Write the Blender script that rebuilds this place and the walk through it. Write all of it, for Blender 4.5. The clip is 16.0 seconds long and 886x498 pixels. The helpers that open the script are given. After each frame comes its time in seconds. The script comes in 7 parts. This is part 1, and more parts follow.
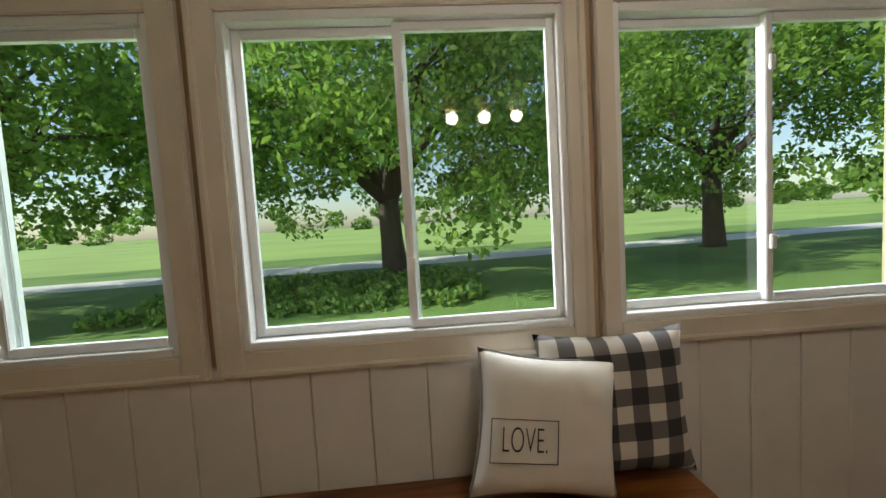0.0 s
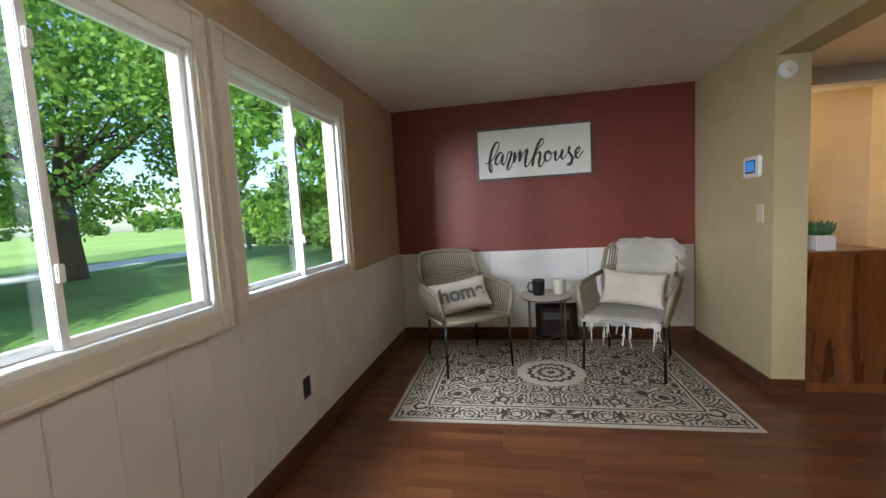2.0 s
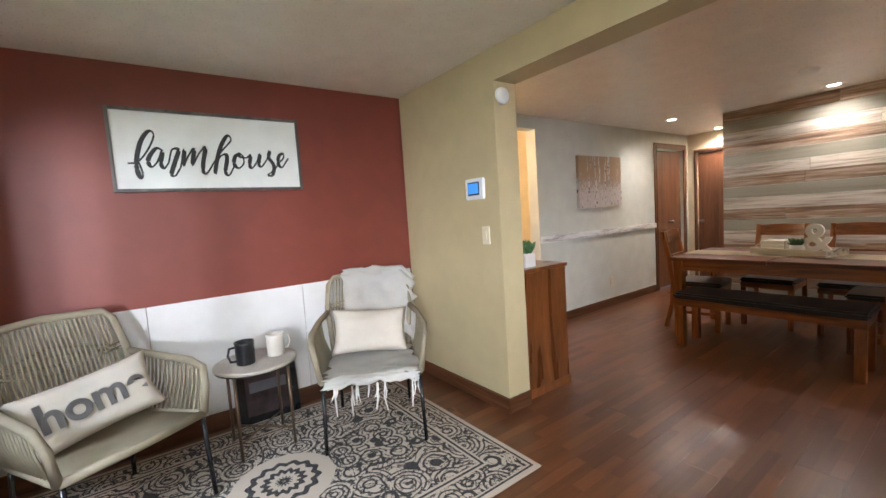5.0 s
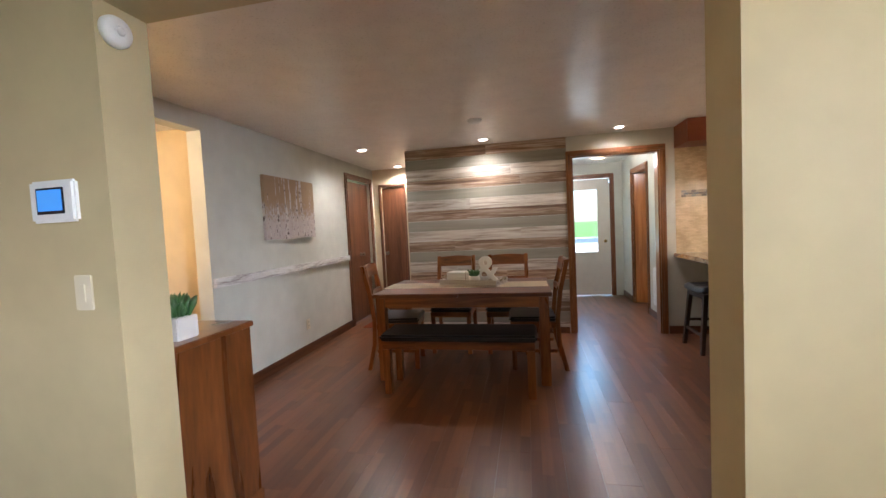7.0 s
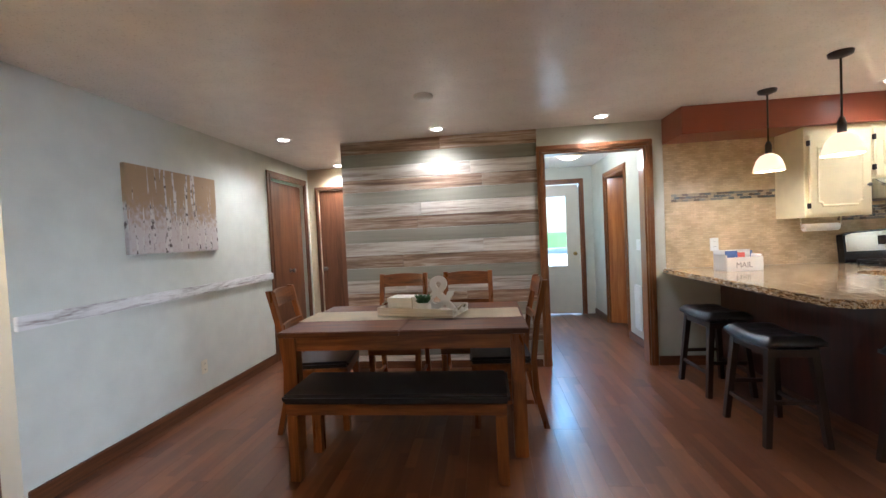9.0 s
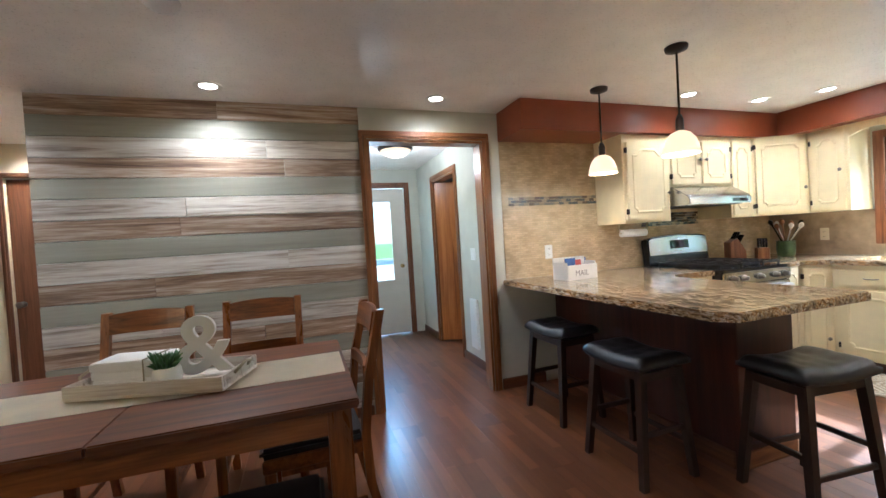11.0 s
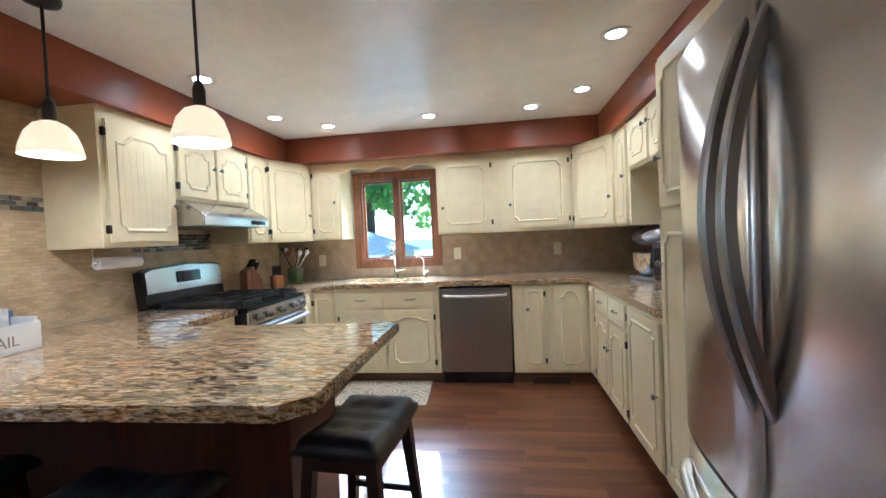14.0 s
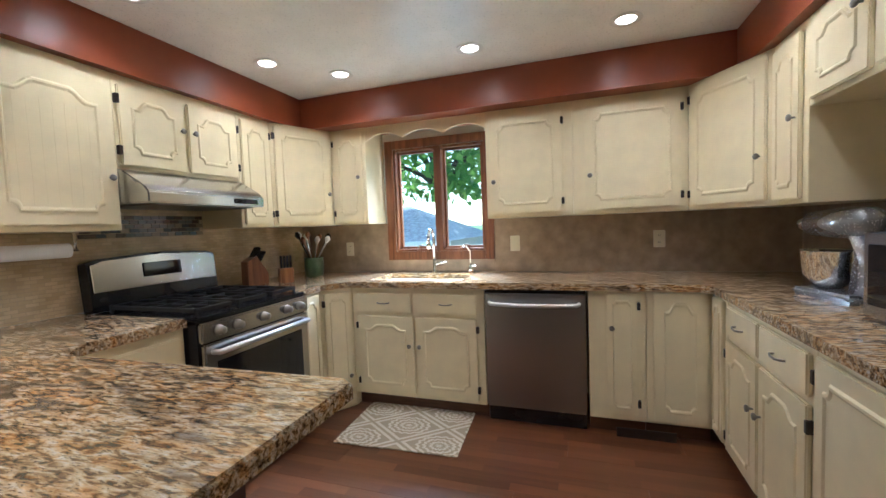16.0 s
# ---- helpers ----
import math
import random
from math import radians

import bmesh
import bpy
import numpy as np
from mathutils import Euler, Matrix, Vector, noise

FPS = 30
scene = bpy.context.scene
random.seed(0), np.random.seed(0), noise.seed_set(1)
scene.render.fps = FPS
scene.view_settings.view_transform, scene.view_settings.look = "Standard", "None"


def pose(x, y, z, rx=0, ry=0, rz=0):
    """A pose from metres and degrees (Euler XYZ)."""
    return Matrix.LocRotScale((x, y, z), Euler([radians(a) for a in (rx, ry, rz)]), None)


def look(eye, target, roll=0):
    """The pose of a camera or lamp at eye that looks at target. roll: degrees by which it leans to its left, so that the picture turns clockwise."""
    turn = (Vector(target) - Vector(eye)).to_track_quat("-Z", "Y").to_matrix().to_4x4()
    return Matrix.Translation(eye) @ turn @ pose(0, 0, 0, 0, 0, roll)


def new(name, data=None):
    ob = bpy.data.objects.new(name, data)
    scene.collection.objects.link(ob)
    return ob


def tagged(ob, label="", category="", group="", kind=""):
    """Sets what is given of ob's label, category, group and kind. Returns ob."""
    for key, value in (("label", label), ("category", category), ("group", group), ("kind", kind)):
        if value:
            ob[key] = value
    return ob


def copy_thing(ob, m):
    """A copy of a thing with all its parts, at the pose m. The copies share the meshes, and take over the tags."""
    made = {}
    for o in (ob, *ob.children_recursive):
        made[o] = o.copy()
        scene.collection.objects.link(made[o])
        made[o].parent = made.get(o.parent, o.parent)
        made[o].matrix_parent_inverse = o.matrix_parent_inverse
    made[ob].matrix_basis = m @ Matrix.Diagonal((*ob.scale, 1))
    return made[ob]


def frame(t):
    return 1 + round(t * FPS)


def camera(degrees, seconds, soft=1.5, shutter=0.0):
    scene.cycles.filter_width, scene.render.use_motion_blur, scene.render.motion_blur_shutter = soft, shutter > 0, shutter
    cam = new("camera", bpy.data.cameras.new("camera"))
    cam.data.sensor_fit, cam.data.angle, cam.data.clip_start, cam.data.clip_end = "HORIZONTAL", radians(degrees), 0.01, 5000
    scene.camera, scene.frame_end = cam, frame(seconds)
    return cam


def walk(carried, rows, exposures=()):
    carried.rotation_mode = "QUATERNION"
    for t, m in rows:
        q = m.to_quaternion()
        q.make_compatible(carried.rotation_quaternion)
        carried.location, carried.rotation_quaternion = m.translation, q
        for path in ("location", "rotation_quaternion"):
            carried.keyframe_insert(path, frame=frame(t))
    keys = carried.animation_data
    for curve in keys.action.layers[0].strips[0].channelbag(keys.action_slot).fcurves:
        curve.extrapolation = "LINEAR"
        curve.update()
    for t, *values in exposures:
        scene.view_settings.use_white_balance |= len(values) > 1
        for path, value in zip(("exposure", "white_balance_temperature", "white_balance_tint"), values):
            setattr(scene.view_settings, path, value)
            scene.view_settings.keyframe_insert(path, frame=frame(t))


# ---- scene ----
cam = camera(95.0, 16.0)
PATH = [
    (0, (0.434, 0.401, 1.32), (0.568, 2.392, 1.184), -3.4),
    (0.5, (0.486, 0.421, 1.307), (1.416, 2.188, 1.193), -3.3),
    (1, (0.558, 0.415, 1.301), (2.068, 1.721, 1.193), -3.9),
    (1.5, (0.65, 0.467, 1.292), (2.491, 1.233, 1.143), -3.3),
    (2, (0.786, 0.516, 1.287), (2.745, 0.875, 1.112), -3.2),
    (2.5, (0.954, 0.597, 1.313), (2.944, 0.644, 1.119), -3.2),
    (3, (1.082, 0.68, 1.304), (3.064, 0.49, 1.114), -3.3),
    (3.2, (1.136, 0.73, 1.304), (3.109, 0.46, 1.114), -3.4),
    (5.3, (1.915, 0.72, 1.321), (3.388, -0.624, 1.162), -3.7),
    (5.5, (1.995, 0.667, 1.323), (3.346, -0.8, 1.168), -3.6),
    (6, (2.161, 0.508, 1.348), (3.173, -1.211, 1.203), -3.3),
    (6.5, (2.256, 0.298, 1.319), (2.947, -1.574, 1.189), -3.0),
    (7, (2.33, 0.011, 1.329), (2.745, -1.943, 1.225), -2.8),
    (7.5, (2.385, -0.237, 1.318), (2.655, -2.217, 1.23), -2.7),
    (8, (2.432, -0.514, 1.327), (2.662, -2.499, 1.259), -2.7),
    (8.2, (2.427, -0.608, 1.323), (2.666, -2.593, 1.259), -2.7),
    (10.3, (2.309, -1.521, 1.31), (2.224, -3.518, 1.254), -3.1),
    (10.5, (2.321, -1.622, 1.292), (2.097, -3.608, 1.24), -3.3),
    (11, (2.305, -1.907, 1.293), (1.662, -3.801, 1.247), -3.5),
    (11.5, (2.265, -2.12, 1.252), (1.198, -3.812, 1.227), -3.3),
    (12, (2.236, -2.338, 1.313), (0.803, -3.733, 1.268), -3.1),
    (12.5, (2.186, -2.455, 1.319), (0.48, -3.498, 1.27), -3.0),
    (13, (2.049, -2.481, 1.304), (0.179, -3.19, 1.25), -2.7),
    (13.5, (1.838, -2.563, 1.312), (-0.113, -2.997, 1.255), -2.6),
    (14, (1.61, -2.611, 1.308), (-0.371, -2.877, 1.252), -2.6),
    (14.5, (1.367, -2.647, 1.319), (-0.621, -2.861, 1.264), -2.5),
    (15, (1.115, -2.605, 1.296), (-0.862, -2.896, 1.235), -2.4),
    (15.5, (0.865, -2.555, 1.299), (-1.084, -2.998, 1.216), -2.3),
    (16, (0.616, -2.547, 1.298), (-1.276, -3.185, 1.183), -2.2),
]
EXPOSURES = [(0.0, 0.15, 6800, 15), (0.7, 0.3, 6600, 15), (1.5, 0.65, 6200, 15), (3.0, 1.25, 5900, 13), (5.5, 1.8, 5950, 16), (6.5, 1.6, 5900, 17), (8.0, 1.8, 5350, 13), (10.3, 1.85, 5100, 9), (11.5, 1.65, 4950, 7), (13.5, 1.5, 4800, 8), (14.5, 1.4, 4600, 6), (16.0, 1.05, 4950, 9)]
walk(cam, [(t, look(eye, target, roll)) for t, eye, target, roll in PATH], EXPOSURES)

# ---------------------------------------------------------------- light
world = bpy.data.worlds.new("sky")
scene.world = world
world.use_nodes = True
SUN_EL, SUN_DIR = radians(39), Vector((0.80, 0.12, -0.66))
wn = world.node_tree.nodes
sky = wn.new("ShaderNodeTexSky")
sky.sky_type, sky.sun_disc = "NISHITA", False
sky.sun_elevation, sky.sun_rotation = SUN_EL, radians(-98)
wn["Background"].inputs[1].default_value = 0.15
world.node_tree.links.new(sky.outputs[0], wn["Background"].inputs[0])


def lamp(name, kind, m, energy, color=(1, 1, 1), **more):
    data = bpy.data.lights.new(name, kind)
    data.energy, data.color = energy, color
    ob = new(name, data)
    ob.matrix_world = m
    if kind == "SUN":
        data.angle = radians(0.6)
    if kind == "AREA":
        data.shape, data.size, data.size_y = "RECTANGLE", more["size"], more["size_y"]
    if kind == "SPOT":
        data.spot_size, data.spot_blend, data.shadow_soft_size = radians(more["cone"]), 0.9, 0.05
    if kind == "POINT":
        data.shadow_soft_size = more["soft"]
    return ob


lamp("sun", "SUN", look((0, 0, 20), Vector((0, 0, 20)) + SUN_DIR), 5.0, (1, 0.95, 0.87))
WARM = (1.0, 0.90, 0.78)
# added area lamps above the window heads, standing in for the sky's daylight
for x, watts in ((-0.4, 55), (1.0, 60), (2.7, 80)):
    lamp("window_daylight", "AREA", look((x, 2.75, 3.0), (x + 0.3, -0.2, 1.3)), watts, (0.86, 0.94, 1.0), size=1.3, size_y=1.0)
# added unseen fill lamps in the west, slanting through sunroom and kitchen windows
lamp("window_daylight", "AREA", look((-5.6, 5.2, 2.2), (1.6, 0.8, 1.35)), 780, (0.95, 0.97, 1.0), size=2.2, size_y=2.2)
lamp("window_daylight", "AREA", look((-6.2, -9.2, 2.0), (-2.4, -3.6, 1.45)), 500, (0.88, 0.94, 1.0), size=2.6, size_y=2.0)
# another added lamp above the kitchen window, in place of sky light
lamp("window_daylight", "AREA", look((-3.6, -3.65, 3.0), (-1.2, -3.65, 0.9)), 320, (0.9, 0.95, 1.0), size=1.2, size_y=1.0)
# added blue lamp outside the back door, set for a sheen on the floor
lamp("window_daylight", "AREA", look((1.37, -8.35, 2.50), (1.37, -6.0, 1.75)), 50, (0.42, 0.70, 1.0), size=1.0, size_y=1.0)

# ---------------------------------------------------------------- materials
def node_mat(name):
    m = bpy.data.materials.new(name)
    m.use_nodes = True
    n, l = m.node_tree.nodes, m.node_tree.links
    return m, n, l, n["Principled BSDF"]


def plain(name, color, rough=0.5, metal=0.0, vary=0.12, scale=6.0, bump=0.0, bscale=120.0, coat=0.0, rvary=0.1, spread=0.0):
    """Paint, metal, plastic or cloth: a base colour with broad and fine variation and a fine relief."""
    m, n, l, b = node_mat(name)
    tc = n.new("ShaderNodeTexCoord")
    big, fine = n.new("ShaderNodeTexNoise"), n.new("ShaderNodeTexNoise")
    big.inputs["Scale"].default_value, big.inputs["Detail"].default_value = scale, 4
    fine.inputs["Scale"].default_value, fine.inputs["Detail"].default_value = bscale, 3
    l.new(tc.outputs["Object"], big.inputs["Vector"]), l.new(tc.outputs["Object"], fine.inputs["Vector"])
    ramp = n.new("ShaderNodeValToRGB")
    lo, hi = [c * (1 - vary) for c in color], [min(1, c * (1 + vary)) for c in color]
    ramp.color_ramp.elements[0].position, ramp.color_ramp.elements[1].position = 0.3, 0.7
    ramp.color_ramp.elements[0].color, ramp.color_ramp.elements[1].color = (*lo, 1), (*hi, 1)
    l.new(big.outputs[0], ramp.inputs[0])
    out = ramp.outputs[0]
    if spread:
        info, hsv, add = n.new("ShaderNodeObjectInfo"), n.new("ShaderNodeHueSaturation"), n.new("ShaderNodeMapRange")
        add.inputs["To Min"].default_value, add.inputs["To Max"].default_value = 1 - spread, 1 + spread
        l.new(info.outputs["Random"], add.inputs["Value"]), l.new(add.outputs[0], hsv.inputs["Value"])
        l.new(out, hsv.inputs["Color"])
        out = hsv.outputs[0]
    l.new(out, b.inputs["Base Color"])
    rr = n.new("ShaderNodeMapRange")
    rr.inputs["To Min"].default_value, rr.inputs["To Max"].default_value = max(0.02, rough - rvary), min(1, rough + rvary)
    l.new(fine.outputs[0], rr.inputs["Value"]), l.new(rr.outputs[0], b.inputs["Roughness"])
    b.inputs["Metallic"].default_value = metal
    b.inputs["Coat Weight"].default_value = coat
    if bump:
        bp = n.new("ShaderNodeBump")
        bp.inputs["Strength"].default_value, bp.inputs["Distance"].default_value = bump, 0.002
        l.new(fine.outputs[0], bp.inputs["Height"]), l.new(bp.outputs[0], b.inputs["Normal"])
    return m


def wood(name, dark, mid, light, axis="x", rough=0.35, grain=14.0, long=0.07, coat=0.0, spread=0.15, bump=0.15):
    """Timber with the grain along one axis, each piece a shade of its own."""
    m, n, l, b = node_mat(name)
    tc, mp, info = n.new("ShaderNodeTexCoord"), n.new("ShaderNodeMapping"), n.new("ShaderNodeObjectInfo")
    s = {"x": (long, 1, 1), "y": (1, long, 1), "z": (1, 1, long)}[axis]
    mp.inputs["Scale"].default_value = s
    l.new(tc.outputs["Object"], mp.inputs["Vector"])
    sh = n.new("ShaderNodeVectorMath")
    sh.operation = "MULTIPLY"
    sh.inputs[1].default_value = (37, 23, 41)
    l.new(info.outputs["Random"], sh.inputs[0]), l.new(sh.outputs[0], mp.inputs["Location"])
    a, f = n.new("ShaderNodeTexNoise"), n.new("ShaderNodeTexNoise")
    a.inputs["Scale"].default_value, a.inputs["Detail"].default_value, a.inputs["Distortion"].default_value = grain, 6, 1.2
    f.inputs["Scale"].default_value, f.inputs["Detail"].default_value = grain * 9, 3
    l.new(mp.outputs[0], a.inputs["Vector"]), l.new(mp.outputs[0], f.inputs["Vector"])
    mix = n.new("ShaderNodeMath")
    mix.operation = "MULTIPLY_ADD"
    mix.inputs[1].default_value = 0.35
    l.new(f.outputs[0], mix.inputs[0]), l.new(a.outputs[0], mix.inputs[2])
    ramp = n.new("ShaderNodeValToRGB")
    e = ramp.color_ramp.elements
    e[0].position, e[1].position = 0.45, 0.88
    e[0].color, e[1].color = (*dark, 1), (*light, 1)
    k = e.new(0.66)
    k.color = (*mid, 1)
    l.new(mix.outputs[0], ramp.inputs[0])
    hsv, rg = n.new("ShaderNodeHueSaturation"), n.new("ShaderNodeMapRange")
    rg.inputs["To Min"].default_value, rg.inputs["To Max"].default_value = 1 - spread, 1 + spread
    l.new(info.outputs["Random"], rg.inputs["Value"]), l.new(rg.outputs[0], hsv.inputs["Value"])
    l.new(ramp.outputs[0], hsv.inputs["Color"]), l.new(hsv.outputs[0], b.inputs["Base Color"])
    rr = n.new("ShaderNodeMapRange")
    rr.inputs["To Min"].default_value, rr.inputs["To Max"].default_value = rough - 0.04, rough + 0.05
    l.new(a.outputs[0], rr.inputs["Value"]), l.new(rr.outputs[0], b.inputs["Roughness"])
    b.inputs["Coat Weight"].default_value, b.inputs["Coat Roughness"].default_value = coat, 0.15
    bp = n.new("ShaderNodeBump")
    bp.inputs["Strength"].default_value, bp.inputs["Distance"].default_value = bump, 0.001
    l.new(mix.outputs[0], bp.inputs["Height"]), l.new(bp.outputs[0], b.inputs["Normal"])
    return m


def floor_mat():
    """Laminate floor planks: three printed strips a plank, each a shade of its own, with fine grain along y."""
    m, n, l, b = node_mat("walnut_floor")
    tc, info, sep, mp = n.new("ShaderNodeTexCoord"), n.new("ShaderNodeObjectInfo"), n.new("ShaderNodeSeparateXYZ"), n.new("ShaderNodeMapping")
    l.new(tc.outputs["Object"], sep.inputs[0]), l.new(tc.outputs["Object"], mp.inputs["Vector"])
    mp.inputs["Scale"].default_value = (1, 0.045, 1)
    sh = n.new("ShaderNodeVectorMath")
    sh.operation, sh.inputs[1].default_value = "MULTIPLY", (37, 23, 41)
    l.new(info.outputs["Random"], sh.inputs[0]), l.new(sh.outputs[0], mp.inputs["Location"])

    def calc(op, p, q=None):
        k = n.new("ShaderNodeMath")
        k.operation = op
        for i, v in enumerate((p, q)):
            if isinstance(v, (int, float)):
                k.inputs[i].default_value = v
            elif v is not None:
                l.new(v, k.inputs[i])
        return k.outputs[0]
    strip = calc("FLOOR", calc("DIVIDE", calc("ADD", sep.outputs["X"], 0.091), 0.0607))
    along = calc("FLOOR", calc("ADD", calc("DIVIDE", sep.outputs["Y"], 0.62), calc("MULTIPLY", strip, 0.37)))
    comb, wn_ = n.new("ShaderNodeCombineXYZ"), n.new("ShaderNodeTexWhiteNoise")
    l.new(strip, comb.inputs[0]), l.new(along, comb.inputs[1]), l.new(calc("MULTIPLY", info.outputs["Random"], 91.0), comb.inputs[2])
    l.new(comb.outputs[0], wn_.inputs["Vector"])
    gr, fi = n.new("ShaderNodeTexNoise"), n.new("ShaderNodeTexNoise")
    gr.inputs["Scale"].default_value, gr.inputs["Detail"].default_value = 34, 5
    fi.inputs["Scale"].default_value, fi.inputs["Detail"].default_value = 210, 3
    l.new(mp.outputs[0], gr.inputs["Vector"]), l.new(mp.outputs[0], fi.inputs["Vector"])
    tone = calc("ADD", 0.06, calc("ADD", calc("MULTIPLY", wn_.outputs["Value"], 0.38), calc("ADD", calc("MULTIPLY", gr.outputs[0], 0.40), calc("MULTIPLY", fi.outputs[0], 0.16))))
    ramp = n.new("ShaderNodeValToRGB")
    e = ramp.color_ramp.elements
    e[0].position, e[0].color, e[1].position, e[1].color = 0.22, (0.075, 0.023, 0.009, 1), 0.86, (0.215, 0.082, 0.032, 1)
    e.new(0.54).color = (0.135, 0.050, 0.020, 1)
    l.new(tone, ramp.inputs[0]), l.new(ramp.outputs[0], b.inputs["Base Color"])
    rr = n.new("ShaderNodeMapRange")
    rr.inputs["To Min"].default_value, rr.inputs["To Max"].default_value = 0.26, 0.36
    l.new(gr.outputs[0], rr.inputs["Value"]), l.new(rr.outputs[0], b.inputs["Roughness"])
    b.inputs["Coat Weight"].default_value, b.inputs["Coat Roughness"].default_value = 0.12, 0.2
    bp = n.new("ShaderNodeBump")
    bp.inputs["Strength"].default_value, bp.inputs["Distance"].default_value = 0.04, 0.0004
    l.new(fi.outputs[0], bp.inputs["Height"]), l.new(bp.outputs[0], b.inputs["Normal"])
    return m


def granite_mat():
    m, n, l, b = node_mat("granite")
    tc, mp = n.new("ShaderNodeTexCoord"), n.new("ShaderNodeMapping")
    mp.inputs["Scale"].default_value, mp.inputs["Rotation"].default_value = (1, 0.24, 1), (0, 0, 0.18)
    l.new(tc.outputs["Object"], mp.inputs["Vector"])

    def noise_tex(scale, detail, dist):
        t = n.new("ShaderNodeTexNoise")
        t.inputs["Scale"].default_value, t.inputs["Detail"].default_value, t.inputs["Distortion"].default_value = scale, detail, dist
        l.new(mp.outputs[0], t.inputs["Vector"])
        return t

    def ramp_of(src, stops):
        r = n.new("ShaderNodeValToRGB")
        e = r.color_ramp.elements
        e[0].position, e[0].color = stops[0][0], (*stops[0][1], 1)
        e[1].position, e[1].color = stops[-1][0], (*stops[-1][1], 1)
        for p, c in stops[1:-1]:
            e.new(p).color = (*c, 1)
        l.new(src, r.inputs[0])
        return r
    base = ramp_of(noise_tex(96, 8, 0.7).outputs[0], [(0.30, (0.035, 0.028, 0.025)), (0.40, (0.20, 0.125, 0.06)), (0.48, (0.46, 0.32, 0.165)), (0.56, (0.62, 0.50, 0.33)), (0.68, (0.72, 0.66, 0.56))])
    veins = ramp_of(noise_tex(17, 10, 1.3).outputs[0], [(0.36, (0.34, 0.30, 0.29)), (0.46, (0.86, 0.80, 0.74)), (0.53, (1, 1, 1)), (0.60, (1.0, 0.74, 0.44)), (0.70, (0.60, 0.46, 0.32))])
    speck = ramp_of(noise_tex(330, 4, 0.2).outputs[0], [(0.36, (0.16, 0.14, 0.13)), (0.44, (1, 1, 1)), (0.60, (1, 1, 1)), (0.70, (1.3, 1.26, 1.2))])
    mx = n.new("ShaderNodeMix")
    mx.data_type, mx.blend_type, mx.inputs[0].default_value = "RGBA", "MULTIPLY", 0.85
    l.new(base.outputs[0], mx.inputs[6]), l.new(veins.outputs[0], mx.inputs[7])
    m2 = n.new("ShaderNodeMix")
    m2.data_type, m2.blend_type, m2.inputs[0].default_value = "RGBA", "MULTIPLY", 0.8
    l.new(mx.outputs[2], m2.inputs[6]), l.new(speck.outputs[0], m2.inputs[7])
    l.new(m2.outputs[2], b.inputs["Base Color"])
    b.inputs["Roughness"].default_value = 0.12
    b.inputs["Coat Weight"].default_value, b.inputs["Coat Roughness"].default_value = 0.3, 0.04
    return m


def brushed(name, color, rough, axis=(1, 1, 60), stretch=0.0):
    m, n, l, b = node_mat(name)
    tc, mp, t = n.new("ShaderNodeTexCoord"), n.new("ShaderNodeMapping"), n.new("ShaderNodeTexNoise")
    mp.inputs["Scale"].default_value = axis
    t.inputs["Scale"].default_value, t.inputs["Detail"].default_value = 9, 5
    l.new(tc.outputs["Object"], mp.inputs["Vector"]), l.new(mp.outputs[0], t.inputs["Vector"])
    rr = n.new("ShaderNodeMapRange")
    rr.inputs["To Min"].default_value, rr.inputs["To Max"].default_value = rough - 0.02, rough + 0.03
    l.new(t.outputs[0], rr.inputs["Value"]), l.new(rr.outputs[0], b.inputs["Roughness"])
    b.inputs["Base Color"].default_value, b.inputs["Metallic"].default_value = (*color, 1), 1.0
    if stretch:
        up = n.new("ShaderNodeCombineXYZ")
        up.inputs[2].default_value = 1.0
        l.new(up.outputs[0], b.inputs["Tangent"])
        b.inputs["Anisotropic"].default_value = stretch
    bp = n.new("ShaderNodeBump")
    bp.inputs["Strength"].default_value, bp.inputs["Distance"].default_value = 0.012, 0.0003
    l.new(t.outputs[0], bp.inputs["Height"]), l.new(bp.outputs[0], b.inputs["Normal"])
    return m


def glass_mat(name, tint=(0.82, 0.96, 0.93), rough=0.0):
    m, n, l, b = node_mat(name)
    tr, gl, lw, pw, ma, mx = n.new("ShaderNodeBsdfTransparent"), n.new("ShaderNodeBsdfGlossy"), n.new("ShaderNodeLayerWeight"), n.new("ShaderNodeMath"), n.new("ShaderNodeMath"), n.new("ShaderNodeMixShader")
    tr.inputs[0].default_value = (*tint, 1)
    gl.inputs["Roughness"].default_value = rough
    lw.inputs[0].default_value = 0.5
    pw.operation, pw.inputs[1].default_value = "POWER", 5.0
    ma.operation, ma.inputs[1].default_value, ma.inputs[2].default_value = "MULTIPLY_ADD", 0.85, 0.06
    l.new(lw.outputs["Facing"], pw.inputs[0]), l.new(pw.outputs[0], ma.inputs[0])
    l.new(ma.outputs[0], mx.inputs[0]), l.new(tr.outputs[0], mx.inputs[1]), l.new(gl.outputs[0], mx.inputs[2])
    l.new(mx.outputs[0], n["Material Output"].inputs[0])
    return m


def glow(name, color, strength):
    m, n, l, b = node_mat(name)
    b.inputs["Base Color"].default_value = (*color, 1)
    b.inputs["Emission Color"].default_value, b.inputs["Emission Strength"].default_value = (*color, 1), strength
    b.inputs["Roughness"].default_value = 0.4
    return m


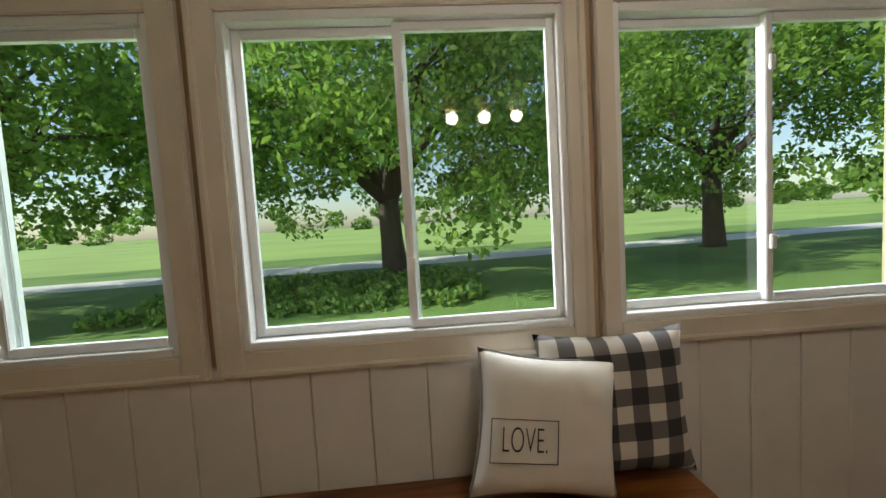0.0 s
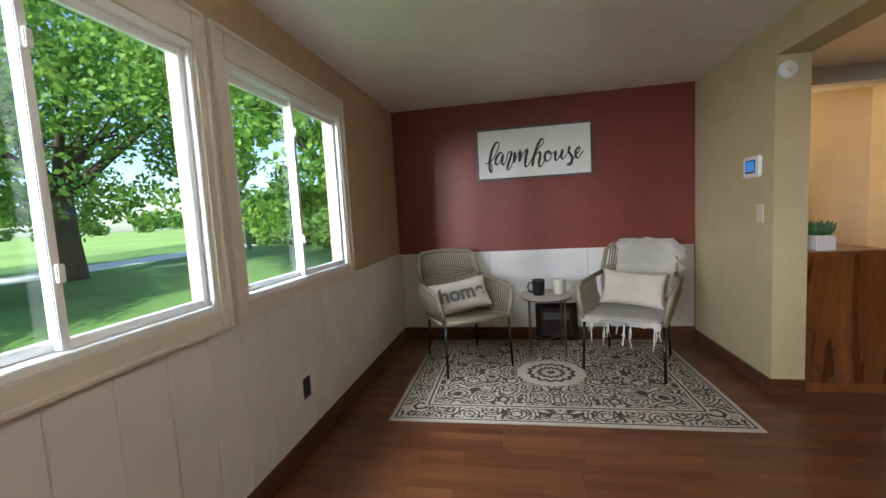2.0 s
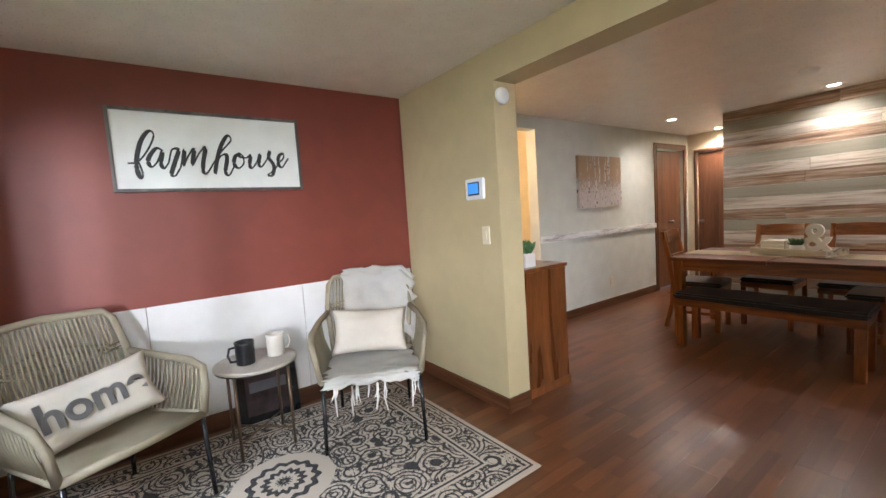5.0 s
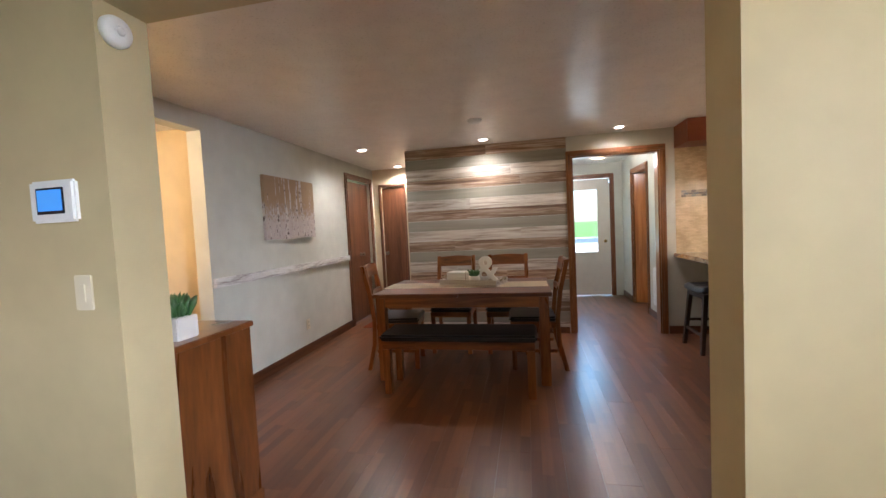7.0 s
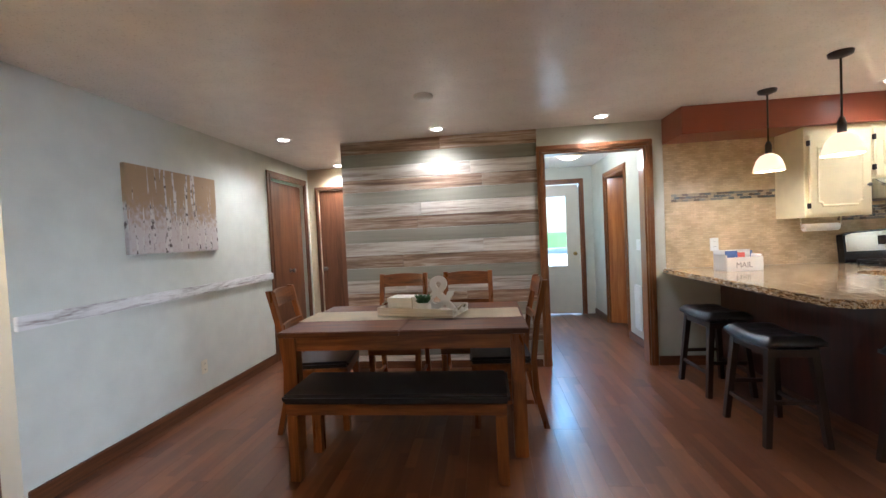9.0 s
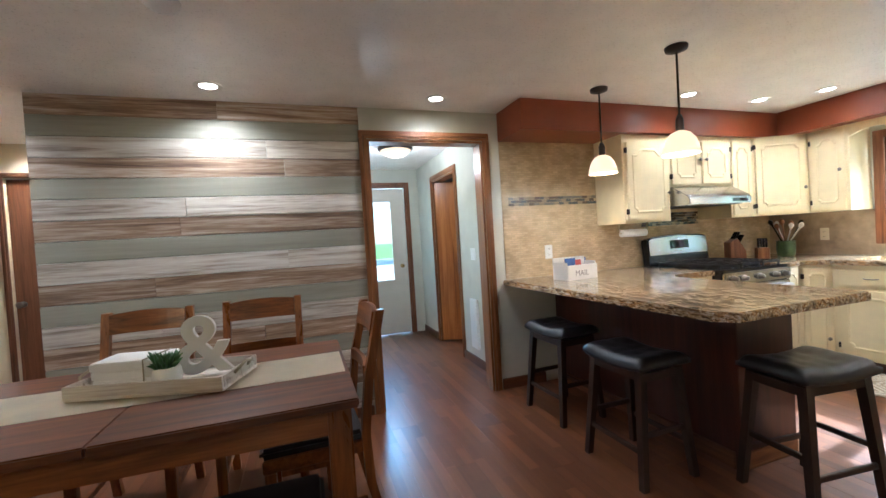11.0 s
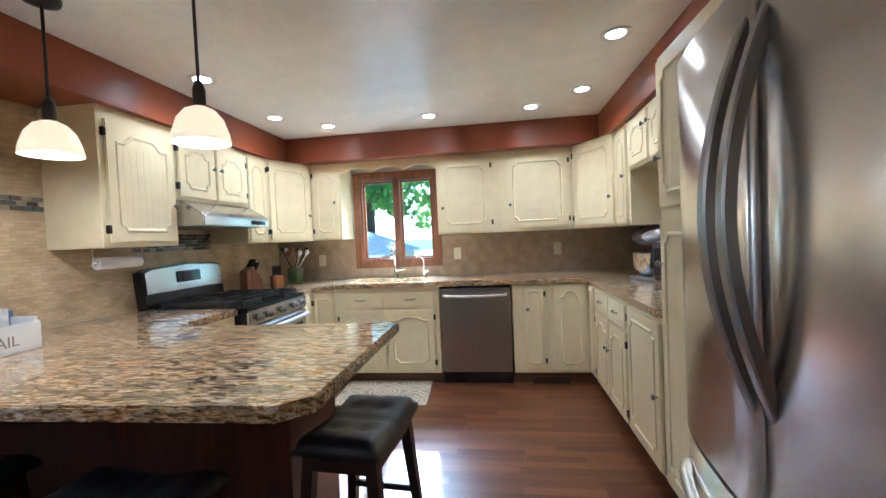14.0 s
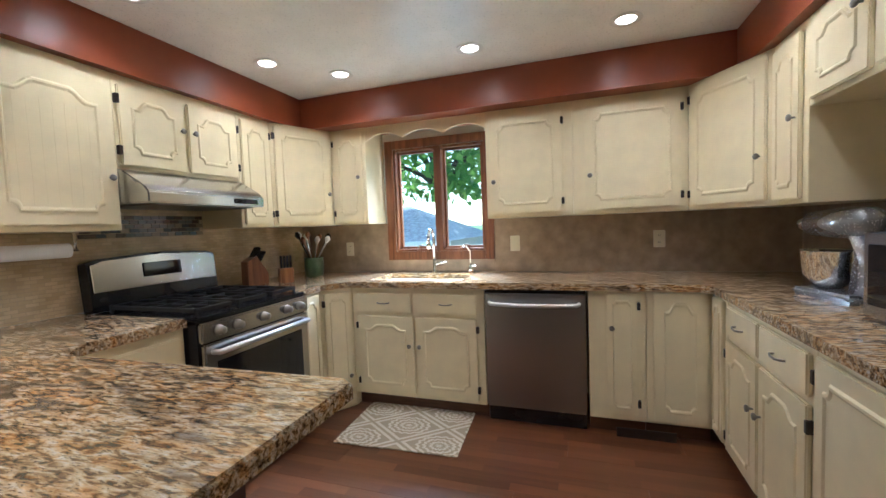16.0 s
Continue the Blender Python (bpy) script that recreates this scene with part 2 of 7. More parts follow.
TAN = plain("tan_paint", (0.50, 0.36, 0.22), 0.55, vary=0.05, bump=0.12, bscale=260)
KHAKI = plain("khaki_paint", (0.55, 0.465, 0.27), 0.5, vary=0.05, bump=0.12, bscale=260)
SAGE = plain("pale_sage_paint", (0.60, 0.61, 0.54), 0.42, vary=0.05, bump=0.12, bscale=260)
CREAMWALL = plain("cream_paint", (0.72, 0.60, 0.40), 0.5, vary=0.05, bump=0.12, bscale=260)
RED = plain("brick_red_paint", (0.19, 0.040, 0.024), 0.5, vary=0.07, bump=0.15, bscale=240)
RUST = plain("rust_paint", (0.25, 0.060, 0.022), 0.33, vary=0.06, bump=0.12, bscale=240)
WHITE = plain("white_paint", (0.76, 0.75, 0.72), 0.4, vary=0.04, bump=0.08, bscale=180)
TRIMWHITE = plain("window_trim_paint", (0.74, 0.68, 0.58), 0.38, vary=0.05, bump=0.08, bscale=160)
VINYL = plain("white_vinyl", (0.82, 0.84, 0.83), 0.3, vary=0.02)
CEIL = plain("ceiling_paint", (0.88, 0.86, 0.82), 0.30, vary=0.04, bump=0.22, bscale=90)
CREAM = plain("cream_cabinet_paint", (0.80, 0.695, 0.44), 0.38, vary=0.05, bump=0.1, bscale=150, scale=9)
SILVER = brushed("stainless_steel", (0.76, 0.77, 0.78), 0.33)
FRIDGESTEEL = brushed("fridge_stainless_steel", (0.90, 0.88, 0.85), 0.25, (1, 1, 60), 0.88)
SILVERH = brushed("stainless_steel_flat", (0.50, 0.50, 0.50), 0.2, (60, 60, 1))
CHROME = plain("chrome", (0.86, 0.86, 0.86), 0.1, 1.0, vary=0.02, rvary=0.04)
BRONZE = plain("oiled_bronze", (0.045, 0.035, 0.03), 0.38, 0.7, vary=0.2)
PEWTER = plain("pewter", (0.25, 0.23, 0.20), 0.35, 0.9, vary=0.15)
HANDLEGREY = brushed("grey_handle_metal", (0.36, 0.35, 0.34), 0.30, (60, 60, 1))
BRASS = plain("brass", (0.60, 0.42, 0.16), 0.25, 1.0)
BLACK = plain("black_enamel", (0.013, 0.013, 0.015), 0.2, vary=0.2)
IRON = plain("cast_iron", (0.016, 0.016, 0.017), 0.38, vary=0.3, bump=0.3)
BLACKGLASS = plain("dark_oven_glass", (0.012, 0.012, 0.014), 0.06, vary=0.1, rvary=0.03)
LEATHER = plain("black_leather", (0.014, 0.014, 0.017), 0.33, vary=0.25, bump=0.35, bscale=230, scale=14)
OAK = wood("oak_trim", (0.10, 0.038, 0.012), (0.22, 0.085, 0.026), (0.33, 0.15, 0.052), "z", 0.32, 20, 0.06, 0.25)
OAKX = wood("oak_trim_across", (0.10, 0.038, 0.012), (0.22, 0.085, 0.026), (0.33, 0.15, 0.052), "x", 0.32, 20, 0.06, 0.25)
BASEX = wood("dark_oak_base_across", (0.05, 0.018, 0.008), (0.10, 0.038, 0.015), (0.16, 0.065, 0.026), "x", 0.35, 20, 0.06, 0.2)
BASEY = wood("dark_oak_base", (0.05, 0.018, 0.008), (0.10, 0.038, 0.015), (0.16, 0.065, 0.026), "y", 0.35, 20, 0.06, 0.2)
DOORWOOD = wood("brown_door_wood", (0.09, 0.032, 0.013), (0.15, 0.06, 0.026), (0.21, 0.09, 0.04), "z", 0.38, 18, 0.05, 0.15)
ORANGEDOOR = wood("honey_oak_door", (0.24, 0.075, 0.014), (0.38, 0.13, 0.026), (0.48, 0.19, 0.045), "z", 0.3, 18, 0.05, 0.3)
FLOORWOOD = floor_mat()
TABLEX = wood("table_wood", (0.07, 0.018, 0.004), (0.19, 0.060, 0.013), (0.32, 0.115, 0.028), "x", 0.30, 12, 0.08, 0.15)
TABLEZ = wood("table_leg_wood", (0.10, 0.028, 0.006), (0.23, 0.075, 0.016), (0.36, 0.13, 0.032), "z", 0.28, 12, 0.08, 0.2)
TABLETOP = wood("table_top_wood", (0.045, 0.012, 0.004), (0.12, 0.036, 0.010), (0.21, 0.070, 0.020), "x", 0.38, 12, 0.08, 0.05)
CHESTZ = wood("knotty_chest_wood", (0.06, 0.018, 0.005), (0.17, 0.056, 0.014), (0.26, 0.095, 0.028), "z", 0.28, 6, 0.16, 0.3)
ESPRESSO = wood("espresso_wood", (0.010, 0.006, 0.005), (0.018, 0.009, 0.007), (0.03, 0.014, 0.010), "z", 0.3, 14, 0.07, 0.3)
CHERRY = wood("dark_cherry_panel", (0.03, 0.007, 0.005), (0.05, 0.012, 0.008), (0.075, 0.02, 0.012), "z", 0.3, 10, 0.06, 0.3)
PLANKBROWN = wood("weathered_brown_plank", (0.11, 0.062, 0.036), (0.29, 0.19, 0.12), (0.54, 0.45, 0.36), "x", 0.6, 22, 0.05, 0, 0.28, 0.4)
PLANKWHITE = wood("whitewashed_plank", (0.22, 0.17, 0.13), (0.55, 0.49, 0.42), (0.72, 0.69, 0.63), "x", 0.6, 20, 0.05, 0, 0.16, 0.4)
PLANKSAGE = wood("sage_plank", (0.23, 0.22, 0.175), (0.28, 0.27, 0.215), (0.32, 0.31, 0.25), "x", 0.5, 10, 0.06, 0, 0.06, 0.1)
RAILWHITE = wood("distressed_white_rail", (0.18, 0.13, 0.11), (0.68, 0.66, 0.63), (0.80, 0.79, 0.77), "y", 0.5, 14, 0.12, 0, 0.08, 0.3)
GRANITE = granite_mat()
GLASS = glass_mat("window_glass")
CLEAR = glass_mat("clear_glass", (0.97, 0.98, 0.98))
LINEN = plain("natural_linen", (0.70, 0.64, 0.55), 0.9, vary=0.07, bump=0.6, bscale=420)
ROPE = plain("taupe_rope", (0.30, 0.26, 0.18), 0.8, vary=0.15, bump=0.6, bscale=300)
CANLIGHT = glow("lit_lamp_lens", (1.0, 0.86, 0.66), 9)
SHADEGLOW = glow("lit_glass_shade", (1.0, 0.76, 0.42), 0.34)

# ---------------------------------------------------------------- mesh helpers
def finish(name, bm, material, parent=None, label="", smooth=False):
    me = bpy.data.meshes.new(name)
    bmesh.ops.recalc_face_normals(bm, faces=bm.faces)
    bm.to_mesh(me)
    bm.free()
    if smooth:
        for p in me.polygons:
            p.use_smooth = True
    me.materials.append(material)
    ob = new(name, me)
    if parent is not None:
        ob.parent = parent
    if label:
        ob["label"] = label
    return ob


def part(name, bm, material, parent, label="", smooth=False):
    return finish(name, bm, material, parent, label, smooth)


def add_box(bm, x0, x1, y0, y1, z0, z1, m=None):
    m = m or Matrix()
    vs = [bm.verts.new(m @ Vector((x, y, z))) for x in (x0, x1) for y in (y0, y1) for z in (z0, z1)]
    for f in ((0, 1, 3, 2), (4, 6, 7, 5), (0, 4, 5, 1), (2, 3, 7, 6), (0, 2, 6, 4), (1, 5, 7, 3)):
        bm.faces.new([vs[i] for i in f])


def soften(bm, width, segments=2):
    if width:
        bmesh.ops.bevel(bm, geom=list(bm.edges), offset=width, segments=segments, affect="EDGES", clamp_overlap=True)


def box(name, b, material, parent=None, bevel=0.003, label="", m=None, segments=2):
    bm = bmesh.new()
    add_box(bm, *b)
    soften(bm, bevel, segments)
    if m:
        bm.transform(m)
    return finish(name, bm, material, parent, label)


def tube_bm(points, radius, sides=8, closed=False, bm=None, squash=None):
    """A round bar swept along points."""
    bm = bm or bmesh.new()
    pts = [Vector(p) for p in points]
    rings = []
    n = len(pts)
    up = Vector((0, 0, 1))
    for i, p in enumerate(pts):
        if closed:
            d = pts[(i + 1) % n] - pts[i - 1]
        else:
            d = pts[min(i + 1, n - 1)] - pts[max(i - 1, 0)]
        d.normalize()
        side = d.cross(up)
        if side.length < 0.05:
            side = d.cross(Vector((0, 1, 0)))
        side.normalize()
        top = side.cross(d)
        r = radius[i] if isinstance(radius, (list, tuple)) else radius
        rings.append([bm.verts.new(p + (side * math.cos(2 * math.pi * k / sides) + top * math.sin(2 * math.pi * k / sides)) * r) for k in range(sides)])
    for i in range(n if closed else n - 1):
        a, b = rings[i], rings[(i + 1) % n]
        for k in range(sides):
            bm.faces.new((a[k], a[(k + 1) % sides], b[(k + 1) % sides], b[k]))
    if not closed:
        bm.faces.new(rings[0]), bm.faces.new(list(reversed(rings[-1])))
    return bm


def tube(name, points, radius, material, parent=None, sides=8, closed=False, label=""):
    return finish(name, tube_bm(points, radius, sides, closed), material, parent, label, True)


def lathe_bm(profile, sides=24, bm=None, m=None):
    """A turned body from (radius, height) pairs."""
    bm = bm or bmesh.new()
    m = m or Matrix()
    rings = [[bm.verts.new(m @ Vector((r * math.cos(2 * math.pi * k / sides), r * math.sin(2 * math.pi * k / sides), z))) for k in range(sides)] for r, z in profile]
    for a, b in zip(rings, rings[1:]):
        for k in range(sides):
            bm.faces.new((a[k], a[(k + 1) % sides], b[(k + 1) % sides], b[k]))
    bm.faces.new(list(reversed(rings[0]))), bm.faces.new(rings[-1])
    return bm


def lathe(name, profile, material, parent=None, sides=24, m=None, label="", smooth=True):
    return finish(name, lathe_bm(profile, sides, None, m), material, parent, label, smooth)


def extrude_outline(pts, depth, bm=None, m=None):
    """A plate from a flat outline in x and z, thick along y from 0 to depth."""
    bm = bm or bmesh.new()
    m = m or Matrix()
    a = [bm.verts.new(m @ Vector((x, 0, z))) for x, z in pts]
    b = [bm.verts.new(m @ Vector((x, depth, z))) for x, z in pts]
    bm.faces.new(a), bm.faces.new(list(reversed(b)))
    n = len(pts)
    for i in range(n):
        bm.faces.new((a[i], b[i], b[(i + 1) % n], a[(i + 1) % n]))
    return bm


def empty(name, label, category, group="", m=None):
    ob = new(name)
    ob.empty_display_size = 0.1
    if m:
        ob.matrix_world = m
    return tagged(ob, label, category, group)


def structure(ob, label, category):
    return tagged(ob, label, category, "", "structure")


def wall(name, axis, t0, t1, a0, a1, z0, z1, holes, material, label):
    """A wall between t0 and t1 across, from a0 to a1 along, with real openings (a, b, bottom, top)."""
    bm = bmesh.new()
    cuts = sorted({a0, a1, *[h[0] for h in holes], *[h[1] for h in holes]})
    for c0, c1 in zip(cuts, cuts[1:]):
        spans = [(z0, z1)]
        for ha, hb, hz0, hz1 in holes:
            if ha <= c0 + 1e-6 and hb >= c1 - 1e-6:
                nxt = []
                for s0, s1 in spans:
                    if hz0 > s0:
                        nxt.append((s0, min(hz0, s1)))
                    if hz1 < s1:
                        nxt.append((max(hz1, s0), s1))
                spans = nxt
        for s0, s1 in spans:
            if axis == "x":
                add_box(bm, c0, c1, t0, t1, s0, s1)
            else:
                add_box(bm, t0, t1, c0, c1, s0, s1)
    return structure(finish(name, bm, material), label, "wall")


# ---------------------------------------------------------------- the shell of the house
H = 2.32
N_Y, E_X, S_Y, W_X = 1.71, 4.815, -4.99, -2.55
NWINS = [(-1.38, -0.31), (-0.12, 0.94), (1.10, 2.19), (2.36, 3.47)]     # openings in the window wall
WZ0, WZ1 = 0.95, 1.98
wall("wall_north", "x", N_Y, N_Y + 0.10, -2.3, E_X + 0.13, 0, H, [(a, b, WZ0, WZ1) for a, b in NWINS], TAN, "tan painted wall above the sunroom wainscot with four windows")
wall("wall_red", "y", E_X, E_X + 0.13, -1.264, N_Y, 0, H, [], RED, "brick red painted accent wall above white boards")
wall("wall_sunroom_west", "y", -2.3, -2.17, -1.07, N_Y, 0, H, [], TAN, "tan painted end wall of the sunroom")
OPEN_X0, OPEN_X1, OPEN_Z = 1.835, 3.665, 2.125
wall("wall_divider", "x", -1.265, -1.073, 1.30, E_X - 0.016, 0, H, [(OPEN_X0, OPEN_X1, 0, OPEN_Z)], KHAKI, "khaki painted wall with a wide cased opening")
wall("wall_divider_west", "x", -1.2, -1.073, W_X - 0.13, 1.30, 0, H, [], KHAKI, "khaki painted wall between sunroom and kitchen")
wall("wall_dining_east", "y", 4.8, 4.93, -6.9, -1.265, 0, H, [(-2.745, -1.45, 0, 2.18), (-6.15, -5.33, 0, 2.08)], SAGE, "pale sage painted dining wall with an alcove opening")
wall("wall_alcove_back", "y", 5.75, 5.85, -3.2, -1.2, 0, H, [], CREAMWALL, "warm cream painted wall inside the alcove")
wall("wall_alcove_side", "x", -3.2, -3.1, 4.93, 5.75, 0, H, [], CREAMWALL, "warm cream painted side wall of the alcove")
wall("wall_alcove_north", "x", -1.2, -1.1, 4.945, 5.75, 0, H, [], CREAMWALL, "cream painted end wall of the alcove")
wall("wall_plank_core", "x", S_Y - 0.13, S_Y - 0.016, 1.865, 3.83, 0, H, [], SAGE, "stud wall behind the reclaimed planks")
wall("wall_south", "x", S_Y - 0.13, S_Y, W_X - 0.13, 1.865, 0, H, [(0.87, 1.815, 0, 2.085)], SAGE, "pale sage painted wall with an oak cased doorway")
wall("wall_west", "y", W_X - 0.13, W_X, S_Y, -1.2, 0, H, [(-4.03, -3.25, 1.09, 1.95)], SAGE, "kitchen outer wall with a casement window")
wall("wall_vestibule_west", "y", 0.60, 0.72, -7.55, S_Y - 0.13, 0, H, [(-6.85, -6.05, 0, 2.04)], SAGE, "pale sage vestibule wall with a doorway")
wall("wall_vestibule_east", "y", 1.95, 2.07, -7.55, S_Y - 0.13, 0, H, [], SAGE, "pale sage painted vestibule wall")
wall("wall_vestibule_south", "x", -7.69, -7.55, -0.9, 2.07, 0, H, [(0.93, 1.84, 0, 2.06)], SAGE, "painted outer wall with the back door opening")
wall("wall_closet", "y", -0.9, -0.78, -7.55, S_Y - 0.13, 0, H, [], SAGE, "painted wall of the side room")
wall("wall_hall_south", "x", -6.44, -6.32, 2.07, 4.799, 0, H, [(4.29, 4.66, 0, 2.03)], CREAMWALL, "cream painted wall at the end of the hall")
wall("wall_closet_back", "y", 5.8, 5.9, -7.23, -3.2, 0, H, [], CREAMWALL, "cream painted back wall of the closet")
structure(box("ceiling", (W_X - 0.13, 5.95, -7.7, N_Y + 0.16, H, H + 0.12), CEIL, None, 0), "satin off-white painted ceiling with fine roller texture", "ceiling")
structure(box("subfloor", (W_X - 0.13, 5.95, -7.7, N_Y + 0.16, -0.10, -0.008), FLOORWOOD, None, 0), "dark wooden subfloor under the walnut planks", "floor")
structure(box("roof", (W_X - 0.35, 6.3, -7.95, N_Y + 0.40, H + 0.13, H + 0.2), WHITE, None, 0), "eaves and roof deck over the house", "roof")

# soffits over the kitchen cabinets
SZ = 2.085
bm = bmesh.new()
add_box(bm, W_X, 0.715, S_Y, -4.595, SZ, H - 0.002)
add_box(bm, W_X, -2.10, -4.595, -1.70, SZ, H - 0.002)
add_box(bm, W_X, 1.28, -1.70, -1.2, SZ, H - 0.002)
structure(finish("soffit", bm, RUST), "satin rust red soffit above the kitchen cabinets", "soffit")

# ---------------------------------------------------------------- wainscot, baseboards and trims
def groove_boards(name, axis, face, out, a0, a1, z0, z1, pitch, material, label):
    """Tongue and groove boards: each board a piece of its own with eased edges."""
    base = empty(name, label, "wainscot")
    base["kind"] = "structure"
    a = a0
    while a < a1 - 0.01:
        b = min(a + pitch, a1)
        t0, t1 = sorted((face, face + out))
        lim = (a + 0.0012, b - 0.0012, t0, t1, z0, z1) if axis == "x" else (t0, t1, a + 0.0012, b - 0.0012, z0, z1)
        box("board", lim, material, base, 0.003, segments=1)
        a = b
    return base


groove_boards("wainscot_north", "x", N_Y - 0.001, -0.014, -2.16, E_X - 0.001, 0.12, 0.90, 0.186, WHITE, "white painted tongue and groove boards under the windows")
groove_boards("wainscot_east", "y", E_X - 0.001, -0.010, -1.07, N_Y - 0.016, 0.12, 0.885, 0.93, WHITE, "smooth white painted panels under the red wall")


def baseboard(name, b, material, label="dark oak baseboard along the wall"):
    ob = box(name, b, material, None, 0.004)
    return structure(ob, label, "baseboard")


baseboard("baseboard_north", (-2.16, E_X - 0.02, N_Y - 0.022, N_Y - 0.002, 0, 0.12), BASEX)
baseboard("baseboard_red", (E_X - 0.020, E_X - 0.002, -1.055, N_Y - 0.024, 0, 0.12), BASEY)
baseboard("baseboard_divider_a", (OPEN_X1 + 0.0, E_X - 0.022, -1.072, -1.054, 0, 0.10), BASEX)
baseboard("baseboard_jamb", (OPEN_X1 - 0.016, OPEN_X1 - 0.001, -1.265, -1.054, 0, 0.10), BASEY)
baseboard("baseboard_dining_east", (4.782, 4.799, -5.25, -2.76, 0, 0.10), BASEY)
baseboard("baseboard_plank_wall", (1.885, 3.83, S_Y + 0.001, S_Y + 0.014, 0, 0.075), BASEX)
baseboard("baseboard_south", (0.38, 0.80, S_Y + 0.001, S_Y + 0.016, 0, 0.09), BASEX)
baseboard("baseboard_vestibule", (0.721, 0.737, -6.0, S_Y - 0.14, 0, 0.09), BASEY)
baseboard("baseboard_vestibule_b", (0.721, 0.737, -7.55, -6.93, 0, 0.09), BASEY)
baseboard("baseboard_alcove", (5.733, 5.749, -3.1, -1.25, 0, 0.10), BASEY)


def casing(name, axis, face, out, a0, a1, z1, w, material_v, material_h, label):
    """Door casing: two uprights and a head, stepped and eased."""
    base = empty(name, label, "door casing")
    base["kind"] = "structure"
    t = sorted((face, face + out))
    t2 = sorted((face, face + out * 1.5))
    for nm, (p, q, r, s), mat in (("upright", (a0 - w, a0, 0, z1), material_v), ("upright", (a1, a1 + w, 0, z1), material_v), ("head", (a0 - w, a1 + w, z1 + 0.001, z1 + w), material_h)):
        box(nm, (p, q, *t, r, s) if axis == "x" else (*t, p, q, r, s), mat, base, 0.004)
    for nm, (p, q, r, s), mat in (("bead", (a0 - w * 0.55, a0 - w * 0.3, 0, z1 + w * 0.3), material_v), ("bead", (a1 + w * 0.3, a1 + w * 0.55, 0, z1 + w * 0.3), material_v), ("bead", (a0 - w * 0.55, a1 + w * 0.55, z1 + w * 0.3, z1 + w * 0.55), material_h)):
        box(nm, (p, q, *t2, r, s) if axis == "x" else (*t2, p, q, r, s), mat, base, 0.003)
    return base


def jamb(name, axis, t0, t1, a0, a1, z1, material_v, material_h, label="oak door jamb lining the opening"):
    base = empty(name, label, "door jamb")
    base["kind"] = "structure"
    for nm, (p, q, r, s), mat in (("side", (a0, a0 + 0.018, 0, z1 - 0.018), material_v), ("side", (a1 - 0.018, a1, 0, z1 - 0.018), material_v), ("top", (a0, a1, z1 - 0.018, z1), material_h)):
        box(nm, (p, q, t0, t1, r, s) if axis == "x" else (t0, t1, p, q, r, s), mat, base, 0.002)
    return base


casing("trim_doorway", "x", S_Y + 0.0005, 0.018, 0.87, 1.815, 2.085, 0.062, OAK, OAKX, "honey oak casing round the vestibule doorway")
jamb("trim_doorway_jamb", "x", S_Y - 0.132, S_Y + 0.002, 0.87, 1.815, 2.085, OAK, OAKX)

# ---------------------------------------------------------------- windows
def pane(name, pts, parent):
    bm = bmesh.new()
    bm.faces.new([bm.verts.new(p) for p in pts])
    ob = part(name, bm, GLASS, parent)
    ob.visible_shadow = False
    return ob


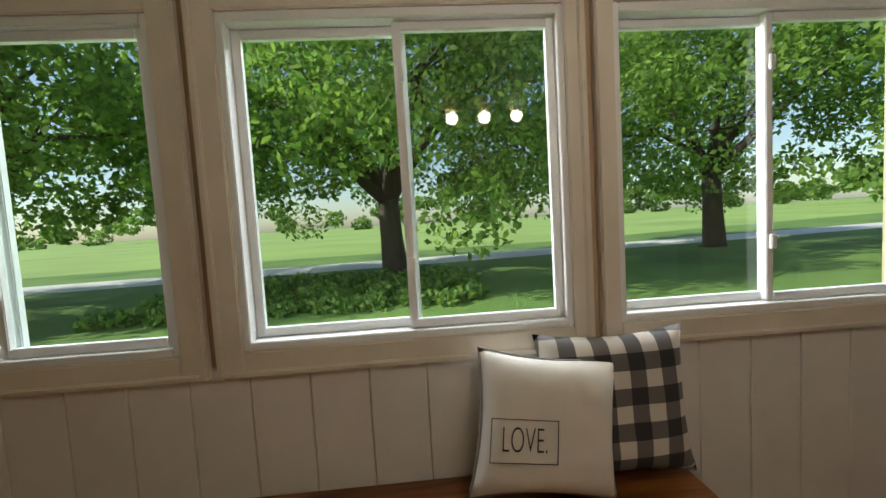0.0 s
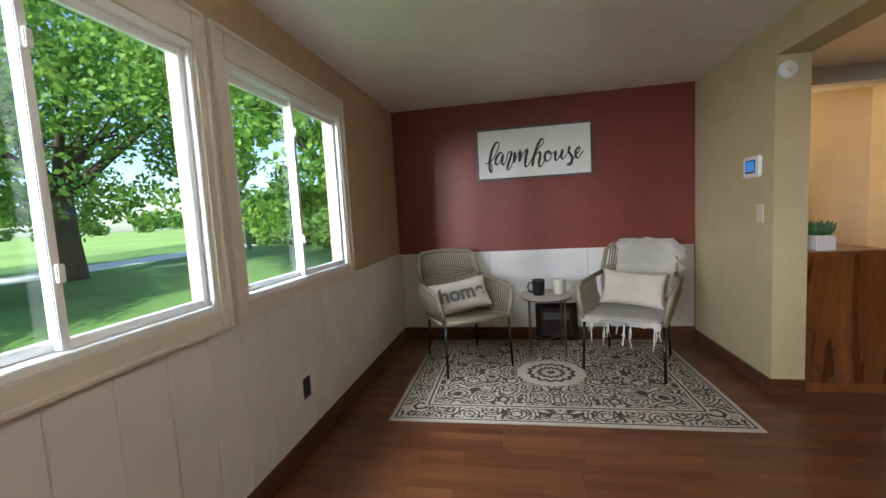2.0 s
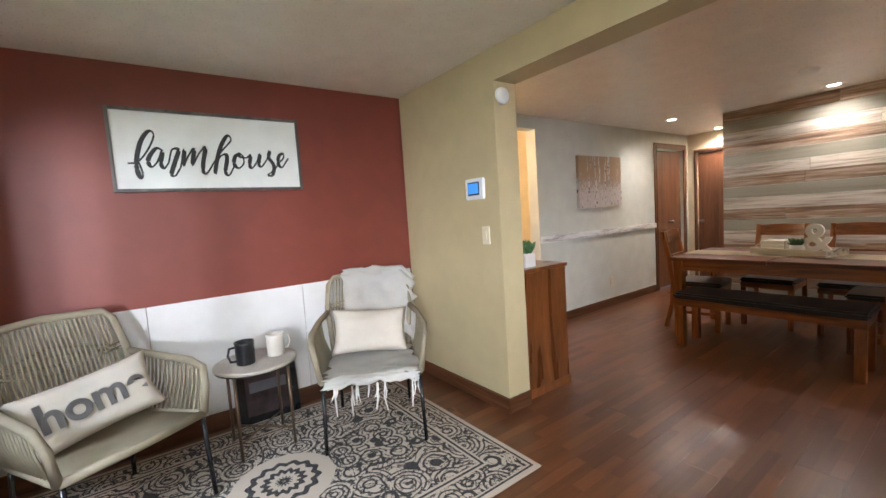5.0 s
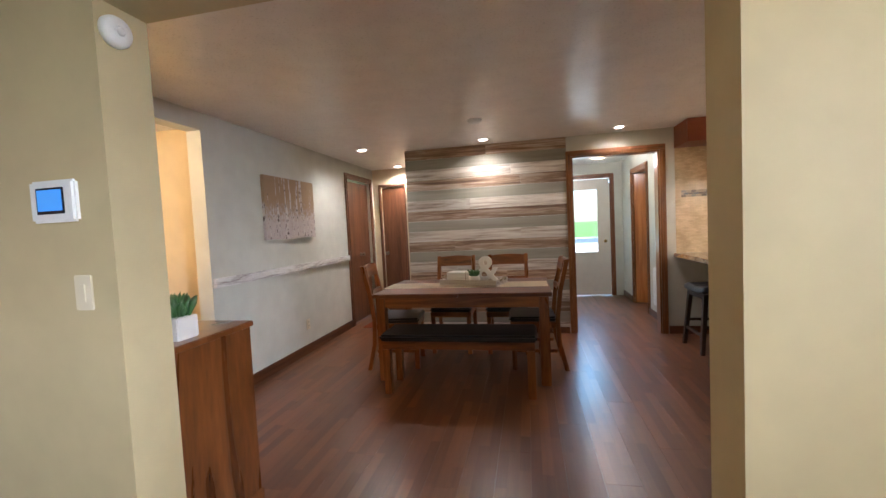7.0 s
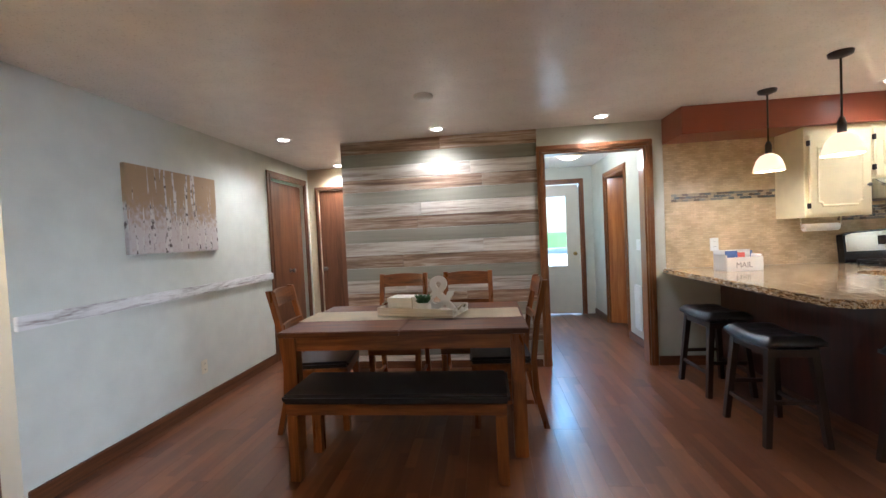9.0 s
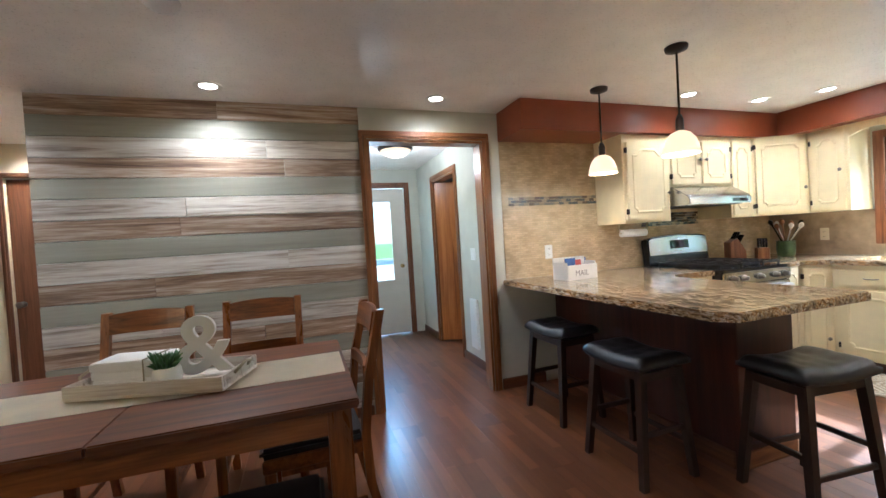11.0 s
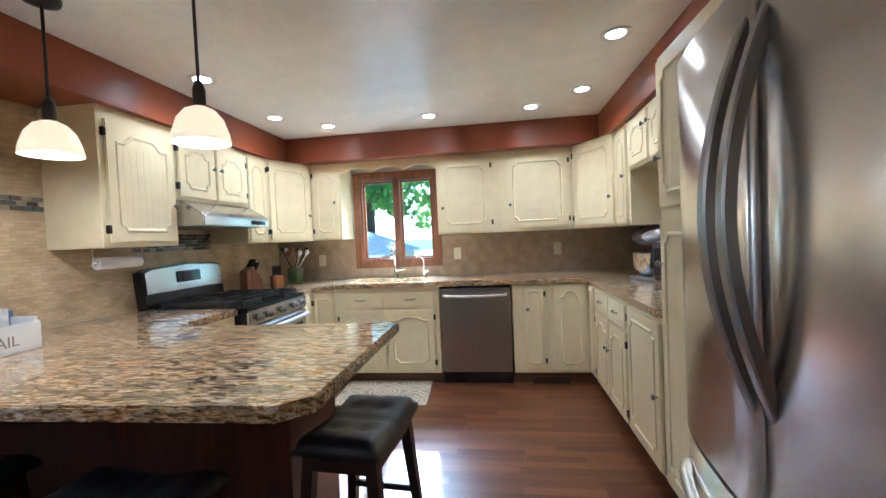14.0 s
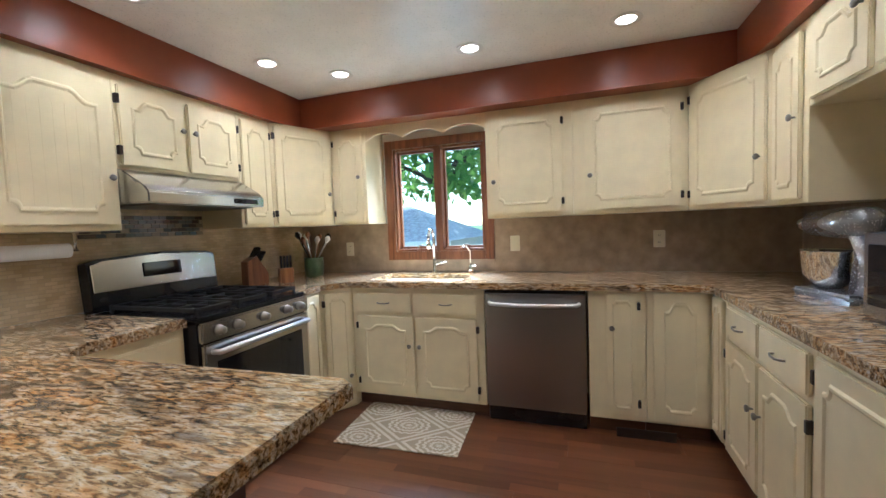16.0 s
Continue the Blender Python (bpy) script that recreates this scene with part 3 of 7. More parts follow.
def slider_window(name, a, b, o0, o1):
    """A sliding sash window in the north wall: casing, frame, two sashes and panes."""
    w = empty(name, "white framed sliding window with broad painted casing", "window")
    w["kind"] = "structure"
    f = N_Y - 0.030
    for nm, lim in (("casing", (o0, a, f, N_Y - 0.0005, 0.872, 2.105)), ("casing", (b, o1, f, N_Y - 0.0005, 0.872, 2.105)),
                    ("casing", (a + 0.0005, b - 0.0005, f, N_Y - 0.0005, WZ1, 2.105)), ("casing", (a + 0.0005, b - 0.0005, f, N_Y - 0.0005, 0.872, WZ0))):
        box(nm, lim, TRIMWHITE, w, 0.004)
    for nm, lim in (("backband", (o0, o0 + 0.022, f - 0.012, f, 0.872, 2.105)), ("backband", (o1 - 0.022, o1, f - 0.012, f, 0.872, 2.105)),
                    ("backband", (o0 + 0.022, o1 - 0.022, f - 0.012, f, 2.083, 2.105)), ("backband", (o0 + 0.022, o1 - 0.022, f - 0.012, f, 0.872, 0.892))):
        box(nm, lim, TRIMWHITE, w, 0.004)
    mid = (a + b) / 2 + 0.012
    y0 = N_Y + 0.004
    for nm, lim in (("frame", (a, a + 0.022, N_Y - 0.02, N_Y + 0.075, WZ0, WZ1)), ("frame", (b - 0.022, b, N_Y - 0.02, N_Y + 0.075, WZ0, WZ1)),
                    ("frame", (a + 0.022, b - 0.022, N_Y - 0.02, N_Y + 0.075, WZ1 - 0.03, WZ1)), ("sill", (a + 0.022, b - 0.022, N_Y - 0.022, N_Y + 0.075, WZ0, WZ0 + 0.026))):
        box(nm, lim, VINYL, w, 0.003)
    for s0, s1, dy, side in ((a + 0.022, mid + 0.02, 0.03, 1), (mid - 0.02, b - 0.022, 0.0, -1)):
        sash = empty("sash", "", "")
        sash.parent = w
        q0, q1 = y0 + dy, y0 + dy + 0.026
        st = 0.027
        for nm, lim in (("stile", (s0, s0 + st, q0, q1, WZ0 + 0.027, WZ1 - 0.031)), ("stile", (s1 - st, s1, q0, q1, WZ0 + 0.027, WZ1 - 0.031)),
                        ("stile", (s0 + st, s1 - st, q0, q1, WZ1 - 0.06, WZ1 - 0.031)), ("stile", (s0 + st, s1 - st, q0, q1, WZ0 + 0.027, WZ0 + 0.056))):
            box(nm, lim, VINYL, sash, 0.003)
        pane("pane", [(x, q0 + 0.013, z) for x, z in ((s0 + st, WZ0 + 0.056), (s1 - st, WZ0 + 0.056), (s1 - st, WZ1 - 0.06), (s0 + st, WZ1 - 0.06))], sash)
    for z in (1.16, 1.76):
        box("latch", (mid - 0.012, mid + 0.010, y0 - 0.012, y0 - 0.0005, z, z + 0.05), VINYL, w, 0.003)
    return w


OUTER = [(-1.45, -0.23), (-0.20, 1.003), (1.035, 2.245), (2.275, 3.535)]
for i, ((a, b), (o0, o1)) in enumerate(zip(NWINS, OUTER)):
    slider_window("window_%d" % (i + 1), a, b, o0, o1)

# kitchen casement window with stained trim
kw = empty("window_5", "brown stained wooden casement window over the sink", "window")
kw["kind"] = "structure"
KY0, KY1, KZ0, KZ1 = -4.03, -3.25, 1.09, 1.95
OAKD = wood("stained_window_wood", (0.09, 0.032, 0.014), (0.18, 0.068, 0.027), (0.27, 0.11, 0.045), "z", 0.35, 18, 0.06, 0.2)
for nm, lim in (("casing", (W_X, W_X + 0.02, KY0 - 0.07, KY0, KZ0 - 0.07, KZ1 + 0.07)), ("casing", (W_X, W_X + 0.02, KY1, KY1 + 0.07, KZ0 - 0.07, KZ1 + 0.07)),
                ("casing", (W_X, W_X + 0.02, KY0 + 0.0005, KY1 - 0.0005, KZ1, KZ1 + 0.07)), ("casing", (W_X, W_X + 0.02, KY0 + 0.0005, KY1 - 0.0005, KZ0 - 0.07, KZ0)),
                ("mullion", (W_X - 0.09, W_X + 0.012, -3.666, -3.604, KZ0 + 0.0005, KZ1 - 0.0005)),
                ("jamb", (W_X - 0.12, W_X, KY0, KY0 + 0.02, KZ0, KZ1)), ("jamb", (W_X - 0.12, W_X, KY1 - 0.02, KY1, KZ0, KZ1)),
                ("jamb", (W_X - 0.12, W_X, KY0 + 0.02, KY1 - 0.02, KZ1 - 0.02, KZ1)), ("sill", (W_X - 0.12, W_X + 0.004, KY0 + 0.02, KY1 - 0.02, KZ0, KZ0 + 0.02))):
    box(nm, lim, OAKD, kw, 0.003)
for y0, y1 in ((KY0 + 0.02, -3.667), (-3.603, KY1 - 0.02)):
    for nm, lim in (("sash", (W_X - 0.08, W_X - 0.05, y0, y0 + 0.018, KZ0 + 0.02, KZ1 - 0.02)), ("sash", (W_X - 0.08, W_X - 0.05, y1 - 0.018, y1, KZ0 + 0.02, KZ1 - 0.02)),
                    ("sash", (W_X - 0.08, W_X - 0.05, y0 + 0.018, y1 - 0.018, KZ1 - 0.038, KZ1 - 0.02)), ("sash", (W_X - 0.08, W_X - 0.05, y0 + 0.018, y1 - 0.018, KZ0 + 0.02, KZ0 + 0.038))):
        box(nm, lim, OAKD, kw, 0.002)
    pane("pane", [(W_X - 0.066, y, z) for y, z in ((y0 + 0.018, KZ0 + 0.038), (y1 - 0.018, KZ0 + 0.038), (y1 - 0.018, KZ1 - 0.038), (y0 + 0.018, KZ1 - 0.038))], kw)
    tube("crank", [(W_X - 0.02, (y0 + y1) / 2, KZ0 + 0.02), (W_X + 0.0, (y0 + y1) / 2 + 0.01, KZ0 + 0.05), (W_X + 0.012, (y0 + y1) / 2 + 0.06, KZ0 + 0.045)], 0.006, PEWTER, kw)

# ---------------------------------------------------------------- kitchen cabinets
def ogee_outline(w, h, arch):
    """The routed panel line of a door: coved corners, and a cathedral top where arch is more than nothing."""
    r = min(0.035, w * 0.16)
    pts = []
    for k in range(5):
        t = math.pi / 2 * k / 4
        pts.append((r * math.cos(t), r * math.sin(t)))
    top = []
    if arch:
        for k in range(17):
            u = k / 16
            e = min(u, 1 - u)
            s = 0.0 if e < 0.10 else (1.0 if e > 0.32 else 0.5 - 0.5 * math.cos(math.pi * (e - 0.10) / 0.22))
            top.append((w * u, h - arch + arch * s))
    else:
        top = [(r * math.sin(math.pi / 2 * k / 4), h - r * math.cos(math.pi / 2 * k / 4)) for k in range(5)]
        top += [(w - x, z) for x, z in reversed(top)]
    low_r = [(w - x, z) for x, z in reversed(pts)]
    return pts + top + low_r


def door_leaf(name, x, z, w, h, arch, parent, knob, hinges, boards=0):
    """One cabinet door: an eased slab, a raised panel with a routed outline, a knob and hinges."""
    leaf = empty(name, "", "")
    leaf.parent = parent
    leaf.location = (x, 0, z)
    bm = bmesh.new()
    add_box(bm, 0, w, -0.020, -0.001, 0, h)
    soften(bm, 0.005)
    part("slab", bm, CREAM, leaf)
    mg = min(0.055, w * 0.2)
    pw, ph = w - 2 * mg, h - 2 * mg
    if pw > 0.03:
        pts = ogee_outline(pw, ph, arch)
        c = (pw / 2, ph / 2)
        bm = bmesh.new()
        n = len(pts)
        rings = []
        for off, y in ((0.0, -0.0205), (0.006, -0.0265), (0.013, -0.0265), (0.021, -0.0205)):
            ring = []
            for px, pz in pts:
                dx, dz = c[0] - px, c[1] - pz
                ln = math.hypot(dx, dz) or 1
                ring.append(bm.verts.new((mg + px + dx / ln * off * 1.2, y, mg + pz + dz / ln * off * 1.2)))
            rings.append(ring)
        for p, q in zip(rings, rings[1:]):
            for k in range(n):
                bm.faces.new((p[k], p[(k + 1) % n], q[(k + 1) % n], q[k]))
        part("panel_bead", bm, CREAM, leaf)
        for k in range(boards):
            u = mg + pw * (k + 1) / (boards + 1)
            box("board_line", (u - 0.0012, u + 0.0012, -0.0206, -0.0195, mg + 0.03, mg + ph - arch - 0.03), CREAM, leaf, 0)
    if knob:
        kx, kz = knob
        lathe("knob", [(0.004, 0), (0.005, 0.012), (0.013, 0.018), (0.0155, 0.024), (0.013, 0.029), (0.004, 0.031)], PEWTER, leaf, 14, pose(kx, -0.020, kz, 90))
    for hx, hz in hinges:
        box("hinge", (hx - 0.009, hx + 0.009, -0.024, -0.0008, hz - 0.022, hz + 0.022), BRONZE, leaf, 0.002)
    return leaf


def drawer_front(x, z, w, h, parent):
    d = empty("drawer", "", "")
    d.parent, d.location = parent, (x, 0, z)
    bm = bmesh.new()
    add_box(bm, 0, w, -0.020, -0.001, 0, h)
    soften(bm, 0.006)
    part("front", bm, CREAM, d)
    tube("pull", [(w / 2 - 0.045, -0.020, h / 2), (w / 2 - 0.04, -0.036, h / 2), (w / 2 - 0.02, -0.042, h / 2 - 0.003), (w / 2 + 0.02, -0.042, h / 2 - 0.003), (w / 2 + 0.04, -0.036, h / 2), (w / 2 + 0.045, -0.020, h / 2)], 0.0045, PEWTER, d, 6)
    return d


def cabinet(label, m, w, h, d, doors=(), drawers=(), toe=0.0, name="base_cabinet", group="kitchen cabinets"):
    c = empty(name, label, "cabinet", group, m)
    box("body", (0.0006, w - 0.0006, 0, d, toe, h), CREAM, c, 0.002)
    if toe:
        box("toe_kick", (0.001, w - 0.001, 0.06, d - 0.01, 0, toe - 0.0005), BASEX, c, 0)
    for x, z, dw, dh, arch, knob, hinge, boards in doors:
        kn = {"l": (0.028, dh * 0.5), "r": (dw - 0.028, dh * 0.5), "lb": (0.028, 0.22), "rb": (dw - 0.028, 0.22), "lt": (0.028, dh - 0.2), "rt": (dw - 0.028, dh - 0.2)}.get(knob)
        hg = [] if not hinge else [((-0.004 if hinge == "l" else dw + 0.004), q) for q in (0.07, dh - 0.07)]
        door_leaf("door", x, z, dw, dh, arch, c, kn, hg, boards)
    for x, z, dw, dh in drawers:
        drawer_front(x, z, dw, dh, c)
    return c


UB, UT = 1.335, SZ - 0.001
UH = UT - UB
UPL = "cream painted wall cabinet with a routed arched door"
SF, WF, NF = -4.64, -2.24, -1.65
S_AT = lambda x, z: pose(x, SF, z, 0, 0, 180)
W_AT = lambda y, z: pose(WF, y, z, 0, 0, 90)
N_AT = lambda x, z: pose(x, NF, z)
cabinet("cream wall cabinet with a beadboard door beside the hood", S_AT(-0.25, UB), 0.505, UH, 0.349, [(0.03, 0.025, 0.455, 0.655, 0.05, "rb", "l", 7)], name="wall_cabinet")
cabinet("short cream wall cabinet above the range hood", S_AT(-0.755, 1.63), 0.74, UT - 1.63, 0.349, [(0.015, 0.02, 0.345, 0.385, 0.045, "rb", "l", 0), (0.38, 0.02, 0.345, 0.385, 0.045, "lb", "r", 0)], name="wall_cabinet")
cabinet("narrow cream wall cabinet beside the range hood", S_AT(-1.495, UB), 0.295, UH, 0.349, [(0.02, 0.02, 0.25, 0.69, 0.04, "", "r", 0)], name="wall_cabinet")


def corner_cabinet(p, q, back, z0, z1, door, label, name):
    """A diagonal corner cabinet: its front runs from p to q."""
    p, q = Vector((*p, 0)), Vector((*q, 0))
    d = q - p
    w = d.length
    ang = math.degrees(math.atan2(d.y, d.x))
    m = pose(p.x, p.y, z0, 0, 0, ang)
    c = empty(name, label, "cabinet", "kitchen cabinets", m)
    inv = m.inverted()
    pts = [inv @ Vector((*v, z0)) for v in ((p.x, p.y), (q.x, q.y), *back)]
    bm = bmesh.new()
    lo, hi = [bm.verts.new((v.x, v.y, 0)) for v in pts], [bm.verts.new((v.x, v.y, z1 - z0)) for v in pts]
    bm.faces.new(lo), bm.faces.new(hi)
    for i in range(len(pts)):
        j = (i + 1) % len(pts)
        bm.faces.new((lo[i], lo[j], hi[j], hi[i]))
    part("body", bm, CREAM, c)
    hinge, knob = door
    dw, dh = w - 0.05, z1 - z0 - 0.05
    door_leaf("door", 0.025, 0.025, dw, dh, 0.0, c, ((dw - 0.028 if knob == "r" else 0.028), 0.22), [((-0.004 if hinge == "l" else dw + 0.004), k) for k in (0.07, dh - 0.07)])
    return c


corner_cabinet((-1.791, SF), (WF, -4.431), [(W_X + 0.002, -4.431), (W_X + 0.002, S_Y + 0.002), (-1.791, S_Y + 0.002)], UB, UT, ("l", "r"), "diagonal cream corner wall cabinet with a routed door", "corner_cabinet")
corner_cabinet((WF, -1.905), (-1.781, NF), [(-1.781, -1.202), (W_X + 0.002, -1.202), (W_X + 0.002, -1.905)], UB, UT, ("l", "r"), "diagonal cream corner wall cabinet with a routed door", "corner_cabinet")
cabinet("narrow cream wall cabinet next to the window", W_AT(-4.43, UB), 0.31, UH, 0.308, [(0.03, 0.02, 0.255, 0.69, 0.04, "r", "l", 0)], name="wall_cabinet")
cabinet("cream wall cabinet with a routed door beside the window", W_AT(-3.165, UB), 0.585, UH, 0.308, [(0.03, 0.03, 0.485, 0.67, 0.0, "lb", "r", 0)], name="wall_cabinet")
cabinet("wide cream wall cabinet with a routed door", W_AT(-2.579, UB), 0.673, UH, 0.308, [(0.075, 0.03, 0.555, 0.67, 0.0, "lb", "r", 0)], name="wall_cabinet")
cabinet("narrow cream wall cabinet beside the microwave niche", N_AT(-1.78, UB), 0.32, UH, 0.448, [(0.03, 0.02, 0.25, 0.69, 0.035, "r", "", 0)], name="wall_cabinet")
cabinet("short cream wall cabinet above the open niche", N_AT(-1.459, 1.725), 1.055, UT - 1.725, 0.448, [(0.03, 0.02, 0.36, 0.31, 0.04, "rb", "", 0), (0.42, 0.02, 0.36, 0.31, 0.04, "lb", "", 0)], name="wall_cabinet")
# scalloped valance between the cabinets over the window
pts = [(0, 0.12), (0, 0.0)]
for k in range(41):
    u = k / 40
    pts.append((0.955 * u, 0.010 + 0.050 * abs(math.sin(3 * math.pi * u)) ** 0.8))
pts += [(0.955, 0.0), (0.955, 0.12)]
val = finish("valance", extrude_outline(pts, 0.018, None, pose(WF - 0.004, -4.1195, UT - 0.121, 0, 0, 90)), CREAM)
tagged(val, "cream painted scalloped valance above the kitchen window", "valance")
# pantry
PF = -1.85
cabinet("tall cream pantry cabinet with two beadboard doors", pose(-0.40, PF, 0), 0.675, UT, 0.648, [(0.03, 1.40, 0.61, 0.655, 0.0, "lb", "r", 9), (0.03, 0.12, 0.61, 1.225, 0.0, "lt", "r", 9)], toe=0.10, name="pantry_cabinet")

# base cabinets
BH = 0.878
BF = -1.95
WB = lambda y: pose(BF, y, 0, 0, 0, 90)
cabinet("cream sink base cabinet with two drawers and two doors", WB(-4.125), 0.98, BH, 0.598, [(0.05, 0.13, 0.43, 0.545, 0.035, "rt", "l", 0), (0.50, 0.13, 0.43, 0.545, 0.035, "lt", "r", 0)], [(0.05, 0.705, 0.42, 0.135), (0.51, 0.705, 0.42, 0.135)], 0.10)
cabinet("narrow cream base cabinet beside the dishwasher", WB(-2.505), 0.315, BH, 0.598, [(0.10, 0.14, 0.17, 0.72, 0.0, "lt", "r", 0)], (), 0.10)
cabinet("cream corner base cabinet with an arched door", WB(-2.189), 0.335, BH, 0.598, [(0.035, 0.12, 0.27, 0.75, 0.05, "", "", 0)], (), 0.10)
NB = lambda x: pose(x, PF, 0)
cabinet("narrow cream base cabinet in the corner", NB(-1.948), 0.22, BH, 0.648, [(0.03, 0.12, 0.16, 0.74, 0.03, "", "", 0)], (), 0.10)
cabinet("cream base cabinet with two drawers and two doors", NB(-1.727), 0.80, BH, 0.648, [(0.02, 0.12, 0.37, 0.56, 0.04, "rt", "l", 0), (0.41, 0.12, 0.37, 0.56, 0.04, "lt", "r", 0)], [(0.02, 0.705, 0.37, 0.145), (0.41, 0.705, 0.37, 0.145)], 0.10)
cabinet("cream base cabinet with one full height door", NB(-0.926), 0.525, BH, 0.648, [(0.02, 0.12, 0.48, 0.735, 0.0, "r", "l", 0)], (), 0.10)
cabinet("cream base cabinet between range and sink", pose(-1.512, -4.26, 0, 0, 0, 180), 0.235, BH, 0.728, [(0.03, 0.12, 0.17, 0.74, 0.03, "", "", 0)], (), 0.10)
corner_cabinet((-1.748, -4.26), (BF, -4.126), [(W_X + 0.002, -4.126), (W_X + 0.002, S_Y + 0.002), (-1.748, S_Y + 0.002)], 0.0, BH, ("l", "r"), "diagonal cream corner base cabinet with an arched door", "corner_base_cabinet")
cabinet("cream base cabinet between range and peninsula", pose(-0.20, -4.27, 0, 0, 0, 180), 0.538, BH, 0.718, [(0.04, 0.12, 0.47, 0.54, 0.04, "r", "", 0)], [(0.04, 0.70, 0.47, 0.14)], 0.10)
# peninsula base
pen = empty("peninsula_base", "dark cherry panelled peninsula base under the granite top", "cabinet")
box("body", (-0.198, 0.24, -4.988, -3.40, 0, BH), CHERRY, pen, 0.003)
box("corner_post", (0.205, 0.25, -3.42, -3.385, 0, BH), CHERRY, pen, 0.003)
box("base_rail", (0.2405, 0.255, -4.97, -3.42, 0, 0.09), BASEY, pen, 0.003)
box("base_rail", (-0.19, 0.20, -3.3995, -3.388, 0, 0.09), OAKX, pen, 0.003)
box("back_panel", (-0.2065, -0.1985, -4.25, -3.41, 0.1, BH), CREAM, pen, 0.002)

# worktops
def slab(name, pieces, label, edge=0.006):
    bm = bmesh.new()
    for pts in pieces:
        lo, hi = [bm.verts.new((x, y, BH + 0.001)) for x, y in pts], [bm.verts.new((x, y, 0.92)) for x, y in pts]
        bm.faces.new(lo), bm.faces.new(hi)
        for i in range(len(pts)):
            j = (i + 1) % len(pts)
            bm.faces.new((lo[i], lo[j], hi[j], hi[i]))
    bmesh.ops.recalc_face_normals(bm, faces=bm.faces)
    rim = [e for e in bm.edges if abs(e.verts[0].co.z - 0.92) < 1e-5 and abs(e.verts[1].co.z - 0.92) < 1e-5]
    bmesh.ops.bevel(bm, geom=rim, offset=edge, segments=2, affect="EDGES")
    return tagged(finish(name, bm, GRANITE), label, "worktop")


slab("worktop", [[(-0.742, -4.985), (0.74, -4.985), (0.71, -3.16), (0.64, -3.085), (-0.24, -3.085), (-0.265, -3.12), (-0.24, -4.15), (-0.33, -4.25), (-0.742, -4.25)]], "brown and cream granite peninsula worktop with clipped corners")
SX0, SX1, SY0, SY1 = -2.42, -2.02, -4.02, -3.32
FX = -1.915
w2 = slab("worktop", [[(W_X + 0.002, -4.985), (-1.514, -4.985), (-1.514, -4.24), (-1.74, -4.24), (FX, -4.12), (FX, SY0), (W_X + 0.002, SY0)],
             [(W_X + 0.002, SY0), (SX0, SY0), (SX0, SY1), (W_X + 0.002, SY1)],
             [(SX1, SY0), (FX, SY0), (FX, SY1), (SX1, SY1)],
             [(W_X + 0.002, SY1), (FX, SY1), (FX, -1.93), (-1.86, -1.875), (-0.45, -1.875), (-0.402, -1.84), (-0.402, -1.203), (W_X + 0.002, -1.203)]], "brown and cream granite worktop along the outer wall", 0.0)
sink = empty("sink", "stainless steel undermount sink in the granite", "sink")
box("basin_floor", (SX0, SX1, SY0, SY1, 0.70, 0.706), SILVERH, sink, 0)
for lim in ((SX0 - 0.006, SX0, SY0, SY1, 0.70, 0.879), (SX1, SX1 + 0.006, SY0, SY1, 0.70, 0.879), (SX0, SX1, SY0 - 0.006, SY0, 0.70, 0.879), (SX0, SX1, SY1, SY1 + 0.006, 0.70, 0.879)):
    box("basin_wall", lim, SILVERH, sink, 0)
fa = empty("faucet", "chrome pull-down kitchen faucet behind the sink", "faucet", m=pose(-2.46, -3.66, 0.92))
lathe("base", [(0.028, 0), (0.028, 0.012), (0.02, 0.03), (0.017, 0.09), (0.016, 0.10)], CHROME, fa, 18)
tube("spout", [(0, 0, 0.09), (0, 0, 0.26), (0.01, 0, 0.31), (0.045, 0, 0.35), (0.085, 0, 0.345), (0.112, 0, 0.31), (0.118, 0, 0.27)], 0.012, CHROME, fa, 12)
tube("spray_head", [(0.118, 0, 0.275), (0.122, 0, 0.20)], [0.014, 0.019], CHROME, fa, 12)
tube("lever", [(0.0, 0.01, 0.07), (0.005, 0.06, 0.08), (0.01, 0.11, 0.085)], [0.013, 0.011, 0.006], CHROME, fa, 10)
f2 = empty("filter_faucet", "small chrome filtered water faucet beside the sink", "faucet", m=pose(-2.46, -3.36, 0.92))
lathe("base", [(0.02, 0), (0.02, 0.03), (0.013, 0.06), (0.008, 0.07)], CHROME, f2, 14)
tube("spout", [(0, 0, 0.06), (0, 0, 0.17), (0.02, -0.03, 0.215), (0.05, -0.07, 0.20)], 0.005, CHROME, f2, 8)
tube("lever", [(0, 0, 0.05), (0.02, 0.05, 0.055)], 0.008, CHROME, f2, 8)

# ---------------------------------------------------------------- appliances
dw = empty("dishwasher", "dark stainless steel dishwasher under the granite worktop", "dishwasher", m=pose(BF, -3.142, 0, 0, 0, 90))
DARKSTEEL = brushed("dark_stainless_steel", (0.30, 0.29, 0.285), 0.3, (60, 1, 1))
box("body", (0.006, 0.624, 0.012, 0.58, 0.10, 0.872), BLACK, dw, 0.002)
box("front_panel", (0.008, 0.622, -0.028, 0.011, 0.115, 0.852), DARKSTEEL, dw, 0.006)
box("control_strip", (0.008, 0.622, -0.02, 0.011, 0.854, 0.873), BLACK, dw, 0.003)
tube("handle", [(0.04, -0.03, 0.795), (0.05, -0.062, 0.793), (0.2, -0.07, 0.787), (0.43, -0.07, 0.787), (0.575, -0.062, 0.793), (0.585, -0.03, 0.795)], 0.013, SILVER, dw, 10)
box("kick_plate", (0.01, 0.62, 0.03, 0.05, 0.0, 0.099), BLACK, dw, 0.002)

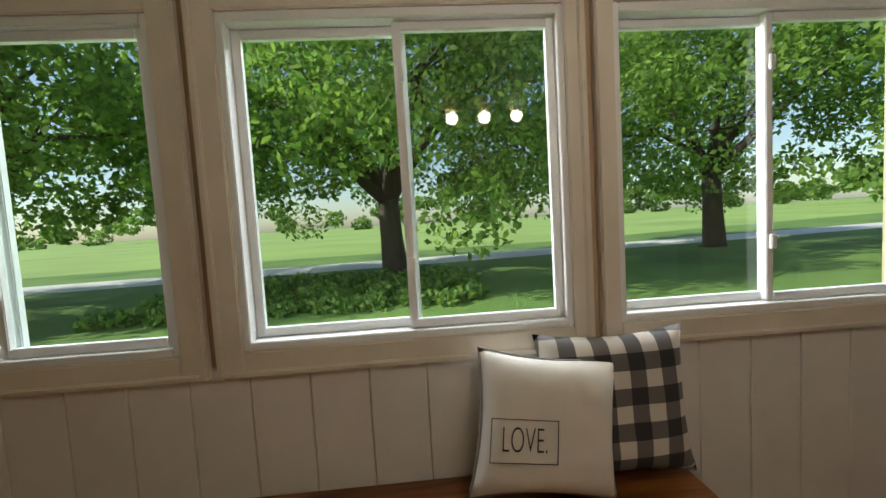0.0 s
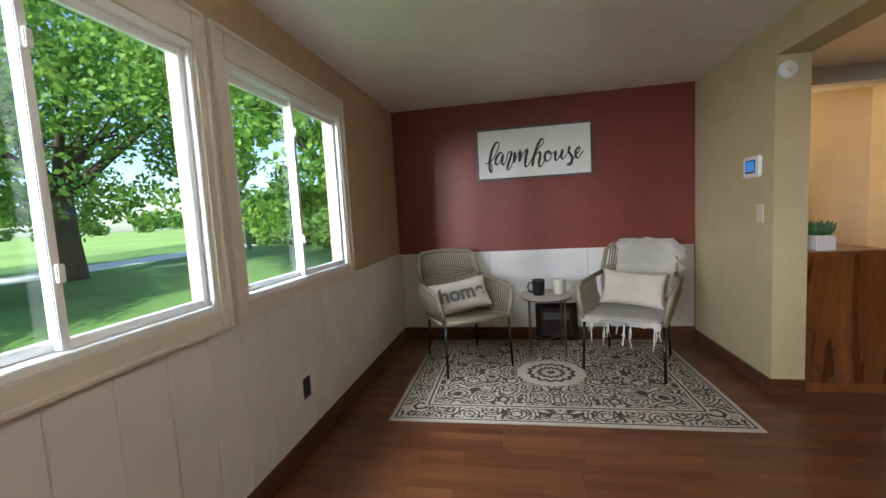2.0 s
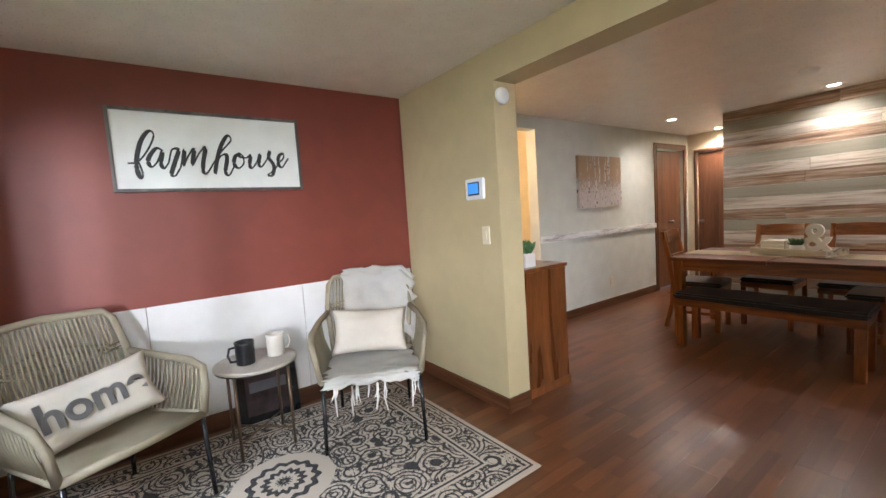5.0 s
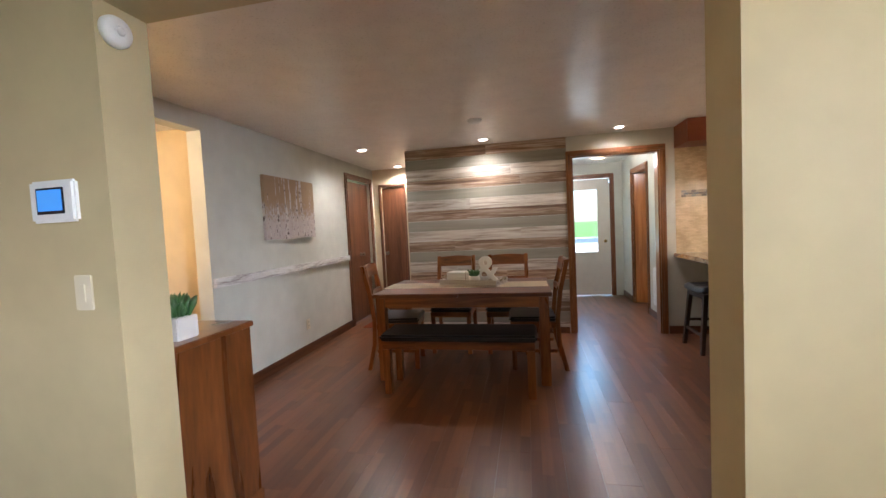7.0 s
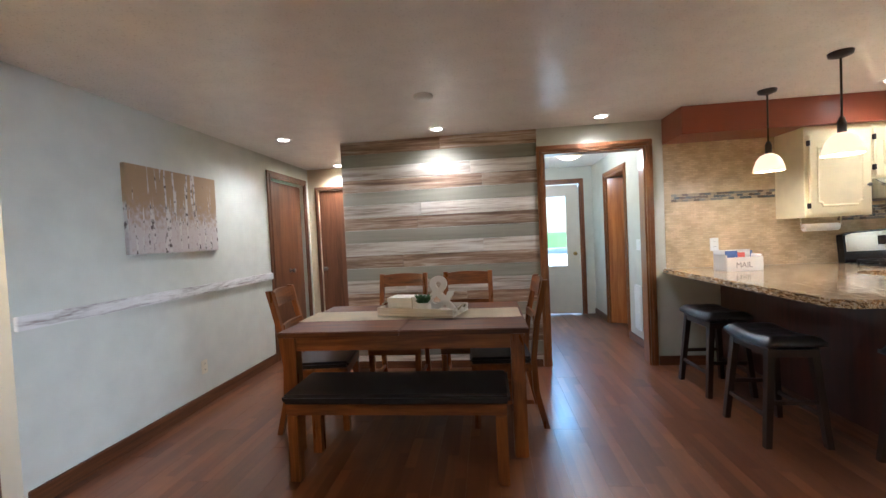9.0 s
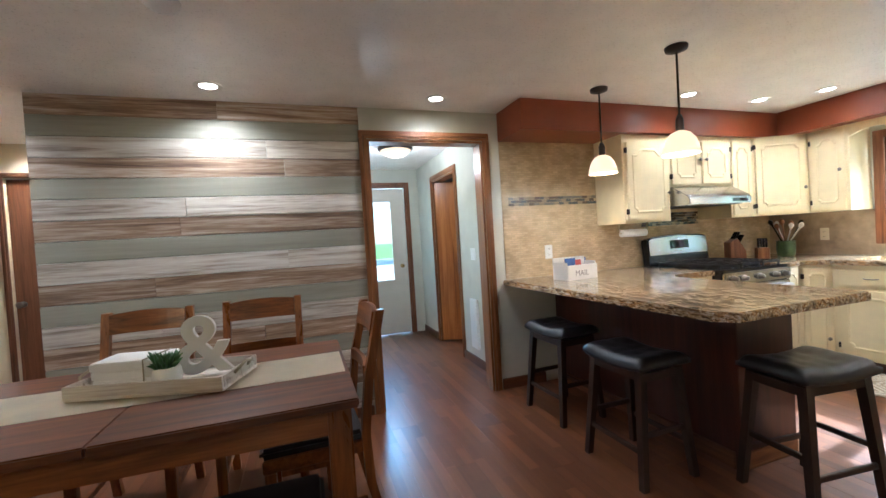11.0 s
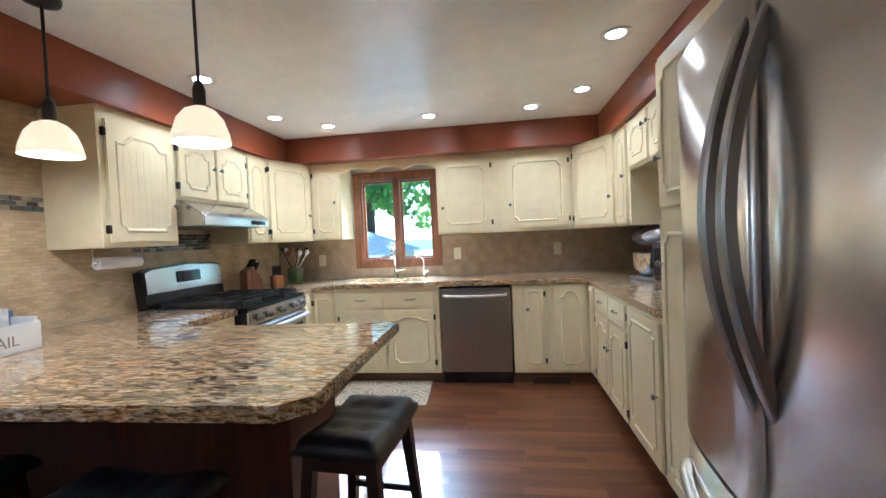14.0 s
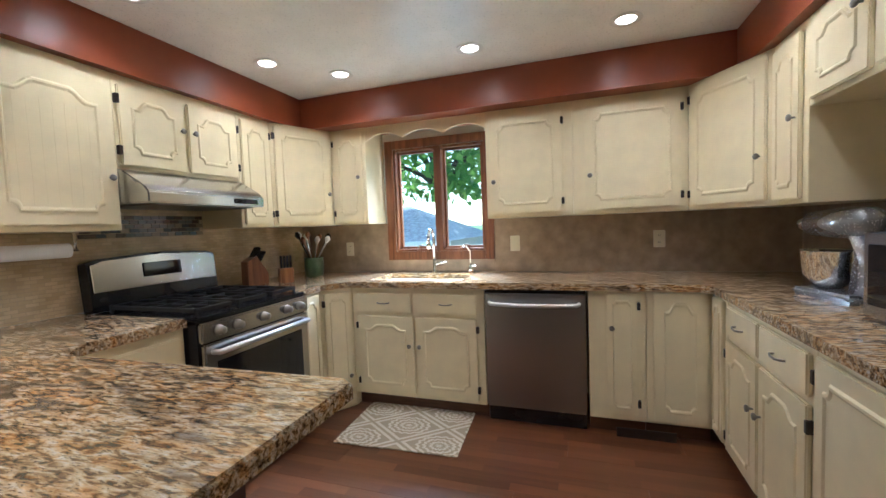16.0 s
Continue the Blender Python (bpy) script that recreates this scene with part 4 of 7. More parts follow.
st = empty("gas_range", "stainless and black gas range with cast iron grates", "range", m=pose(-0.747, -4.20, 0, 0, 0, 180))
box("body", (0.002, 0.756, 0.0, 0.765, 0.03, 0.895), BLACK, st, 0.004)
box("cooktop", (0.0, 0.758, -0.015, 0.70, 0.896, 0.918), BLACK, st, 0.008)
bm = extrude_outline([(0.0, 0.0), (0.758, 0.0), (0.758, 0.255), (0.70, 0.275), (0.379, 0.292), (0.058, 0.275), (0.0, 0.255)], 0.07, None, pose(0, 0.69, 0.919, -6))
part("backguard_shell", bm, BLACK, st)
bm = extrude_outline([(0.012, 0.10), (0.746, 0.10), (0.746, 0.245), (0.69, 0.265), (0.379, 0.28), (0.068, 0.265), (0.012, 0.245)], 0.012, None, pose(0, 0.678, 0.919, -6))
bmesh.ops.bevel(bm, geom=list(bm.edges), offset=0.003, segments=1, affect="EDGES")
part("backguard", bm, SILVERH, st, "brushed steel control panel")
bm = bmesh.new()
add_box(bm, 0.27, 0.50, -0.006, 0.0, 0.155, 0.235)
soften(bm, 0.004)
bm.transform(pose(0, 0.677, 0.919, -6))
part("clock_display", bm, BLACKGLASS, st)
bm = bmesh.new()
add_box(bm, 0.0, 0.758, -0.03, -0.001, 0.80, 0.895)
soften(bm, 0.008)
part("knob_panel", bm, SILVERH, st)
for kx in (0.09, 0.20, 0.379, 0.56, 0.67):
    lathe("knob", [(0.026, 0), (0.026, 0.008), (0.020, 0.012), (0.018, 0.034), (0.006, 0.037)], PEWTER, st, 18, pose(kx, -0.031, 0.848, 90), "brushed steel burner knob")
ov = box("oven_door", (0.012, 0.746, -0.028, -0.001, 0.215, 0.792), SILVERH, st, 0.006)
box("oven_window", (0.075, 0.683, -0.032, -0.0285, 0.30, 0.70), BLACKGLASS, ov, 0.002)
tube("oven_handle", [(0.05, -0.03, 0.755), (0.055, -0.07, 0.755), (0.703, -0.07, 0.755), (0.708, -0.03, 0.755)], 0.014, SILVER, ov, 10)
box("drawer", (0.012, 0.746, -0.02, -0.001, 0.04, 0.205), SILVERH, st, 0.005)
for gx in (0.03, 0.275, 0.52):
    g = empty("grate", "", "")
    g.parent, g.location = st, (gx, 0.03, 0.919)
    gw = 0.205
    for lim in ((0, gw, 0, 0.016, 0.018, 0.038), (0, gw, 0.574, 0.59, 0.018, 0.038), (0, 0.016, 0.016, 0.574, 0.018, 0.038), (gw - 0.016, gw, 0.016, 0.574, 0.018, 0.038), (0.016, gw - 0.016, 0.287, 0.303, 0.018, 0.038), (gw / 2 - 0.007, gw / 2 + 0.007, 0.016, 0.287, 0.02, 0.036), (gw / 2 - 0.007, gw / 2 + 0.007, 0.303, 0.574, 0.02, 0.036), (0.016, gw - 0.016, 0.14, 0.154, 0.02, 0.036), (0.016, gw - 0.016, 0.43, 0.444, 0.02, 0.036)):
        box("bar", lim, IRON, g, 0.003)
    for fx in (0.008, gw - 0.008):
        for fy in (0.008, 0.582):
            box("foot", (fx - 0.006, fx + 0.006, fy - 0.006, fy + 0.006, 0.0, 0.0185), IRON, g, 0)
    for by in (0.147, 0.437):
        lathe("burner", [(0.045, 0), (0.045, 0.008), (0.03, 0.010), (0.03, 0.017), (0.01, 0.018)], IRON, g, 18, pose(gw / 2, by, 0))

hd = empty("range_hood", "stainless steel under-cabinet range hood", "range hood", m=pose(-0.757, -4.45, 1.46, 0, 0, 180))
bm = bmesh.new()
prof = [(0.0, 0.0), (0.0, 0.055), (0.03, 0.085), (0.17, 0.168), (0.53, 0.168), (0.53, 0.0)]
a = [bm.verts.new((0.0, y, z)) for y, z in prof]
b = [bm.verts.new((0.737, y, z)) for y, z in prof]
bm.faces.new(a), bm.faces.new(b)
for i in range(6):
    bm.faces.new((a[i], a[(i + 1) % 6], b[(i + 1) % 6], b[i]))
bmesh.ops.bevel(bm, geom=list(bm.edges), offset=0.006, segments=2, affect="EDGES")
part("shell", bm, SILVERH, hd)
box("control_strip", (0.50, 0.68, -0.004, -0.0005, 0.014, 0.042), BLACKGLASS, hd, 0.002)
box("filter", (0.05, 0.687, 0.05, 0.45, -0.006, -0.0005), PEWTER, hd, 0.002)

fr = empty("refrigerator", "stainless steel french door refrigerator with bowed handles", "refrigerator", m=pose(0.305, -2.02, 0))
FW = 0.945
HZ0, HZ1 = 0.935, 1.705
SIDE = plain("grey_fridge_side", (0.16, 0.16, 0.165), 0.45, 0.3, vary=0.05, bump=0.1)
box("case", (0.004, FW - 0.004, 0.012, 0.77, 0.03, 1.765), SIDE, fr, 0.006)


def bowed_panel(x0, x1, z0, z1):
    """A door skin whose face bulges gently towards the room."""
    bm = bmesh.new()
    cols = []
    for k in range(13):
        x = x0 + (x1 - x0) * k / 12
        u = x / FW * 2 - 1
        e = min(k, 12 - k)
        y = -0.052 - 0.062 * (1 - u * u) + (0.014 if e == 0 else 0.004 if e == 1 else 0)
        cols.append([bm.verts.new(v) for v in ((x, 0.01, z0), (x, y, z0), (x, y, z1), (x, 0.01, z1))])
    for a, b in zip(cols, cols[1:]):
        for i in range(4):
            bm.faces.new((a[i], a[(i + 1) % 4], b[(i + 1) % 4], b[i]))
    bm.faces.new(cols[0]), bm.faces.new(list(reversed(cols[-1])))
    return bm


for nm, x0, x1, z0, z1 in (("door", 0.0, FW / 2 - 0.003, 0.735, 1.765), ("door", FW / 2 + 0.003, FW, 0.735, 1.765), ("freezer_drawer", 0.0, FW, 0.06, 0.722)):
    o = part(nm, bowed_panel(x0, x1, z0, z1), FRIDGESTEEL, fr)
    for p in o.data.polygons:
        p.use_smooth = abs(p.normal.z) < 0.5 and p.normal.y < -0.2
for s in (-1, 1):
    hx = FW / 2 + s * 0.034
    bm = bmesh.new()
    prev = None
    for k in range(33):
        u = k / 32
        w = math.sin(math.pi * u)
        y, z = -0.104 - 0.088 * w ** 0.9, HZ0 + (HZ1 - HZ0) * u
        deep = 0.006 + 0.020 * min(1.0, 3.5 * w)
        ring = [bm.verts.new((hx + dx, y + dy, z)) for dx, dy in ((-0.012, deep), (-0.015, 0.004), (-0.010, 0.0), (0.010, 0.0), (0.015, 0.004), (0.012, deep))]
        if prev:
            for i in range(6):
                bm.faces.new((prev[i], prev[(i + 1) % 6], ring[(i + 1) % 6], ring[i]))
        else:
            bm.faces.new(ring)
        prev = ring
    bm.faces.new(prev)
    part("door_handle", bm, HANDLEGREY, fr, "bowed grey metal bar handle")
pts = [(0.10, -0.075, 0.64)] + [(0.10 + 0.745 * k / 14, -0.085 - 0.078 * math.sin(math.pi * k / 14) ** 0.7, 0.64 + 0.0 * k) for k in range(15)] + [(0.845, -0.075, 0.64)]
tube("drawer_handle", pts, 0.015, SILVER, fr, 12, label="bowed stainless bar handle")
box("kick_plate", (0.02, FW - 0.02, 0.0, 0.03, 0.0, 0.058), BLACK, fr, 0.002)
for hx in (0.03, FW - 0.11):
    box("hinge_cover", (hx, hx + 0.08, -0.03, 0.06, 1.766, 1.785), SIDE, fr, 0.006)

# ---------------------------------------------------------------- backsplash
def tile_mat(name, c1, c2, mortar, w, h):
    m, n, l, b = node_mat(name)
    tc, sep, comb, br = n.new("ShaderNodeTexCoord"), n.new("ShaderNodeSeparateXYZ"), n.new("ShaderNodeCombineXYZ"), n.new("ShaderNodeTexBrick")
    l.new(tc.outputs["Object"], sep.inputs[0])
    ad = n.new("ShaderNodeMath")
    l.new(sep.outputs["X"], ad.inputs[0]), l.new(sep.outputs["Y"], ad.inputs[1])
    l.new(ad.outputs[0], comb.inputs[0]), l.new(sep.outputs["Z"], comb.inputs[1])
    l.new(comb.outputs[0], br.inputs["Vector"])
    br.inputs["Color1"].default_value, br.inputs["Color2"].default_value, br.inputs["Mortar"].default_value = (*c1, 1), (*c2, 1), (*mortar, 1)
    br.inputs["Scale"].default_value, br.inputs["Mortar Size"].default_value, br.inputs["Brick Width"].default_value, br.inputs["Row Height"].default_value = 1.0, 0.0016, w, h
    no, mx = n.new("ShaderNodeTexNoise"), n.new("ShaderNodeMix")
    no.inputs["Scale"].default_value, no.inputs["Detail"].default_value = 7, 5
    l.new(tc.outputs["Object"], no.inputs["Vector"])
    rp = n.new("ShaderNodeValToRGB")
    rp.color_ramp.elements[0].position, rp.color_ramp.elements[1].position = 0.35, 0.65
    rp.color_ramp.elements[0].color, rp.color_ramp.elements[1].color = (0.80, 0.76, 0.70, 1), (1.1, 1.08, 1.05, 1)
    l.new(no.outputs[0], rp.inputs[0])
    mx.data_type, mx.blend_type, mx.inputs[0].default_value = "RGBA", "MULTIPLY", 1
    l.new(br.outputs["Color"], mx.inputs[6]), l.new(rp.outputs[0], mx.inputs[7]), l.new(mx.outputs[2], b.inputs["Base Color"])
    b.inputs["Roughness"].default_value = 0.38
    bp = n.new("ShaderNodeBump")
    bp.inputs["Strength"].default_value, bp.inputs["Distance"].default_value = 0.5, 0.001
    bp.invert = True
    l.new(br.outputs["Fac"], bp.inputs["Height"]), l.new(bp.outputs[0], b.inputs["Normal"])
    return m


TILE = tile_mat("travertine_mosaic", (0.63, 0.51, 0.32), (0.50, 0.39, 0.23), (0.48, 0.385, 0.25), 0.052, 0.018)
STONE = plain("tan_stone_splash", (0.36, 0.27, 0.18), 0.42, vary=0.22, scale=11, bump=0.25, bscale=60)
structure(box("trim_splash_south", (W_X + 0.001, 0.712, S_Y + 0.0005, S_Y + 0.008, 0.921, SZ - 0.001), TILE, None, 0), "small beige travertine mosaic tiles on the wall", "backsplash")
structure(box("trim_splash_west_a", (W_X + 0.0005, W_X + 0.007, S_Y + 0.01, KY0 - 0.071, 0.921, UB - 0.001), STONE, None, 0), "tan stone backsplash between worktop and cabinets", "backsplash")
structure(box("trim_splash_west_b", (W_X + 0.0005, W_X + 0.007, KY1 + 0.071, -1.205, 0.921, UB - 0.001), STONE, None, 0), "tan stone backsplash between worktop and cabinets", "backsplash")
structure(box("trim_splash_west_c", (W_X + 0.0005, W_X + 0.007, KY0 - 0.0705, KY1 + 0.0705, 0.921, KZ0 - 0.071), STONE, None, 0), "tan stone backsplash under the kitchen window", "backsplash")
structure(box("trim_splash_north", (W_X + 0.01, -0.405, -1.2075, -1.2012, 0.921, UB - 0.001), STONE, None, 0), "tan stone backsplash behind the microwave", "backsplash")
MOSAIC = [plain("mosaic_brown", (0.10, 0.075, 0.055), 0.2, vary=0.2), plain("mosaic_grey", (0.18, 0.17, 0.15), 0.2, vary=0.2), plain("mosaic_sand", (0.30, 0.24, 0.16), 0.25, vary=0.2), plain("mosaic_slate", (0.075, 0.085, 0.085), 0.2, vary=0.2)]


def mosaic_band(x0, x1, z0, rows, name):
    band = empty(name, "band of dark mixed mosaic tiles in the backsplash", "tile band")
    band["kind"] = "structure"
    for r in range(rows):
        x = x0 + (0.025 if r % 2 else 0)
        while x < x1 - 0.02:
            e = min(x + 0.048, x1)
            box("tile", (x, e, S_Y + 0.0085, S_Y + 0.0125, z0 + r * 0.025, z0 + r * 0.025 + 0.023), random.choice(MOSAIC), band, 0.0008, segments=1)
            x += 0.050
    return band


mosaic_band(-0.245, 0.655, 1.540, 3, "trim_mosaic_band")
mosaic_band(-1.49, -0.76, 1.30, 5, "trim_mosaic_hood_band")

# ---------------------------------------------------------------- lamps
def can_light(x, y, energy):
    c = empty("downlight", "lit recessed ceiling downlight with a white ring", "downlight", "recessed downlights", pose(x, y, H))
    bm = bmesh.new()
    n = 28
    rs = []
    for r, z in ((0.080, -0.0005), (0.080, -0.005), (0.052, -0.006), (0.049, -0.001)):
        rs.append([bm.verts.new((r * math.cos(2 * math.pi * k / n), r * math.sin(2 * math.pi * k / n), z)) for k in range(n)])
    for a, b in zip(rs, rs[1:]):
        for k in range(n):
            bm.faces.new((a[k], a[(k + 1) % n], b[(k + 1) % n], b[k]))
    part("ring", bm, WHITE, c)
    lathe("lens", [(0.048, -0.003), (0.048, -0.0006)], CANLIGHT, c, 24)
    lamp("downlight_lamp", "SPOT", pose(x, y, H - 0.02), energy, WARM, cone=150)


for x, y in ((4.28, -4.69), (2.80, -4.72), (1.335, -4.72), (4.29, -6.13), (-0.64, -4.32), (-1.445, -4.32), (-1.78, -4.02), (-1.74, -3.13), (-1.73, -2.30), (-1.42, -1.97), (-0.62, -1.96)):
    can_light(x, y, 8.5 if x < 1 else 30 if y < -6 else 20)


def pendant(x, y):
    p = empty("pendant_lamp", "lit bell glass pendant lamp on a bronze rod", "pendant lamp", "pendants over the peninsula", pose(x, y, H))
    lathe("canopy", [(0.02, -0.035), (0.058, -0.022), (0.062, -0.006), (0.062, -0.0005)], BRONZE, p, 24)
    lathe("rod", [(0.006, -0.40), (0.006, -0.03)], BRONZE, p, 10)
    lathe("socket", [(0.012, -0.50), (0.022, -0.495), (0.022, -0.42), (0.012, -0.39)], BRONZE, p, 16)
    bm = bmesh.new()
    n = 32
    rs = []
    for r, z in ((0.026, -0.485), (0.053, -0.498), (0.078, -0.53), (0.095, -0.582), (0.101, -0.618), (0.097, -0.618), (0.090, -0.58), (0.074, -0.535), (0.051, -0.504)):
        rs.append([bm.verts.new((r * math.cos(2 * math.pi * k / n), r * math.sin(2 * math.pi * k / n), z)) for k in range(n)])
    for a, b in zip(rs, rs[1:]):
        for k in range(n):
            bm.faces.new((a[k], a[(k + 1) % n], b[(k + 1) % n], b[k]))
    part("shade", bm, SHADEGLOW, p, "frosted white glass shade, lit", True)
    lamp("pendant_bulb", "POINT", pose(x, y, H - 0.60), 3.5, WARM, soft=0.03)


pendant(0.21, -3.69)
pendant(0.21, -4.34)
fx = empty("ceiling_fixture", "three-bulb ceiling fixture with glass shades in the sunroom", "ceiling lamp", m=pose(0.95, 0.30, H))
lathe("canopy", [(0.03, -0.03), (0.07, -0.02), (0.075, -0.0005)], BRONZE, fx, 24)
lathe("stem", [(0.010, -0.16), (0.010, -0.02)], BRONZE, fx, 10)
tube("bar", [(-0.24, 0, -0.16), (0.24, 0, -0.16)], 0.010, BRONZE, fx, 10)
for dx in (-0.22, 0.0, 0.22):
    lathe("shade", [(0.02, -0.165), (0.05, -0.19), (0.062, -0.25), (0.055, -0.27)], SHADEGLOW, fx, 20, pose(dx, 0, 0))
    lamp("fixture_bulb", "POINT", pose(0.95 + dx, 0.30, H - 0.32), 4.5, WARM, soft=0.04)
vf = empty("flush_lamp", "lit alabaster bowl lamp with a bronze rim", "ceiling lamp", m=pose(1.33, -6.15, H))
lathe("rim", [(0.165, -0.055), (0.185, -0.045), (0.185, -0.02), (0.15, -0.0005)], BRONZE, vf, 32)
lathe("bowl", [(0.012, -0.125), (0.08, -0.112), (0.13, -0.09), (0.16, -0.0555)], SHADEGLOW, vf, 32)
lamp("flush_bulb", "POINT", pose(1.33, -6.15, H - 0.2), 6, WARM, soft=0.08)
lamp("alcove_bulb", "POINT", pose(5.35, -1.75, H - 0.25), 10, (1.0, 0.72, 0.40), soft=0.06)

# ---------------------------------------------------------------- doors, hall and vestibule
def panel_door(name, label, m, w, h, material, lever, glass=None, panels=()):
    """A door leaf with its face towards -y of its own frame, hung at x = 0."""
    d = empty(name, label, "door", m=m)
    d["kind"] = "structure"
    if glass:
        g0, g1, z0, z1 = glass
        for lim in ((0, g0, 0, 0.042, 0, h), (g1, w, 0, 0.042, 0, h), (g0, g1, 0, 0.042, 0, z0), (g0, g1, 0, 0.042, z1, h)):
            box("leaf", lim, material, d, 0.001)
        for lim in ((g0 - 0.025, g0 + 0.012, -0.012, -0.0005, z0 - 0.025, z1 + 0.025), (g1 - 0.012, g1 + 0.025, -0.012, -0.0005, z0 - 0.025, z1 + 0.025), (g0 + 0.012, g1 - 0.012, -0.012, -0.0005, z1 - 0.012, z1 + 0.025), (g0 + 0.012, g1 - 0.012, -0.012, -0.0005, z0 - 0.025, z0 + 0.012)):
            box("glazing_frame", lim, material, d, 0.004)
        pane("pane", [(g0, 0.02, z0), (g1, 0.02, z0), (g1, 0.02, z1), (g0, 0.02, z1)], d)
    else:
        box("leaf", (0, w, 0, 0.038, 0, h), material, d, 0.003)
    for p0, p1, z0, z1 in panels:
        box("raised_panel", (p0, p1, -0.007, -0.0005, z0, z1), material, d, 0.005)
    kx, kz, metal = lever
    lathe("rose", [(0.026, 0), (0.026, 0.006), (0.012, 0.012), (0.010, 0.035), (0.024, 0.045), (0.027, 0.058), (0.018, 0.068), (0.004, 0.07)], metal, d, 18, pose(kx, -0.0005, kz, 90))
    return d


WDOOR = plain("white_door_paint", (0.74, 0.70, 0.62), 0.35, vary=0.04, bump=0.08)
panel_door("door_1", "white half-glazed back door with two raised panels", pose(1.835, -7.56, 0.01, 0, 0, 180), 0.90, 2.04, WDOOR, (0.82, 0.95, BRASS), (0.19, 0.71, 0.75, 1.87), [(0.14, 0.42, 0.14, 0.60), (0.48, 0.76, 0.14, 0.60)])
casing("trim_back_door", "x", -7.5495, 0.016, 0.93, 1.84, 2.06, 0.075, OAKD, OAKD, "dark stained casing round the back door")
panel_door("door_2", "honey oak slab door standing ajar", pose(0.70, -6.83, 0.01, 0, 0, 152), 0.78, 2.01, ORANGEDOOR, (0.72, 0.95, BRASS))
casing("trim_side_door", "y", 0.7205, 0.016, -6.85, -6.05, 2.04, 0.06, OAK, OAK, "oak casing round the side door")
jamb("trim_side_door_jamb", "y", 0.60, 0.721, -6.85, -6.05, 2.04, OAK, OAK)
panel_door("door_3", "brown flush closet door in a dark casing", pose(4.835, -5.34, 0.01, 0, 0, -90), 0.80, 2.05, DOORWOOD, (0.42, 0.98, PEWTER))
casing("trim_closet", "y", 4.7995, -0.018, -6.15, -5.33, 2.08, 0.08, DOORWOOD, DOORWOOD, "brown stained closet casing with a head")
panel_door("door_4", "narrow brown flush door at the end of the hall", pose(4.655, -6.345, 0.01, 0, 0, 180), 0.36, 2.015, DOORWOOD, (0.05, 0.95, PEWTER))
casing("trim_hall_door", "x", -6.3195, 0.014, 4.29, 4.66, 2.03, 0.045, DOORWOOD, DOORWOOD, "brown stained casing round the hall door")
heater = empty("wall_heater", "white louvred wall heater beside the doorway", "heater", m=pose(0.722, -5.75, 0.18, 0, 0, 90))
box("shell", (0, 0.17, -0.03, -0.001, 0, 0.50), VINYL, heater, 0.008)
for k in range(9):
    box("louvre", (0.02, 0.15, -0.036, -0.0305, 0.05 + k * 0.022 + (0.05 if k > 4 else 0) + (0.12 if k > 4 else 0), 0.062 + k * 0.022 + (0.17 if k > 4 else 0)), VINYL, heater, 0.001)


def plate(name, label, category, m, w, h, kind, material=None):
    """A switch or socket plate, facing -y of its own frame."""
    material = material or VINYL
    p = empty(name, label, category, m=m)
    box("cover", (-w / 2, w / 2, -0.007, -0.0005, -h / 2, h / 2), material, p, 0.003)
    if kind == "switch":
        box("toggle", (-0.012, 0.012, -0.011, -0.0065, -0.03, 0.03), material, p, 0.002)
    elif kind == "socket":
        for z in (-0.024, 0.024):
            box("socket", (-0.016, 0.016, -0.010, -0.0065, z - 0.015, z + 0.015), material, p, 0.004)
            for dx in (-0.006, 0.006):
                box("slot", (dx - 0.0012, dx + 0.0012, -0.0108, -0.0099, z - 0.004, z + 0.006), BLACK, p, 0)
    return p


IVORY = plain("ivory_plastic", (0.72, 0.66, 0.50), 0.4, vary=0.03)
plate("light_switch", "ivory light switch on the khaki wall", "switch", pose(3.80, -1.072, 1.17, 0, 0, 180), 0.075, 0.12, "switch", IVORY)
plate("wall_outlet", "dark brown socket plate in the white wainscot", "outlet", pose(2.785, N_Y - 0.0155, 0.37), 0.072, 0.115, "socket", BRONZE)
plate("wall_outlet", "ivory socket plate on the dining wall", "outlet", pose(4.799, -4.10, 0.32, 0, 0, -90), 0.072, 0.115, "socket", IVORY)
plate("wall_outlet", "white socket plate on the mosaic tiles", "outlet", pose(0.287, S_Y + 0.0085, 1.13, 0, 0, 180), 0.075, 0.12, "socket")
plate("light_switch", "ivory switch plate beside the kitchen window", "switch", pose(W_X + 0.0075, -3.02, 1.14, 0, 0, 90), 0.075, 0.12, "switch", IVORY)
plate("wall_outlet", "ivory socket plate on the stone splash", "outlet", pose(W_X + 0.0075, -2.02, 1.15, 0, 0, 90), 0.075, 0.12, "socket", IVORY)
plate("wall_outlet", "ivory socket plate on the stone splash", "outlet", pose(W_X + 0.0075, -4.48, 1.12, 0, 0, 90), 0.075, 0.12, "socket", IVORY)
plate("light_switch", "white double switch plate in the vestibule", "switch", pose(0.7215, -5.64, 1.13, 0, 0, 90), 0.12, 0.12, "switch")
SCREEN = glow("lit_blue_screen", (0.05, 0.22, 0.55), 0.3)
th = empty("thermostat", "white alarm keypad with a lit blue screen", "thermostat", m=pose(3.875, -1.072, 1.48, 0, 0, 180))
box("shell", (-0.095, 0.095, -0.024, -0.001, -0.07, 0.07), VINYL, th, 0.008)
box("bezel", (-0.062, 0.056, -0.0265, -0.0235, -0.042, 0.045), BLACK, th, 0.002)
box("screen", (-0.055, 0.049, -0.0285, -0.0268, -0.032, 0.038), SCREEN, th, 0.001, "lit blue screen")
det = empty("alarm_sensor", "round white alarm sensor on the jamb", "sensor", m=pose(OPEN_X1 - 0.0005, -1.135, 2.035, 0, -90, 0))
